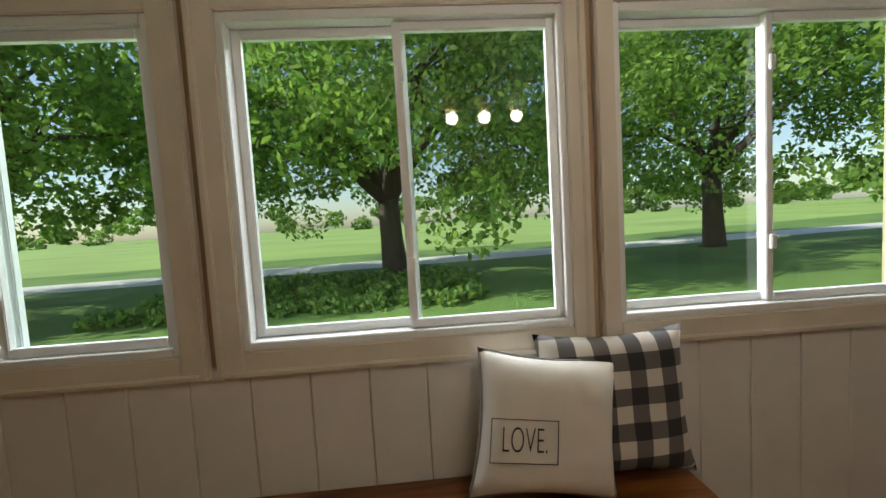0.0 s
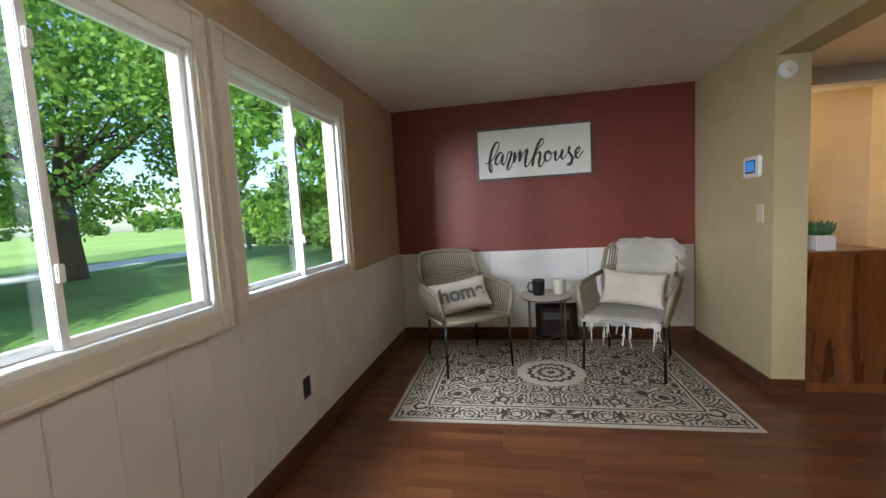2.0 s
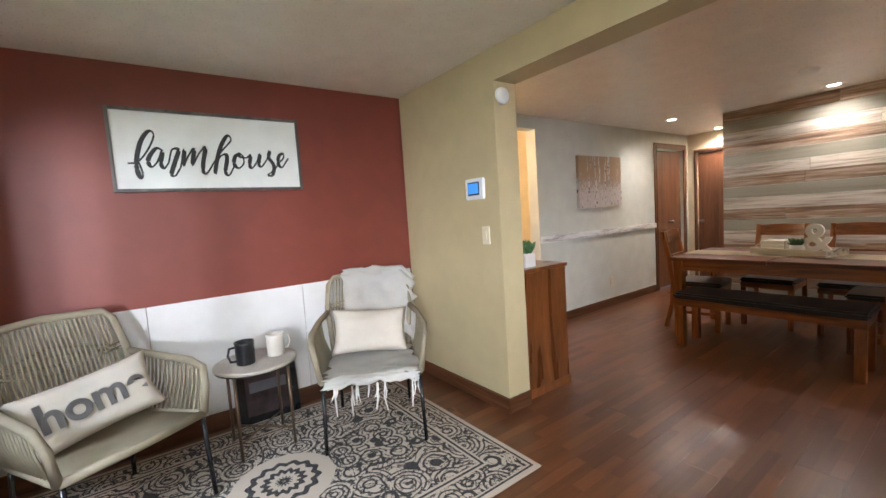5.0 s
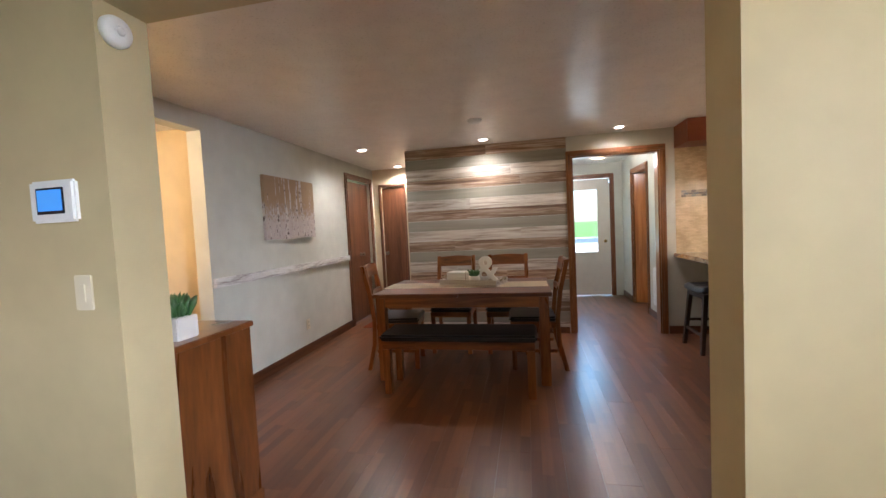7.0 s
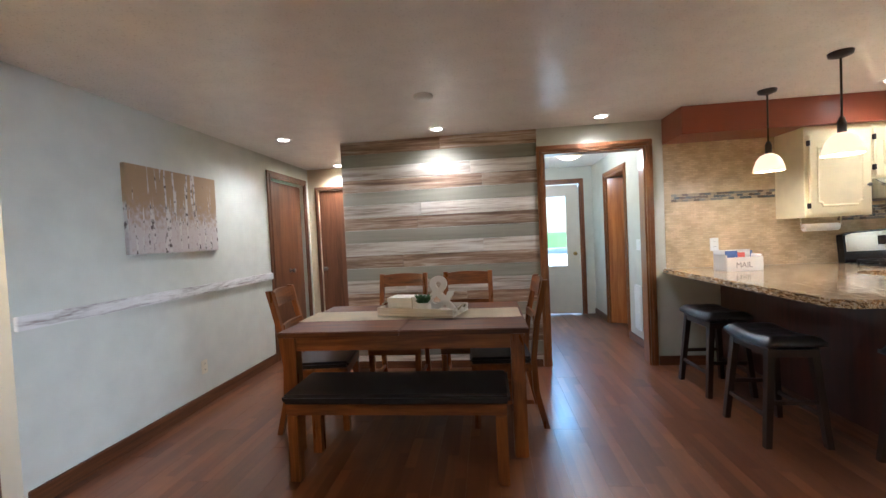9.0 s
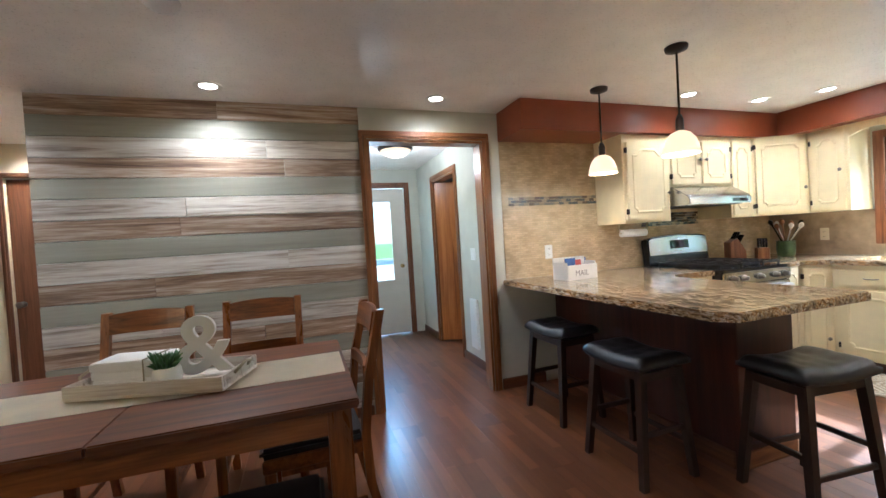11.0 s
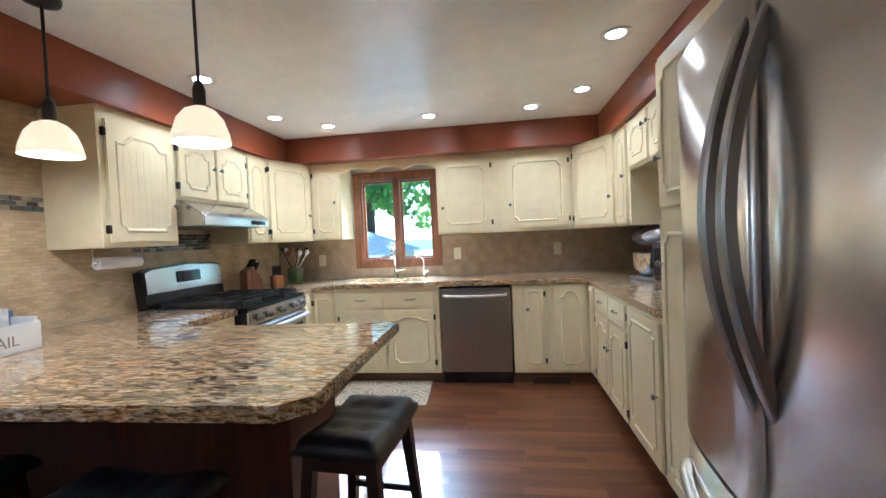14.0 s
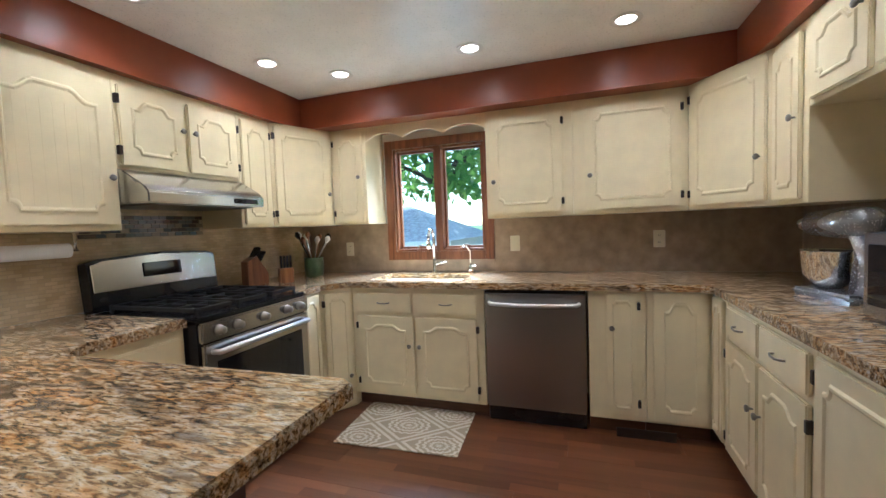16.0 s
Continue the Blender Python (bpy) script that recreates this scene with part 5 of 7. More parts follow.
lathe("body", [(0.052, 0.0), (0.052, 0.015), (0.045, 0.028), (0.02, 0.031)], VINYL, det, 28)
lathe("lens", [(0.016, 0.0312), (0.012, 0.037)], VINYL, det, 16)
smk = empty("smoke_detector", "round white smoke detector on the ceiling", "smoke detector", m=pose(2.785, -3.82, H, 180))
lathe("body", [(0.068, 0.0005), (0.068, 0.012), (0.055, 0.028), (0.03, 0.034)], VINYL, smk, 32)
rail = box("trim_chair_rail", (4.774, 4.7995, -5.25, -2.755, 0.935, 1.01), RAILWHITE, None, 0.004)
structure(rail, "distressed white wooden chair rail on the dining wall", "trim")

# birch painting
def painting_mat():
    m, n, l, b = node_mat("birch_painting")
    tc, sep, mp, no, wv = n.new("ShaderNodeTexCoord"), n.new("ShaderNodeSeparateXYZ"), n.new("ShaderNodeMapping"), n.new("ShaderNodeTexNoise"), n.new("ShaderNodeTexNoise")
    l.new(tc.outputs["Object"], sep.inputs[0]), l.new(tc.outputs["Object"], mp.inputs["Vector"])
    mp.inputs["Scale"].default_value = (1, 22, 1.6)
    l.new(mp.outputs[0], no.inputs["Vector"])
    no.inputs["Scale"].default_value, no.inputs["Detail"].default_value = 1.4, 3
    wv.inputs["Scale"].default_value, wv.inputs["Detail"].default_value = 26, 5
    l.new(tc.outputs["Object"], wv.inputs["Vector"])
    grad = n.new("ShaderNodeMapRange")
    grad.inputs["From Min"].default_value, grad.inputs["From Max"].default_value = 1.45, 1.85
    l.new(sep.outputs["Z"], grad.inputs["Value"])
    ad = n.new("ShaderNodeMath")
    ad.operation = "MULTIPLY_ADD"
    ad.inputs[1].default_value = 0.9
    l.new(grad.outputs[0], ad.inputs[0]), l.new(wv.outputs[0], ad.inputs[2])
    bg = n.new("ShaderNodeValToRGB")
    e = bg.color_ramp.elements
    e[0].position, e[0].color, e[1].position, e[1].color = 0.55, (0.52, 0.46, 0.43, 1), 1.15, (0.36, 0.24, 0.13, 1)
    e.new(0.85).color = (0.36, 0.26, 0.18, 1)
    l.new(ad.outputs[0], bg.inputs[0])
    tr = n.new("ShaderNodeValToRGB")
    e = tr.color_ramp.elements
    e[0].position, e[0].color, e[1].position, e[1].color = 0.56, (0, 0, 0, 1), 0.60, (1, 1, 1, 1)
    l.new(no.outputs[0], tr.inputs[0])
    bark = n.new("ShaderNodeValToRGB")
    e = bark.color_ramp.elements
    e[0].position, e[0].color, e[1].position, e[1].color = 0.38, (0.10, 0.07, 0.06, 1), 0.50, (0.58, 0.54, 0.49, 1)
    l.new(wv.outputs[0], bark.inputs[0])
    mx = n.new("ShaderNodeMix")
    mx.data_type = "RGBA"
    l.new(tr.outputs[0], mx.inputs[0]), l.new(bg.outputs[0], mx.inputs[6]), l.new(bark.outputs[0], mx.inputs[7])
    l.new(mx.outputs[2], b.inputs["Base Color"])
    b.inputs["Roughness"].default_value = 0.6
    return m


tagged(box("wall_painting", (4.765, 4.799, -4.335, -3.43, 1.297, 1.918), painting_mat(), None, 0.003), "unframed canvas painting of pale birch trunks", "painting")

# ---------------------------------------------------------------- the sunroom
def words(name, body, size, material, parent, m, depth=0.001, shear=0.0, offset=0.0):
    cu = bpy.data.curves.new(name, "FONT")
    cu.body, cu.size, cu.extrude, cu.align_x, cu.align_y, cu.shear, cu.offset = body, size, depth, "CENTER", "CENTER", shear, offset
    tmp = new(name, cu)
    me = bpy.data.meshes.new_from_object(tmp.evaluated_get(bpy.context.evaluated_depsgraph_get()))
    bpy.data.objects.remove(tmp)
    me.materials.clear()
    me.materials.append(material)
    ob = new(name, me)
    ob.parent, ob.matrix_local = parent, m
    return ob


INK = plain("black_ink", (0.02, 0.02, 0.02), 0.6, vary=0.1)
GREYINK = plain("grey_ink", (0.27, 0.26, 0.25), 0.8, vary=0.1)
sign = empty("wall_sign", "white wooden sign with black script in a dark frame", "sign", m=pose(E_X - 0.001, 0.868, 1.575, 0, 0, -90))
SW, SH = 1.075, 0.49
GREYWOOD = wood("grey_frame_wood", (0.05, 0.045, 0.04), (0.09, 0.08, 0.07), (0.14, 0.125, 0.11), "z", 0.5, 14, 0.08)
box("board", (0.012, SW - 0.012, -0.018, -0.002, 0.012, SH - 0.012), plain("sign_white", (0.74, 0.76, 0.72), 0.5, vary=0.05), sign, 0)
for lim in ((0, 0.018, -0.032, 0, 0, SH), (SW - 0.018, SW, -0.032, 0, 0, SH), (0.018, SW - 0.018, -0.032, 0, SH - 0.018, SH), (0.018, SW - 0.018, -0.032, 0, 0, 0.018)):
    box("frame_rail", lim, GREYWOOD, sign, 0.002)


def brush(letters):
    """One line of brush script on the sign, thick on the way down; points in hundredths of its width."""
    p = [Vector((x / 100 * SW, 0, z / 100 * SW)) for x, z in letters]
    p = [p[0] * 2 - p[1]] + p + [p[-1] * 2 - p[-2]]
    pts = []
    for a, b, c, d in zip(p, p[1:], p[2:], p[3:]):
        for k in range(6):
            t = k / 6
            pts.append(0.5 * (2 * b + (c - a) * t + (2 * a - 5 * b + 4 * c - d) * t * t + (3 * b - a - 3 * c + d) * t ** 3))
    pts.append(p[-2])
    rad = [0.0050 + 0.0075 * max(0.0, (q.z - r.z) / max(1e-5, (q - r).length)) for q, r in zip(pts, pts[1:])]
    rad = [sum(rad[max(0, i - 2):i + 3]) / len(rad[max(0, i - 2):i + 3]) for i in range(len(rad))]
    bm = tube_bm(pts, rad + [0.003], 8)
    for v in bm.verts:
        v.co.y = -0.0184 + v.co.y * 0.08
    part("lettering", bm, INK, sign, "", True)


brush([(7.5, 15.5), (12, 16.5), (17, 23), (20.5, 31), (18.5, 33.5), (14.5, 28), (11.8, 19), (11.2, 12), (12.4, 7.5), (13.6, 9.5), (12.8, 14.5), (12, 16.5)])
brush([(24, 23), (20.8, 24), (16.8, 18), (17.6, 13.8), (20.4, 16), (23.6, 22.5), (22.4, 16), (23.6, 13), (26, 16)])
brush([(26, 16), (28.3, 23.5), (31.4, 23.6), (29.6, 18), (26.8, 10), (28.6, 9), (31.5, 13.5)])
brush([(31.5, 13.5), (34.3, 24), (33, 14.5), (36, 20.5), (39.2, 24.5), (37.5, 15), (41.5, 22), (45, 25.5), (43.2, 17), (42.8, 11), (45, 11), (48.8, 17)])
brush([(48.8, 17), (54.2, 24.5), (59.2, 30.5), (57.4, 33.2), (53.5, 27), (50.4, 18), (48.8, 10), (51.4, 19), (55.2, 22), (56, 19), (54.4, 11.5), (56.4, 9.4), (60, 15.5)])
brush([(63.6, 22.6), (60.8, 21), (59.6, 16.5), (61.8, 13.6), (65, 16.4), (65, 21), (63, 22.6), (63.4, 20.6), (67, 20)])
brush([(67, 20), (69.4, 21.6), (68.4, 16), (69.6, 13.8), (72.6, 17.4), (75, 22.8), (73.8, 16.4), (75.4, 14.8), (79, 19.4)])
brush([(79, 19.4), (81.2, 25), (80.2, 20.6), (82.8, 15.6), (81.6, 9.6), (78.4, 9.4), (82.8, 12.6), (86, 17.4)])
brush([(86, 17.4), (89.2, 20.4), (89.2, 23.6), (86.4, 21.4), (85.8, 16.6), (88, 14.6), (92.4, 20.6)])

RUGM, rn, rl, rb = node_mat("patterned_rug")
tc, sep = rn.new("ShaderNodeTexCoord"), rn.new("ShaderNodeSeparateXYZ")
rl.new(tc.outputs["Object"], sep.inputs[0])


def mth(op, a, b=None, c=None):
    k = rn.new("ShaderNodeMath")
    k.operation = op
    for i, v in enumerate((a, b, c)):
        if v is None:
            continue
        if isinstance(v, (int, float)):
            k.inputs[i].default_value = v
        else:
            rl.new(v, k.inputs[i])
    return k.outputs[0]


RX, RY = 0.79, 1.07
ax, ay = mth("ABSOLUTE", sep.outputs["X"]), mth("ABSOLUTE", sep.outputs["Y"])
comb = rn.new("ShaderNodeCombineXYZ")
rl.new(ax, comb.inputs[0]), rl.new(ay, comb.inputs[1])
warp = rn.new("ShaderNodeTexNoise")
warp.inputs["Scale"].default_value = 5
rl.new(comb.outputs[0], warp.inputs["Vector"])
vo = rn.new("ShaderNodeTexVoronoi")
vo.inputs["Scale"].default_value = 7.0
rl.new(comb.outputs[0], vo.inputs["Vector"])
petals = mth("SINE", mth("MULTIPLY_ADD", vo.outputs["Distance"], 34.0, mth("MULTIPLY", warp.outputs[0], 9.0)))
sc = rn.new("ShaderNodeTexNoise")
sc.inputs["Scale"].default_value, sc.inputs["Detail"].default_value, sc.inputs["Distortion"].default_value = 11, 2, 2.2
rl.new(comb.outputs[0], sc.inputs["Vector"])
scroll = mth("LESS_THAN", mth("ABSOLUTE", mth("SUBTRACT", sc.outputs[0], 0.5)), 0.032)
floral = mth("MAXIMUM", mth("GREATER_THAN", petals, 0.42), scroll)
edge = mth("MINIMUM", mth("SUBTRACT", RX, ax), mth("SUBTRACT", RY, ay))
line1 = mth("LESS_THAN", mth("ABSOLUTE", mth("SUBTRACT", edge, 0.215)), 0.007)
line2 = mth("LESS_THAN", mth("ABSOLUTE", mth("SUBTRACT", edge, 0.035)), 0.006)
gap1 = mth("GREATER_THAN", mth("ABSOLUTE", mth("SUBTRACT", edge, 0.215)), 0.022)
gap2 = mth("GREATER_THAN", edge, 0.05)
rad = mth("SQRT", mth("ADD", mth("MULTIPLY", ax, ax), mth("MULTIPLY", ay, ay)))
rings = mth("GREATER_THAN", mth("SINE", mth("ADD", mth("MULTIPLY", rad, 88.0), mth("MULTIPLY", mth("SINE", mth("MULTIPLY", mth("ARCTAN2", sep.outputs["Y"], sep.outputs["X"]), 14.0)), 0.9))), 0.1)
inmed = mth("LESS_THAN", rad, 0.20)
outmed = mth("GREATER_THAN", rad, 0.255)
body = mth("MULTIPLY", mth("MULTIPLY", mth("MULTIPLY", floral, gap1), gap2), outmed)
pat = mth("MAXIMUM", mth("MAXIMUM", body, mth("MULTIPLY", rings, inmed)), mth("MAXIMUM", line1, line2))
fz = rn.new("ShaderNodeTexNoise")
fz.inputs["Scale"].default_value = 90
rl.new(tc.outputs["Object"], fz.inputs["Vector"])
rmix = rn.new("ShaderNodeMix")
rmix.data_type = "RGBA"
rmix.inputs[6].default_value, rmix.inputs[7].default_value = (0.50, 0.43, 0.35, 1), (0.022, 0.022, 0.026, 1)
rl.new(mth("MULTIPLY", pat, mth("MULTIPLY_ADD", fz.outputs[0], 0.3, 0.80)), rmix.inputs[0])
rl.new(rmix.outputs[2], rb.inputs["Base Color"])
rb.inputs["Roughness"].default_value = 0.95
rbump = rn.new("ShaderNodeBump")
rbump.inputs["Strength"].default_value, rbump.inputs["Distance"].default_value = 0.5, 0.002
rl.new(fz.outputs[0], rbump.inputs["Height"]), rl.new(rbump.outputs[0], rb.inputs["Normal"])
rug = box("area_rug", (-RX, RX, -RY, RY, 0.0, 0.009), RUGM, None, 0.003)
rug.location = (3.935, 0.295, 0.001)
rug.rotation_euler = (0, 0, radians(0.6))
tagged(rug, "cream rug with a charcoal floral medallion pattern", "rug")


def rope_chair(m):
    c = empty("rope_armchair", "taupe woven rope armchair with thin black legs", "chair", "chairs beside the side table", m)
    hw, fy, by = 0.285, -0.30, 0.30
    for sx in (-1, 1):
        tube("leg", [(sx * hw, fy, 0.0), (sx * (hw - 0.01), fy + 0.02, 0.40)], 0.011, BLACK, c, 8)
        tube("leg", [(sx * (hw - 0.045), by, 0.0), (sx * (hw - 0.055), by - 0.03, 0.38)], 0.011, BLACK, c, 8)
    seat = [(-hw, fy + 0.02, 0.415), (hw, fy + 0.02, 0.415), (hw - 0.03, by - 0.06, 0.365), (-hw + 0.03, by - 0.06, 0.365)]
    tube("seat_rail", [seat[0], (0, fy - 0.005, 0.42), seat[1]], 0.019, ROPE, c, 10)
    for a, b in ((1, 2), (3, 0)):
        tube("seat_rail", [seat[a], seat[b]], 0.017, ROPE, c, 10)
    top = [(-0.27, by - 0.05, 0.60), (-0.285, by + 0.01, 0.72), (-0.272, by + 0.075, 0.87), (-0.235, by + 0.10, 0.915), (0, by + 0.125, 0.93), (0.235, by + 0.10, 0.915), (0.272, by + 0.075, 0.87), (0.285, by + 0.01, 0.72), (0.27, by - 0.05, 0.60)]
    tube("back_frame", [seat[3], *top, seat[2]], 0.019, ROPE, c, 10)
    for sx in (-1, 1):
        arm = [(sx * 0.285, by - 0.01, 0.69), (sx * 0.325, by - 0.16, 0.665), (sx * 0.335, fy + 0.16, 0.655), (sx * 0.325, fy + 0.05, 0.63), (sx * 0.305, fy + 0.015, 0.55), (sx * hw, fy + 0.02, 0.415)]
        tube("arm_frame", arm, 0.019, ROPE, c, 10)
        bm = bmesh.new()
        for k in range(15):
            u = (k + 0.5) / 15
            y = by - 0.05 + (fy + 0.10 - by) * u
            zt = 0.675 - 0.03 * u
            tube_bm([(sx * 0.333, y, zt), (sx * 0.318, y, 0.53), (sx * (hw - 0.02 + 0.02 * u), y, 0.375 + 0.035 * u)], 0.0055, 5, False, bm)
        part("arm_weave", bm, ROPE, c, "", True)
    bm = bmesh.new()
    for k in range(25):
        u = (k + 0.5) / 25 * 2 - 1
        tube_bm([(u * 0.245, by + 0.118 - 0.03 * u * u, 0.915 - 0.02 * u * u), (u * 0.26, by + 0.03, 0.68), (u * 0.245, by - 0.06, 0.37)], 0.0058, 5, False, bm)
    part("back_weave", bm, ROPE, c, "", True)
    bm = bmesh.new()
    for z, s in ((0.66, 0.06), (0.70, 0.04), (0.75, -0.05), (0.79, -0.07)):
        tube_bm([(-0.27, by + 0.03 + (z - 0.68) * 0.38, z + s), (0, by + 0.055 + (z - 0.68) * 0.38, z), (0.27, by + 0.03 + (z - 0.68) * 0.38, z + s)], 0.005, 5, False, bm)
    part("back_cross_rope", bm, ROPE, c, "", True)
    bm = bmesh.new()
    for k in range(26):
        u = (k + 0.5) / 26
        y = fy + 0.02 + (by - 0.08 - fy) * u
        z = 0.418 - 0.05 * u
        tube_bm([(-hw + 0.03 * u, y, z), (0, y, z - 0.018), (hw - 0.03 * u, y, z)], 0.010, 5, False, bm)
    part("seat_weave", bm, ROPE, c, "", True)
    return c


rope_chair(pose(4.19, 0.985, 0.0105, 0, 0, -60))
rope_chair(pose(4.155, -0.348, 0.0105, 0, 0, -116))

tb = empty("side_table", "round stone-topped side table on bronze legs", "table", m=pose(4.42, 0.285, 0.0105))
STONETOP = plain("pale_stone_top", (0.42, 0.38, 0.32), 0.3, vary=0.12)
lathe("tabletop", [(0.225, 0.498), (0.232, 0.503), (0.232, 0.516), (0.225, 0.52)], STONETOP, tb, 40)
lathe("rim", [(0.226, 0.490), (0.226, 0.4975)], BRONZE, tb, 40)
BRZ = plain("antique_bronze_leg", (0.16, 0.11, 0.07), 0.35, 0.8)
for a in (45, 135, 225, 315):
    ca, sa = math.cos(radians(a)), math.sin(radians(a))
    tube("leg", [(0.205 * ca, 0.205 * sa, 0.0), (0.205 * ca, 0.205 * sa, 0.49)], 0.009, BRZ, tb, 8)
for a in (45, 135):
    ca, sa = math.cos(radians(a)), math.sin(radians(a))
    tube("stretcher", [(-0.2 * ca, -0.2 * sa, 0.10), (0.2 * ca, 0.2 * sa, 0.10)], 0.006, BRZ, tb, 6)


def mug(m, material, label):
    m = m @ Matrix.Scale(1.28, 4)
    c = empty("mug", label, "mug", m=m)
    lathe("cup", [(0.036, 0.0), (0.040, 0.004), (0.041, 0.09), (0.043, 0.105), (0.039, 0.105), (0.037, 0.09), (0.035, 0.012), (0.004, 0.010)], material, c, 28)
    tube("handle", [(0.038, 0, 0.088), (0.066, 0, 0.085), (0.074, 0, 0.055), (0.064, 0, 0.025), (0.037, 0, 0.022)], 0.006, material, c, 8)


mug(pose(4.38, 0.345, 0.531, 0, 0, 100), plain("black_mug_glaze", (0.012, 0.012, 0.014), 0.35, vary=0.2), "matte black ceramic mug on the side table")
mug(pose(4.42, 0.165, 0.531, 0, 0, -80), plain("cream_mug_glaze", (0.66, 0.62, 0.54), 0.35, vary=0.06), "cream ceramic mug on the side table")

pf = empty("leaning_frame", "dark picture frame leaning against the white boards", "picture frame", m=pose(4.725, 0.365, 0.002, -8, 0, -90))
for lim in ((0, 0.05, -0.012, 0.014, 0, 0.365), (0.34, 0.39, -0.012, 0.014, 0, 0.365), (0.05, 0.34, -0.012, 0.014, 0.315, 0.365), (0.05, 0.34, -0.012, 0.014, 0, 0.05)):
    box("frame_rail", lim, BLACK, pf, 0.004)
box("picture", (0.045, 0.345, -0.002, 0.010, 0.045, 0.32), plain("dark_print", (0.05, 0.035, 0.035), 0.15, vary=0.5, scale=9), pf, 0)
box("mat_line", (0.075, 0.315, -0.005, -0.0025, 0.205, 0.275), plain("grey_print", (0.14, 0.14, 0.15), 0.2, vary=0.2), pf, 0)


def cushion(name, m, w, h, t, material, label, piping=None, seed=1):
    """A stuffed cushion standing in x and z, facing -y."""
    c = empty(name, label, "pillow", m=m)
    rnd = random.Random(seed)
    n = 22
    bm = bmesh.new()
    fr_, bk = {}, {}
    for i in range(n + 1):
        for j in range(n + 1):
            u, v = i / n * 2 - 1, j / n * 2 - 1
            pinch = 1 - 0.11 * (1 - u * u) * abs(v) ** 3
            pinch2 = 1 - 0.11 * (1 - v * v) * abs(u) ** 3
            x, z = u * w / 2 * pinch2, h / 2 + v * h / 2 * pinch
            b = max(0.0, (1 - u ** 4) * (1 - v ** 4)) ** 0.55
            wr = 0.10 * noise.noise(Vector((u * 2.2 + seed, v * 2.2, seed))) + 0.05 * noise.noise(Vector((u * 6, v * 6 + seed, 2)))
            y = t / 2 * b * (1 + wr)
            fr_[i, j] = bm.verts.new((x, -y - 0.002, z))
            bk[i, j] = bm.verts.new((x, y + 0.002, z)) if 0 < i < n and 0 < j < n else fr_[i, j]
    for i in range(n):
        for j in range(n):
            bm.faces.new((fr_[i, j], fr_[i + 1, j], fr_[i + 1, j + 1], fr_[i, j + 1]))
            bm.faces.new((bk[i, j], bk[i, j + 1], bk[i + 1, j + 1], bk[i + 1, j]))
    part("cover", bm, material, c, "", True)
    if piping:
        pts = []
        for k in range(80):
            s = k / 80 * 4
            e, f = int(s), (s - int(s)) * 2 - 1
            u, v = ((f, -1), (1, f), (-f, 1), (-1, -f))[e]
            pts.append((u * w / 2 * (1 - 0.11 * (1 - v * v) * abs(u) ** 3), -0.002, h / 2 + v * h / 2 * (1 - 0.11 * (1 - u * u) * abs(v) ** 3)))
        tube("piping", pts, 0.005, piping, c, 6, True)
    return c


def check_mat():
    m, n, l, b = node_mat("buffalo_check")
    tc, sp = n.new("ShaderNodeTexCoord"), n.new("ShaderNodeSeparateXYZ")
    l.new(tc.outputs["Object"], sp.inputs[0])
    outs = []
    for ax_ in ("X", "Z"):
        a, f, g = n.new("ShaderNodeMath"), n.new("ShaderNodeMath"), n.new("ShaderNodeMath")
        a.operation, f.operation, g.operation = "MULTIPLY_ADD", "FRACT", "GREATER_THAN"
        a.inputs[1].default_value, a.inputs[2].default_value = 1 / 0.105, 10.22
        g.inputs[1].default_value = 0.5
        l.new(sp.outputs[ax_], a.inputs[0]), l.new(a.outputs[0], f.inputs[0]), l.new(f.outputs[0], g.inputs[0])
        outs.append(g.outputs[0])
    s = n.new("ShaderNodeMath")
    s.operation = "ADD"
    l.new(outs[0], s.inputs[0]), l.new(outs[1], s.inputs[1])
    h = n.new("ShaderNodeMath")
    h.operation, h.inputs[1].default_value = "MULTIPLY", 0.5
    l.new(s.outputs[0], h.inputs[0])
    r = n.new("ShaderNodeValToRGB")
    r.color_ramp.interpolation = "CONSTANT"
    e = r.color_ramp.elements
    e[0].position, e[0].color, e[1].position, e[1].color = 0.0, (0.66, 0.62, 0.56, 1), 0.75, (0.035, 0.034, 0.036, 1)
    e.new(0.25).color = (0.15, 0.14, 0.135, 1)
    l.new(h.outputs[0], r.inputs[0])
    nz, mx = n.new("ShaderNodeTexNoise"), n.new("ShaderNodeBump")
    nz.inputs["Scale"].default_value = 420
    l.new(tc.outputs["Object"], nz.inputs["Vector"]), l.new(nz.outputs[0], mx.inputs["Height"]), l.new(mx.outputs[0], b.inputs["Normal"])
    mx.inputs["Strength"].default_value, mx.inputs["Distance"].default_value = 0.5, 0.001
    l.new(r.outputs[0], b.inputs["Base Color"])
    b.inputs["Roughness"].default_value = 0.9
    return m


BZ = 0.475
wb = empty("window_bench", "low brown wooden bench under the windows", "bench")
box("seat_board", (-1.2, 1.27, 1.28, N_Y - 0.018, BZ - 0.04, BZ), TABLEX, wb, 0.006)
for x in (-1.15, 0.05, 1.20):
    box("leg_panel", (x, x + 0.04, 1.31, N_Y - 0.03, 0.0, BZ - 0.0405), TABLEZ, wb, 0.003)
box("apron", (-1.105, 1.195, 1.30, 1.32, BZ - 0.12, BZ - 0.0405), TABLEX, wb, 0.003)
NATURAL = plain("off_white_canvas", (0.72, 0.68, 0.61), 0.9, vary=0.05, bump=0.5, bscale=380)
pl = cushion("lettered_cushion", pose(0.755, 1.49, BZ + 0.036, -14, 10, 4), 0.445, 0.41, 0.15, NATURAL, "off-white cushion lettered in black with dark piping", GREYINK, 3)
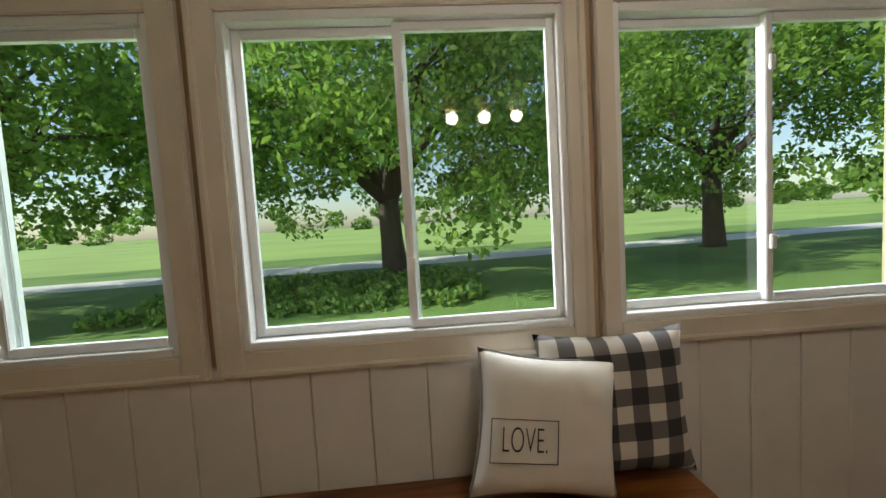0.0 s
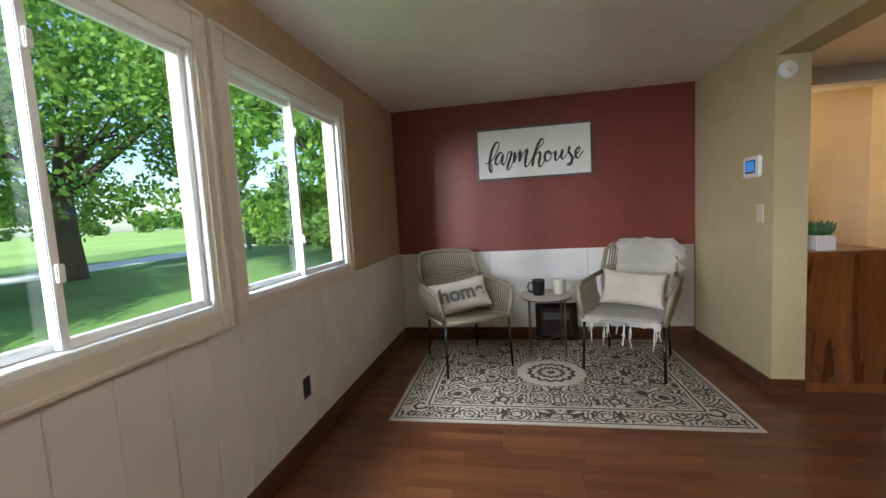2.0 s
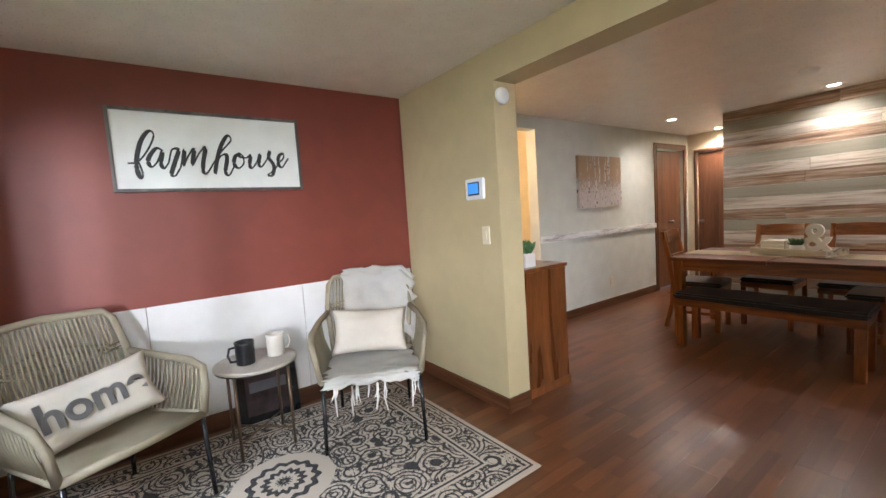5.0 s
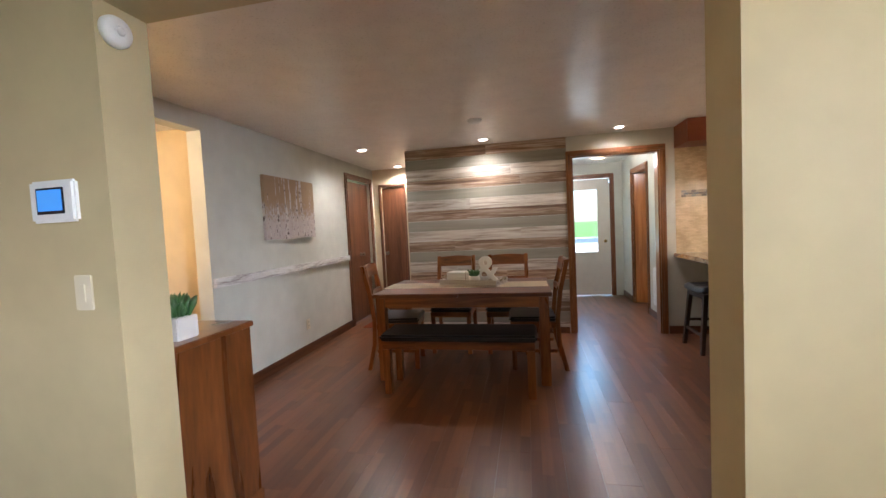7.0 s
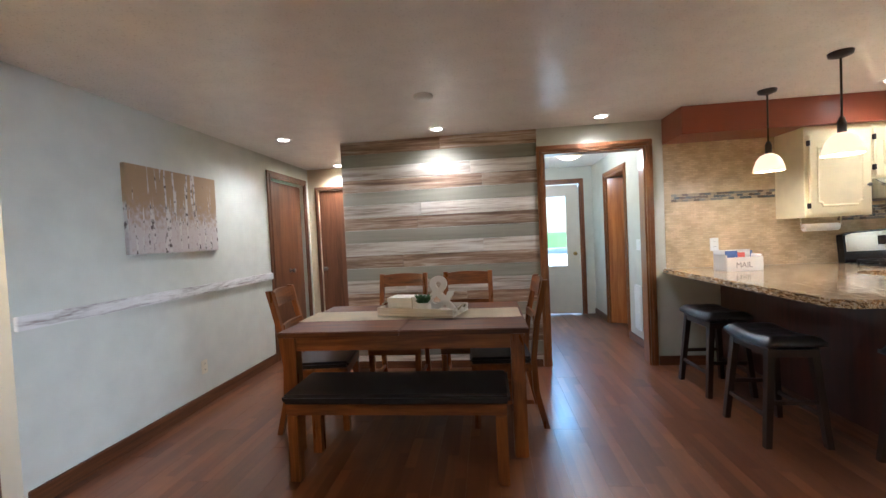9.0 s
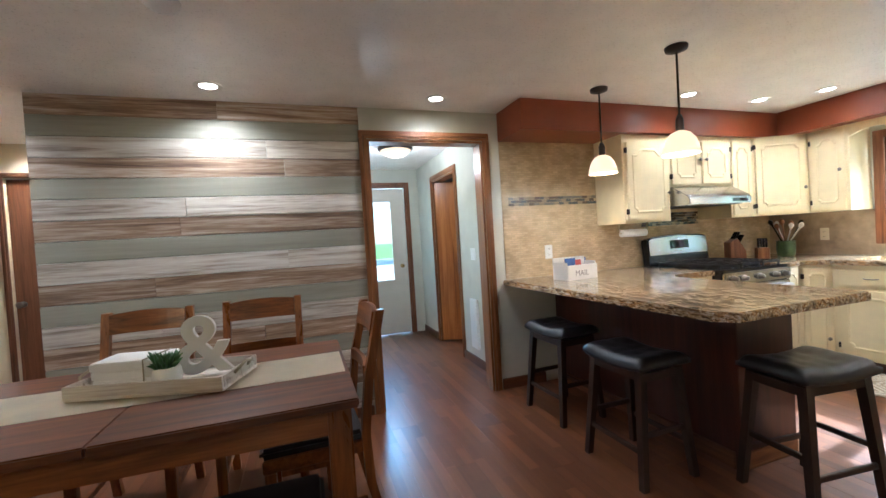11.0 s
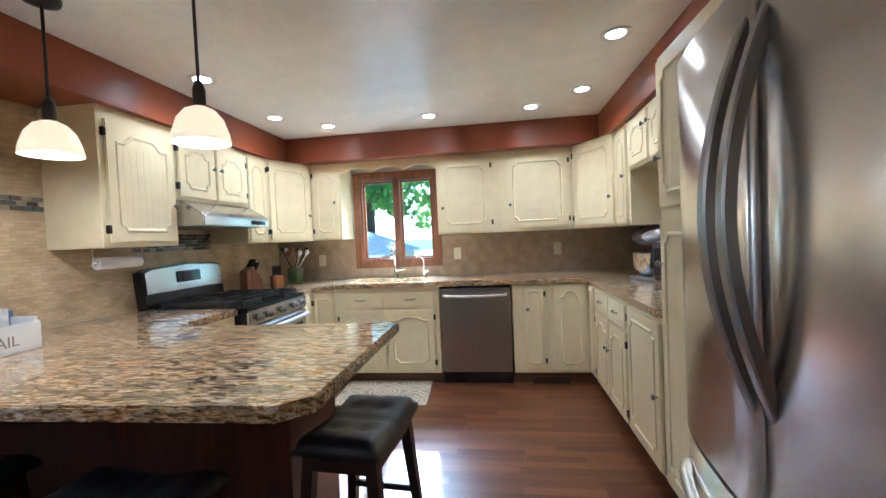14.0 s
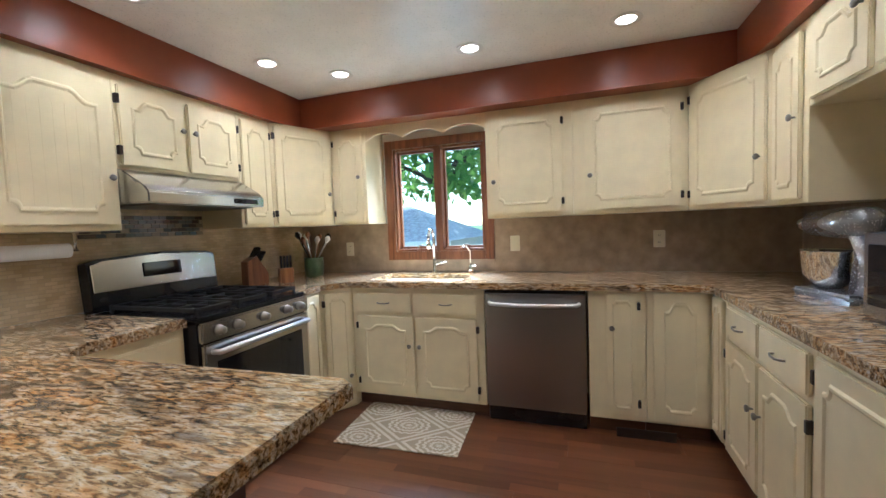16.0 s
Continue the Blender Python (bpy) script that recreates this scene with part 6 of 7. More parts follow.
words("lettering", "LOVE.", 0.083, INK, pl, pose(-0.095, -0.0815, 0.172, 90) @ Matrix.Diagonal((0.62, 1.15, 1, 1)), 0.0006, 0, -0.0014)
for lim in ((-0.192, 0.002, -0.082, -0.0795, 0.2265, 0.2285), (-0.192, 0.002, -0.082, -0.0795, 0.115, 0.117), (-0.192, -0.190, -0.082, -0.0795, 0.115, 0.2285), (0.0, 0.002, -0.082, -0.0795, 0.115, 0.2285)):
    box("lettering_border", lim, INK, pl, 0)
cushion("checked_cushion", pose(1.035, 1.59, BZ + 0.004, -8, 0, 0), 0.50, 0.47, 0.12, check_mat(), "black and white buffalo check cushion on the bench", None, 5)
hm = cushion("lettered_cushion", pose(4.19, 0.98, 0.435, -24, -7, -66), 0.54, 0.29, 0.13, LINEN, "pale linen cushion with grey lettering on a chair", None, 8)
txt = words("lettering", "home", 0.175, GREYINK, hm, Matrix(), 0.0006, 0, 0.005)
txt.data.transform(pose(0.0, 0, 0.15, 90))
for v in txt.data.vertices:
    bu, bv = v.co.x / 0.26, v.co.z / 0.145 - 1
    v.co.y = -0.006 - 0.0715 * max(0.0, (1 - bu ** 4) * (1 - bv ** 4)) ** 0.55
cushion("linen_cushion", pose(4.20, -0.365, 0.455, -24, 4, -112), 0.50, 0.30, 0.13, LINEN, "plain pale linen cushion on the draped chair", None, 11)

THROW = plain("cream_knit_throw", (0.84, 0.82, 0.77), 0.95, vary=0.08, bump=1.0, bscale=110)
thr = empty("knit_throw", "cream knitted throw with fringe draped over the chair", "blanket", m=pose(4.155, -0.348, 0.0105, 0, 0, -116))


def draped(path, u0, u1, seed, name, side=0.0):
    bm = bmesh.new()
    rows = []
    pts = [Vector(p) for p in path]
    for j in range(len(pts) * 5 - 4):
        a, f = divmod(j, 5)
        p = pts[a].lerp(pts[min(a + 1, len(pts) - 1)], f / 5)
        row = []
        for i in range(19):
            u = u0 + (u1 - u0) * i / 18
            w = 0.026 * noise.noise(Vector((u * 8, j * 0.3, seed))) + 0.010 * noise.noise(Vector((u * 24, j * 0.9, seed)))
            edge = max(0.0, abs(i - 9) / 9 - 0.75) * 4
            ends = max(0.0, j / (len(pts) * 5 - 5) - 0.8) * 5
            ragged = 0.05 * ends * noise.noise(Vector((u * 14, seed, 3))) - side * max(0.0, u - 0.24)
            row.append(bm.verts.new((u + (0.02 + 0.035 * edge) * noise.noise(Vector((j * 0.55, seed, i * 0.1))), p.y + w - 0.006, p.z + abs(w) + ragged)))
        rows.append(row)
    for a, b in zip(rows, rows[1:]):
        for i in range(18):
            bm.faces.new((a[i], a[i + 1], b[i + 1], b[i]))
    bmesh.ops.solidify(bm, geom=list(bm.faces), thickness=0.009)
    return part(name, bm, THROW, thr, "", True)


draped([(0, 0.47, 0.60), (0, 0.46, 0.80), (0, 0.44, 0.955), (0, 0.39, 0.965), (0, 0.345, 0.90), (0, 0.30, 0.76), (0, 0.24, 0.60), (0, 0.21, 0.50)], -0.17, 0.325, 4, "back_drape", 1.1)
draped([(0, 0.19, 0.43), (0, 0.02, 0.425), (0, -0.20, 0.438), (0, -0.305, 0.446), (0, -0.335, 0.43), (0, -0.34, 0.39)], -0.26, 0.27, 7, "seat_drape")
for k in range(18):
    x = (-0.20, -0.09, 0.01, 0.06, 0.24)[k % 5] + random.uniform(-0.028, 0.028)
    ln = random.uniform(0.05, 0.17)
    tube("tassel", [(x, -0.342, 0.40), (x + random.uniform(-0.01, 0.01), -0.350, 0.40 - ln * 0.5), (x + random.uniform(-0.02, 0.02), -0.345, 0.40 - ln)], [0.005, 0.006, 0.003], THROW, thr, 5)

# ---------------------------------------------------------------- the dining room
ch = empty("storage_chest", "knotty brown wooden cabinet against the dividing wall", "cabinet")
CX0, CX1, CY0, CY1 = 3.69, 4.55, -1.755, -1.285
box("body", (CX0 + 0.012, CX1 - 0.012, CY0 + 0.012, CY1, 0.0, 0.888), CHESTZ, ch, 0.004)
box("top_board", (CX0, CX1, CY0, CY1, 0.889, 0.915), CHESTZ, ch, 0.004)
box("base_rail", (CX0 + 0.004, CX1 - 0.004, CY0 + 0.003, CY1 - 0.002, 0.0, 0.06), CHESTZ, ch, 0.003)
for k in range(2):
    x = CX0 + 0.03 + k * 0.405
    d = box("cabinet_door", (x, x + 0.395, CY0 - 0.008, CY0 + 0.011, 0.08, 0.87), CHESTZ, ch, 0.004)
    lathe("knob", [(0.006, 0), (0.014, 0.014), (0.012, 0.024)], BRONZE, d, 12, pose(x + (0.36 if k == 0 else 0.035), CY0 - 0.008, 0.5, 90))

LEAFM = plain("succulent_leaf", (0.05, 0.13, 0.04), 0.45, vary=0.35, scale=30)
def potted(m, pot, seed, box_pot, label, n=46, spread=0.055, tall=0.10, broad=0.008):
    p = empty("potted_plant", label, "plant", m=m)
    rnd = random.Random(seed)
    if box_pot:
        box("planter", (-0.075, 0.075, -0.055, 0.055, 0, 0.095), pot, p, 0.004)
        h0 = 0.095
    else:
        lathe("pot", [(0.03, 0), (0.045, 0.01), (0.052, 0.04), (0.046, 0.072), (0.040, 0.074), (0.006, 0.068)], pot, p, 24)
        h0 = 0.068
    bm = bmesh.new()
    for k in range(n):
        a, r = rnd.uniform(0, 2 * math.pi), rnd.uniform(0, spread)
        base = Vector((r * math.cos(a) * (1.25 if box_pot else 0.7), r * math.sin(a) * 0.7, h0 - 0.004))
        tip = base + Vector((math.cos(a) * rnd.uniform(0.01, 0.05), math.sin(a) * rnd.uniform(0.01, 0.05), rnd.uniform(0.4, 1.0) * tall))
        mid = base.lerp(tip, 0.5) + Vector((0, 0, 0.01))
        tube_bm([base, mid, tip], [0.004, broad, 0.001], 5, False, bm)
    part("leaves", bm, LEAFM, p, "", True)
    return p


WHITEPOT = plain("white_ceramic", (0.74, 0.73, 0.70), 0.35, vary=0.04)
potted(pose(3.82, -1.42, 0.9155), WHITEPOT, 5, True, "bushy green plant in a white box planter", 70, 0.06, 0.10, 0.017)

TZ = 0.775
dt = empty("dining_table", "brown wooden dining table with square legs", "table")
TX0, TX1, TY0, TY1 = 2.165, 3.69, -4.24, -3.30
for x0, x1 in ((TX0, 2.924), (2.9252, TX1)):
    box("tabletop", (x0, x1, TY0, TY1, TZ - 0.032, TZ), TABLETOP, dt, 0.005)
for lim in ((TX0 + 0.10, TX1 - 0.10, TY1 - 0.062, TY1 - 0.038, TZ - 0.125, TZ - 0.0325), (TX0 + 0.10, TX1 - 0.10, TY0 + 0.038, TY0 + 0.062, TZ - 0.125, TZ - 0.0325), (TX0 + 0.038, TX0 + 0.062, TY0 + 0.10, TY1 - 0.10, TZ - 0.125, TZ - 0.0325), (TX1 - 0.062, TX1 - 0.038, TY0 + 0.10, TY1 - 0.10, TZ - 0.125, TZ - 0.0325)):
    box("apron", lim, TABLEX, dt, 0.003)
for x in (TX0 + 0.025, TX1 - 0.105):
    for y in (TY0 + 0.025, TY1 - 0.105):
        box("leg", (x, x + 0.08, y, y + 0.08, 0.0, TZ - 0.0325), TABLEZ, dt, 0.006)

bn = empty("dining_bench", "wooden dining bench with a black leather seat", "bench")
BX0, BX1, BY0, BY1 = 2.295, 3.54, -3.43, -3.03
bm = bmesh.new()
add_box(bm, BX0, BX1, BY0, BY1, 0.44, 0.492)
soften(bm, 0.016, 3)
part("seat_pad", bm, LEATHER, bn)
box("frame", (BX0 + 0.02, BX1 - 0.02, BY0 + 0.02, BY1 - 0.02, 0.375, 0.4395), TABLEX, bn, 0.004)
for x in (BX0 + 0.02, BX1 - 0.08):
    for y in (BY0 + 0.02, BY1 - 0.08):
        box("leg", (x, x + 0.06, y, y + 0.06, 0.0, 0.3745), TABLEZ, bn, 0.005)


def dining_chair():
    """Faces -y; the back stands at +y."""
    c = empty("dining_chair", "brown wooden dining chair with a black leather seat", "chair", "chairs round the dining table")
    bm = bmesh.new()
    add_box(bm, -0.22, 0.22, -0.22, 0.20, 0.445, 0.49)
    soften(bm, 0.016, 3)
    part("seat", bm, LEATHER, c)
    box("seat_frame", (-0.215, 0.215, -0.21, 0.195, 0.39, 0.4445), TABLEX, c, 0.004)
    for sx in (-1, 1):
        box("front_leg", (sx * 0.19 - 0.022, sx * 0.19 + 0.022, -0.205, -0.161, 0.0, 0.3895), TABLEZ, c, 0.004)
        bm = bmesh.new()
        prev = None
        for y, z in ((0.275, 0.0), (0.215, 0.25), (0.205, 0.47), (0.235, 0.72), (0.300, 1.0)):
            ring = [bm.verts.new((sx * 0.20 + dx, y + dy, z)) for dx, dy in ((-0.02, -0.016), (0.02, -0.016), (0.02, 0.022), (-0.02, 0.022))]
            if prev:
                for i in range(4):
                    bm.faces.new((prev[i], prev[(i + 1) % 4], ring[(i + 1) % 4], ring[i]))
            else:
                bm.faces.new(ring)
            prev = ring
        bm.faces.new(prev)
        part("back_post", bm, TABLEZ, c)
        box("side_stretcher", (sx * 0.19 - 0.011, sx * 0.19 + 0.011, -0.16, 0.20, 0.16, 0.19), TABLEX, c, 0.003)
    for z0, z1, y, nm in ((0.885, 0.99, 0.283, "top_rail"), (0.70, 0.755, 0.226, "back_rail")):
        bm = bmesh.new()
        prev = None
        for k in range(9):
            x = -0.1795 + 0.359 * k / 8
            bow = 0.022 * (1 - (x / 0.18) ** 2)
            lift = 0.012 * (1 - (x / 0.18) ** 2) if nm == "top_rail" else 0
            ring = [bm.verts.new(v) for v in ((x, y + bow - 0.010 - (0.02 if nm == "top_rail" else 0), z0), (x, y + bow + 0.010 - (0.02 if nm == "top_rail" else 0), z0), (x, y + bow + 0.010, z1 + lift), (x, y + bow - 0.010, z1 + lift))]
            if prev:
                for i in range(4):
                    bm.faces.new((prev[i], prev[(i + 1) % 4], ring[(i + 1) % 4], ring[i]))
            else:
                bm.faces.new(ring)
            prev = ring
        bm.faces.new(prev)
        part(nm, bm, TABLEX, c)
    return c


dch = dining_chair()
dch.matrix_world = pose(3.16, -4.32, 0, 0, 0, 180)
for m in (pose(2.57, -4.33, 0, 0, 0, 180), pose(3.615, -3.83, 0, 0, 0, -83), pose(2.32, -3.90, 0, 0, 0, 92)):
    copy_thing(dch, m)

RUNNER = plain("cream_runner_cloth", (0.78, 0.68, 0.50), 0.95, vary=0.08, bump=0.8, bscale=200)
bm = bmesh.new()
rows = []
for i in range(61):
    x = 2.18 + (3.70 - 2.18) * i / 60
    row = []
    for j in range(9):
        y = -3.955 + 0.345 * j / 8
        z = TZ + 0.0015 + 0.0015 * (1 + noise.noise(Vector((x * 9, y * 9, 3))))
        row.append(bm.verts.new((x, y + 0.008 * noise.noise(Vector((x * 3, j, 1))), z)))
    rows.append(row)
for a, b in zip(rows, rows[1:]):
    for j in range(8):
        bm.faces.new((a[j], a[j + 1], b[j + 1], b[j]))
bmesh.ops.solidify(bm, geom=list(bm.faces), thickness=-0.003)
tagged(finish("table_runner", bm, RUNNER, None, "", True), "cream woven table runner along the dining table", "table runner")

TM = pose(2.86, -3.82, TZ + 0.0065, 0, 0, -17)
tr = empty("wooden_tray", "whitewashed wooden tray with rope handles", "tray", m=TM)
box("tray_floor", (-0.29, 0.29, -0.15, 0.15, 0.0, 0.012), PLANKWHITE, tr, 0.002)
for lim in ((-0.29, 0.29, -0.15, -0.137, 0.0122, 0.055), (-0.29, 0.29, 0.137, 0.15, 0.0122, 0.055), (-0.29, -0.277, -0.1365, 0.1365, 0.0122, 0.055), (0.277, 0.29, -0.1365, 0.1365, 0.0122, 0.055)):
    box("side", lim, PLANKWHITE, tr, 0.002)
for sx in (-1, 1):
    tube("rope_handle", [(sx * 0.292, -0.06, 0.04), (sx * 0.31, -0.045, 0.06), (sx * 0.312, 0, 0.072), (sx * 0.31, 0.045, 0.06), (sx * 0.292, 0.06, 0.04)], 0.006, ROPE, tr, 8)
PAPER = plain("white_book_cover", (0.72, 0.70, 0.66), 0.7, vary=0.06)
for k in range(3):
    bk_ = box("book", (-0.125, 0.125, -0.085, 0.085, 0.0, 0.033), PAPER, None, 0.004)
    bk_.matrix_world = TM @ pose(0.125 + 0.004 * k, -0.02, 0.013 + 0.034 * k, 0, 0, 3 * k - 2)
    tagged(bk_, "white covered book in a stack on the tray", "book", "books on the tray")
tw = tube("twine", [(0, -0.088, 0.014), (0, -0.088, 0.117), (0, 0.088, 0.117), (0, 0.088, 0.014)], 0.003, ROPE, None, 6)
tw.matrix_world = TM @ pose(0.05, -0.02, 0.0)
tagged(tw, "jute twine tied round the stack of books", "twine")
amp = empty("ampersand_ornament", "white wooden ampersand standing on the tray", "ornament", m=TM @ pose(-0.125, -0.035, 0.013, 0, 0, 192))
words("letter", "&", 0.335, WHITE, amp, pose(0, 0, 0.118, 90), 0.012, 0, 0.006)
potted(TM @ pose(-0.045, 0.075, 0.013), WHITEPOT, 9, False, "small green plant in a white round pot", 60, 0.045, 0.075)

mat_r = box("hall_rug", (4.15, 4.62, -6.0, -5.2, 0.0008, 0.008), plain("rust_rug", (0.30, 0.10, 0.05), 0.95, vary=0.3, scale=20, bump=0.6), None, 0.002)
tagged(mat_r, "small rust coloured rug in the hall", "rug")

# ---------------------------------------------------------------- stools and kitchen things
def stool(m):
    """A saddle stool, long along x."""
    s = empty("bar_stool", "black leather saddle stool with espresso legs", "stool", "stools at the peninsula", m)
    bm = bmesh.new()
    nx, ny = 20, 14
    top, bot = {}, {}
    for i in range(nx + 1):
        for j in range(ny + 1):
            u, v = i / nx * 2 - 1, j / ny * 2 - 1
            x, y = 0.222 * u, 0.158 * v
            edge = max(0.0, 1 - u ** 8) ** 0.5 * max(0.0, 1 - v ** 8) ** 0.5
            tuft = 0.0
            for tx in (-0.09, 0.09):
                for ty in (-0.055, 0.055):
                    tuft += 0.010 * math.exp(-((x - tx) ** 2 + (y - ty) ** 2) / 0.0006)
            tuft += 0.004 * math.exp(-(x / 0.012) ** 2) * edge + 0.004 * math.exp(-(y / 0.012) ** 2) * edge
            top[i, j] = bm.verts.new((x, y, 0.585 + 0.050 * edge + 0.028 * u * u - tuft))
            bot[i, j] = bm.verts.new((x, y, 0.570 + 0.022 * u * u))
    for i in range(nx):
        for j in range(ny):
            bm.faces.new((top[i, j], top[i + 1, j], top[i + 1, j + 1], top[i, j + 1]))
            bm.faces.new((bot[i, j], bot[i, j + 1], bot[i + 1, j + 1], bot[i + 1, j]))
    for i in range(nx):
        for j in (0, ny):
            bm.faces.new((top[i, j], bot[i, j], bot[i + 1, j], top[i + 1, j]))
    for j in range(ny):
        for i in (0, nx):
            bm.faces.new((top[i, j], bot[i, j], bot[i, j + 1], top[i, j + 1]))
    part("seat", bm, LEATHER, s, "tufted black leather", True)
    box("seat_frame", (-0.19, 0.19, -0.135, 0.135, 0.525, 0.569), ESPRESSO, s, 0.004)
    for sx in (-1, 1):
        for sy in (-1, 1):
            bm = bmesh.new()
            lo, hi = Vector((sx * 0.205, sy * 0.165, 0)), Vector((sx * 0.165, sy * 0.115, 0.575))
            rg = []
            for p, r in ((lo, 0.017), (hi, 0.021)):
                rg.append([bm.verts.new(p + Vector((dx * r, dy * r, 0))) for dx, dy in ((-1, -1), (1, -1), (1, 1), (-1, 1))])
            for i in range(4):
                bm.faces.new((rg[0][i], rg[0][(i + 1) % 4], rg[1][(i + 1) % 4], rg[1][i]))
            bm.faces.new(rg[0]), bm.faces.new(rg[1])
            part("leg", bm, ESPRESSO, s)
    for sy in (-1, 1):
        box("stretcher", (-0.178, 0.178, sy * 0.150 - 0.009, sy * 0.150 + 0.009, 0.165, 0.192), ESPRESSO, s, 0.003)
    for sx in (-1, 1):
        box("stretcher", (sx * 0.186 - 0.009, sx * 0.186 + 0.009, -0.132, 0.132, 0.245, 0.272), ESPRESSO, s, 0.003)
    return s


s0 = stool(pose(0.135, -3.155, 0, 0, 0, -6))
copy_thing(s0, pose(0.645, -3.675, 0, 0, 0, 90))
copy_thing(s0, pose(0.60, -4.41, 0, 0, 0, 92))

ml = empty("mail_holder", "white wooden mail holder filled with letters", "mail holder", m=pose(0.29, -4.62, 0.9205, 0, 0, 186))
box("back_board", (-0.15, 0.15, 0.075, 0.087, 0.0, 0.17), WHITE, ml, 0.003)
box("front_board", (-0.15, 0.15, -0.087, -0.075, 0.0, 0.115), WHITE, ml, 0.003)
box("holder_floor", (-0.15, 0.15, -0.0745, 0.0745, 0.0, 0.012), WHITE, ml, 0.002)
for sx in (-1, 1):
    box("end_board", (sx * 0.144 - 0.006, sx * 0.144 + 0.006, -0.0745, 0.0745, 0.0125, 0.135), WHITE, ml, 0.003)
words("lettering", "MAIL", 0.062, GREYINK, ml, pose(-0.01, -0.0875, 0.05, 90), 0.0006)
for k, (c_, x, z) in enumerate((((0.05, 0.10, 0.30), -0.08, 0.165), ((0.50, 0.10, 0.08), 0.0, 0.15), ((0.62, 0.62, 0.60), 0.06, 0.175), ((0.10, 0.16, 0.34), 0.10, 0.16))):
    e = box("letter", (x - 0.05, x + 0.05, -0.05 + 0.03 * k, -0.044 + 0.03 * k, 0.014, z), plain("letter_paper", c_, 0.7, vary=0.25, scale=18), None, 0)
    e.matrix_world = ml.matrix_world @ pose(0, 0, 0, -4 + 2 * k, 0, 0)
    tagged(e, "envelope standing in the mail holder", "letter", "letters in the holder")

kb = empty("knife_block", "wooden knife block with black handled knives", "knife block", m=pose(-1.66, -4.78, 0.9205, 0, 0, 160))
bm = extrude_outline([(0.0, 0.0), (0.15, 0.0), (0.15, 0.08), (0.07, 0.21), (0.0, 0.17)], 0.10)
part("block", bm, OAKD, kb)
for i in range(3):
    for j in range(2):
        bm = bmesh.new()
        add_box(bm, -0.011, 0.011, -0.008, 0.008, 0.0, 0.10)
        soften(bm, 0.004)
        bm.transform(pose(0.055 + 0.035 * j - 0.0, 0.025 + 0.028 * i, 0.185 - 0.03 * j, 0, 32, 0))
        part("knife_handle", bm, BLACK, kb)
sb = empty("knife_block", "small pale wooden block of steak knives", "knife block", m=pose(-1.80, -4.62, 0.9205, 0, 0, 150))
box("block", (0, 0.10, 0, 0.06, 0, 0.11), OAK, sb, 0.004)
for i in range(4):
    box("knife_handle", (0.012 + 0.023 * i, 0.026 + 0.023 * i, 0.02, 0.04, 0.1105, 0.20), BLACK, sb, 0.003)
cr = empty("utensil_crock", "green ceramic crock full of kitchen utensils", "utensil crock", m=pose(-2.20, -4.62, 0.9205))
lathe("crock", [(0.062, 0), (0.070, 0.01), (0.078, 0.08), (0.075, 0.145), (0.079, 0.155), (0.073, 0.157), (0.066, 0.14), (0.01, 0.136)], plain("green_glaze", (0.045, 0.075, 0.028), 0.3, vary=0.4, scale=20), cr, 28)
UW = [OAK, BLACK, WHITE, SILVER]
for k in range(9):
    a = k * 2.4
    ux, uy = 0.045 * math.cos(a), 0.045 * math.sin(a)
    top_ = Vector((ux * 2.4, uy * 2.4, 0.27 + 0.02 * (k % 3)))
    tube("utensil", [(ux * 0.6, uy * 0.6, 0.137), top_, top_ + Vector((ux * 0.4, uy * 0.4, 0.035)), top_ + Vector((ux * 0.5, uy * 0.5, 0.06))], [0.006, 0.007, 0.024, 0.010], UW[k % 4], cr, 8)

pt = empty("paper_towel_holder", "paper towel roll on a chrome rail under the cabinet", "paper towel", m=pose(-0.30, -4.80, UB - 0.0005))
lathe("roll", [(0.03, 0.0), (0.033, 0.002), (0.033, 0.268), (0.03, 0.27)], plain("paper_towel", (0.80, 0.79, 0.77), 0.95, vary=0.03, bump=0.4), pt, 28, pose(-0.05, 0, -0.085, 0, -90, 0))
for x in (-0.03, -0.345):
    tube("bracket", [(x, 0, 0.0), (x, 0.0, -0.06), (x, 0, -0.085)], 0.006, CHROME, pt, 8)
tube("rail", [(-0.02, 0, -0.085), (-0.355, 0, -0.085)], 0.006, CHROME, pt, 8)

mo = empty("microwave", "stainless microwave oven on the worktop", "microwave", m=pose(-1.17, -1.615, 0.9205))
box("shell", (0, 0.50, 0.02, 0.38, 0.012, 0.30), DARKSTEEL, mo, 0.004)
box("door", (0.002, 0.37, -0.004, 0.0195, 0.014, 0.298), SILVERH, mo, 0.004)
box("door_glass", (0.03, 0.345, -0.007, -0.0043, 0.055, 0.26), BLACKGLASS, mo, 0.002)
box("control_panel", (0.374, 0.498, -0.004, 0.0195, 0.014, 0.298), BLACK, mo, 0.003)
for x in (0.04, 0.46):
    for y in (0.06, 0.36):
        box("foot", (x - 0.012, x + 0.012, y - 0.012, y + 0.012, 0, 0.0118), BLACK, mo, 0)
mi = empty("stand_mixer", "silver stand mixer with a glass bowl", "mixer", m=pose(-1.57, -1.48, 0.9205, 0, 0, 14))
MIXC = plain("silver_mixer_enamel", (0.33, 0.33, 0.34), 0.25, 0.7, vary=0.05)
bm = bmesh.new()
add_box(bm, -0.16, 0.15, -0.10, 0.10, 0, 0.035)
soften(bm, 0.015, 3)
part("base", bm, MIXC, mi)
tube("column", [(0.11, 0, 0.03), (0.115, 0, 0.16), (0.10, 0, 0.27)], [0.055, 0.045, 0.05], MIXC, mi, 16)
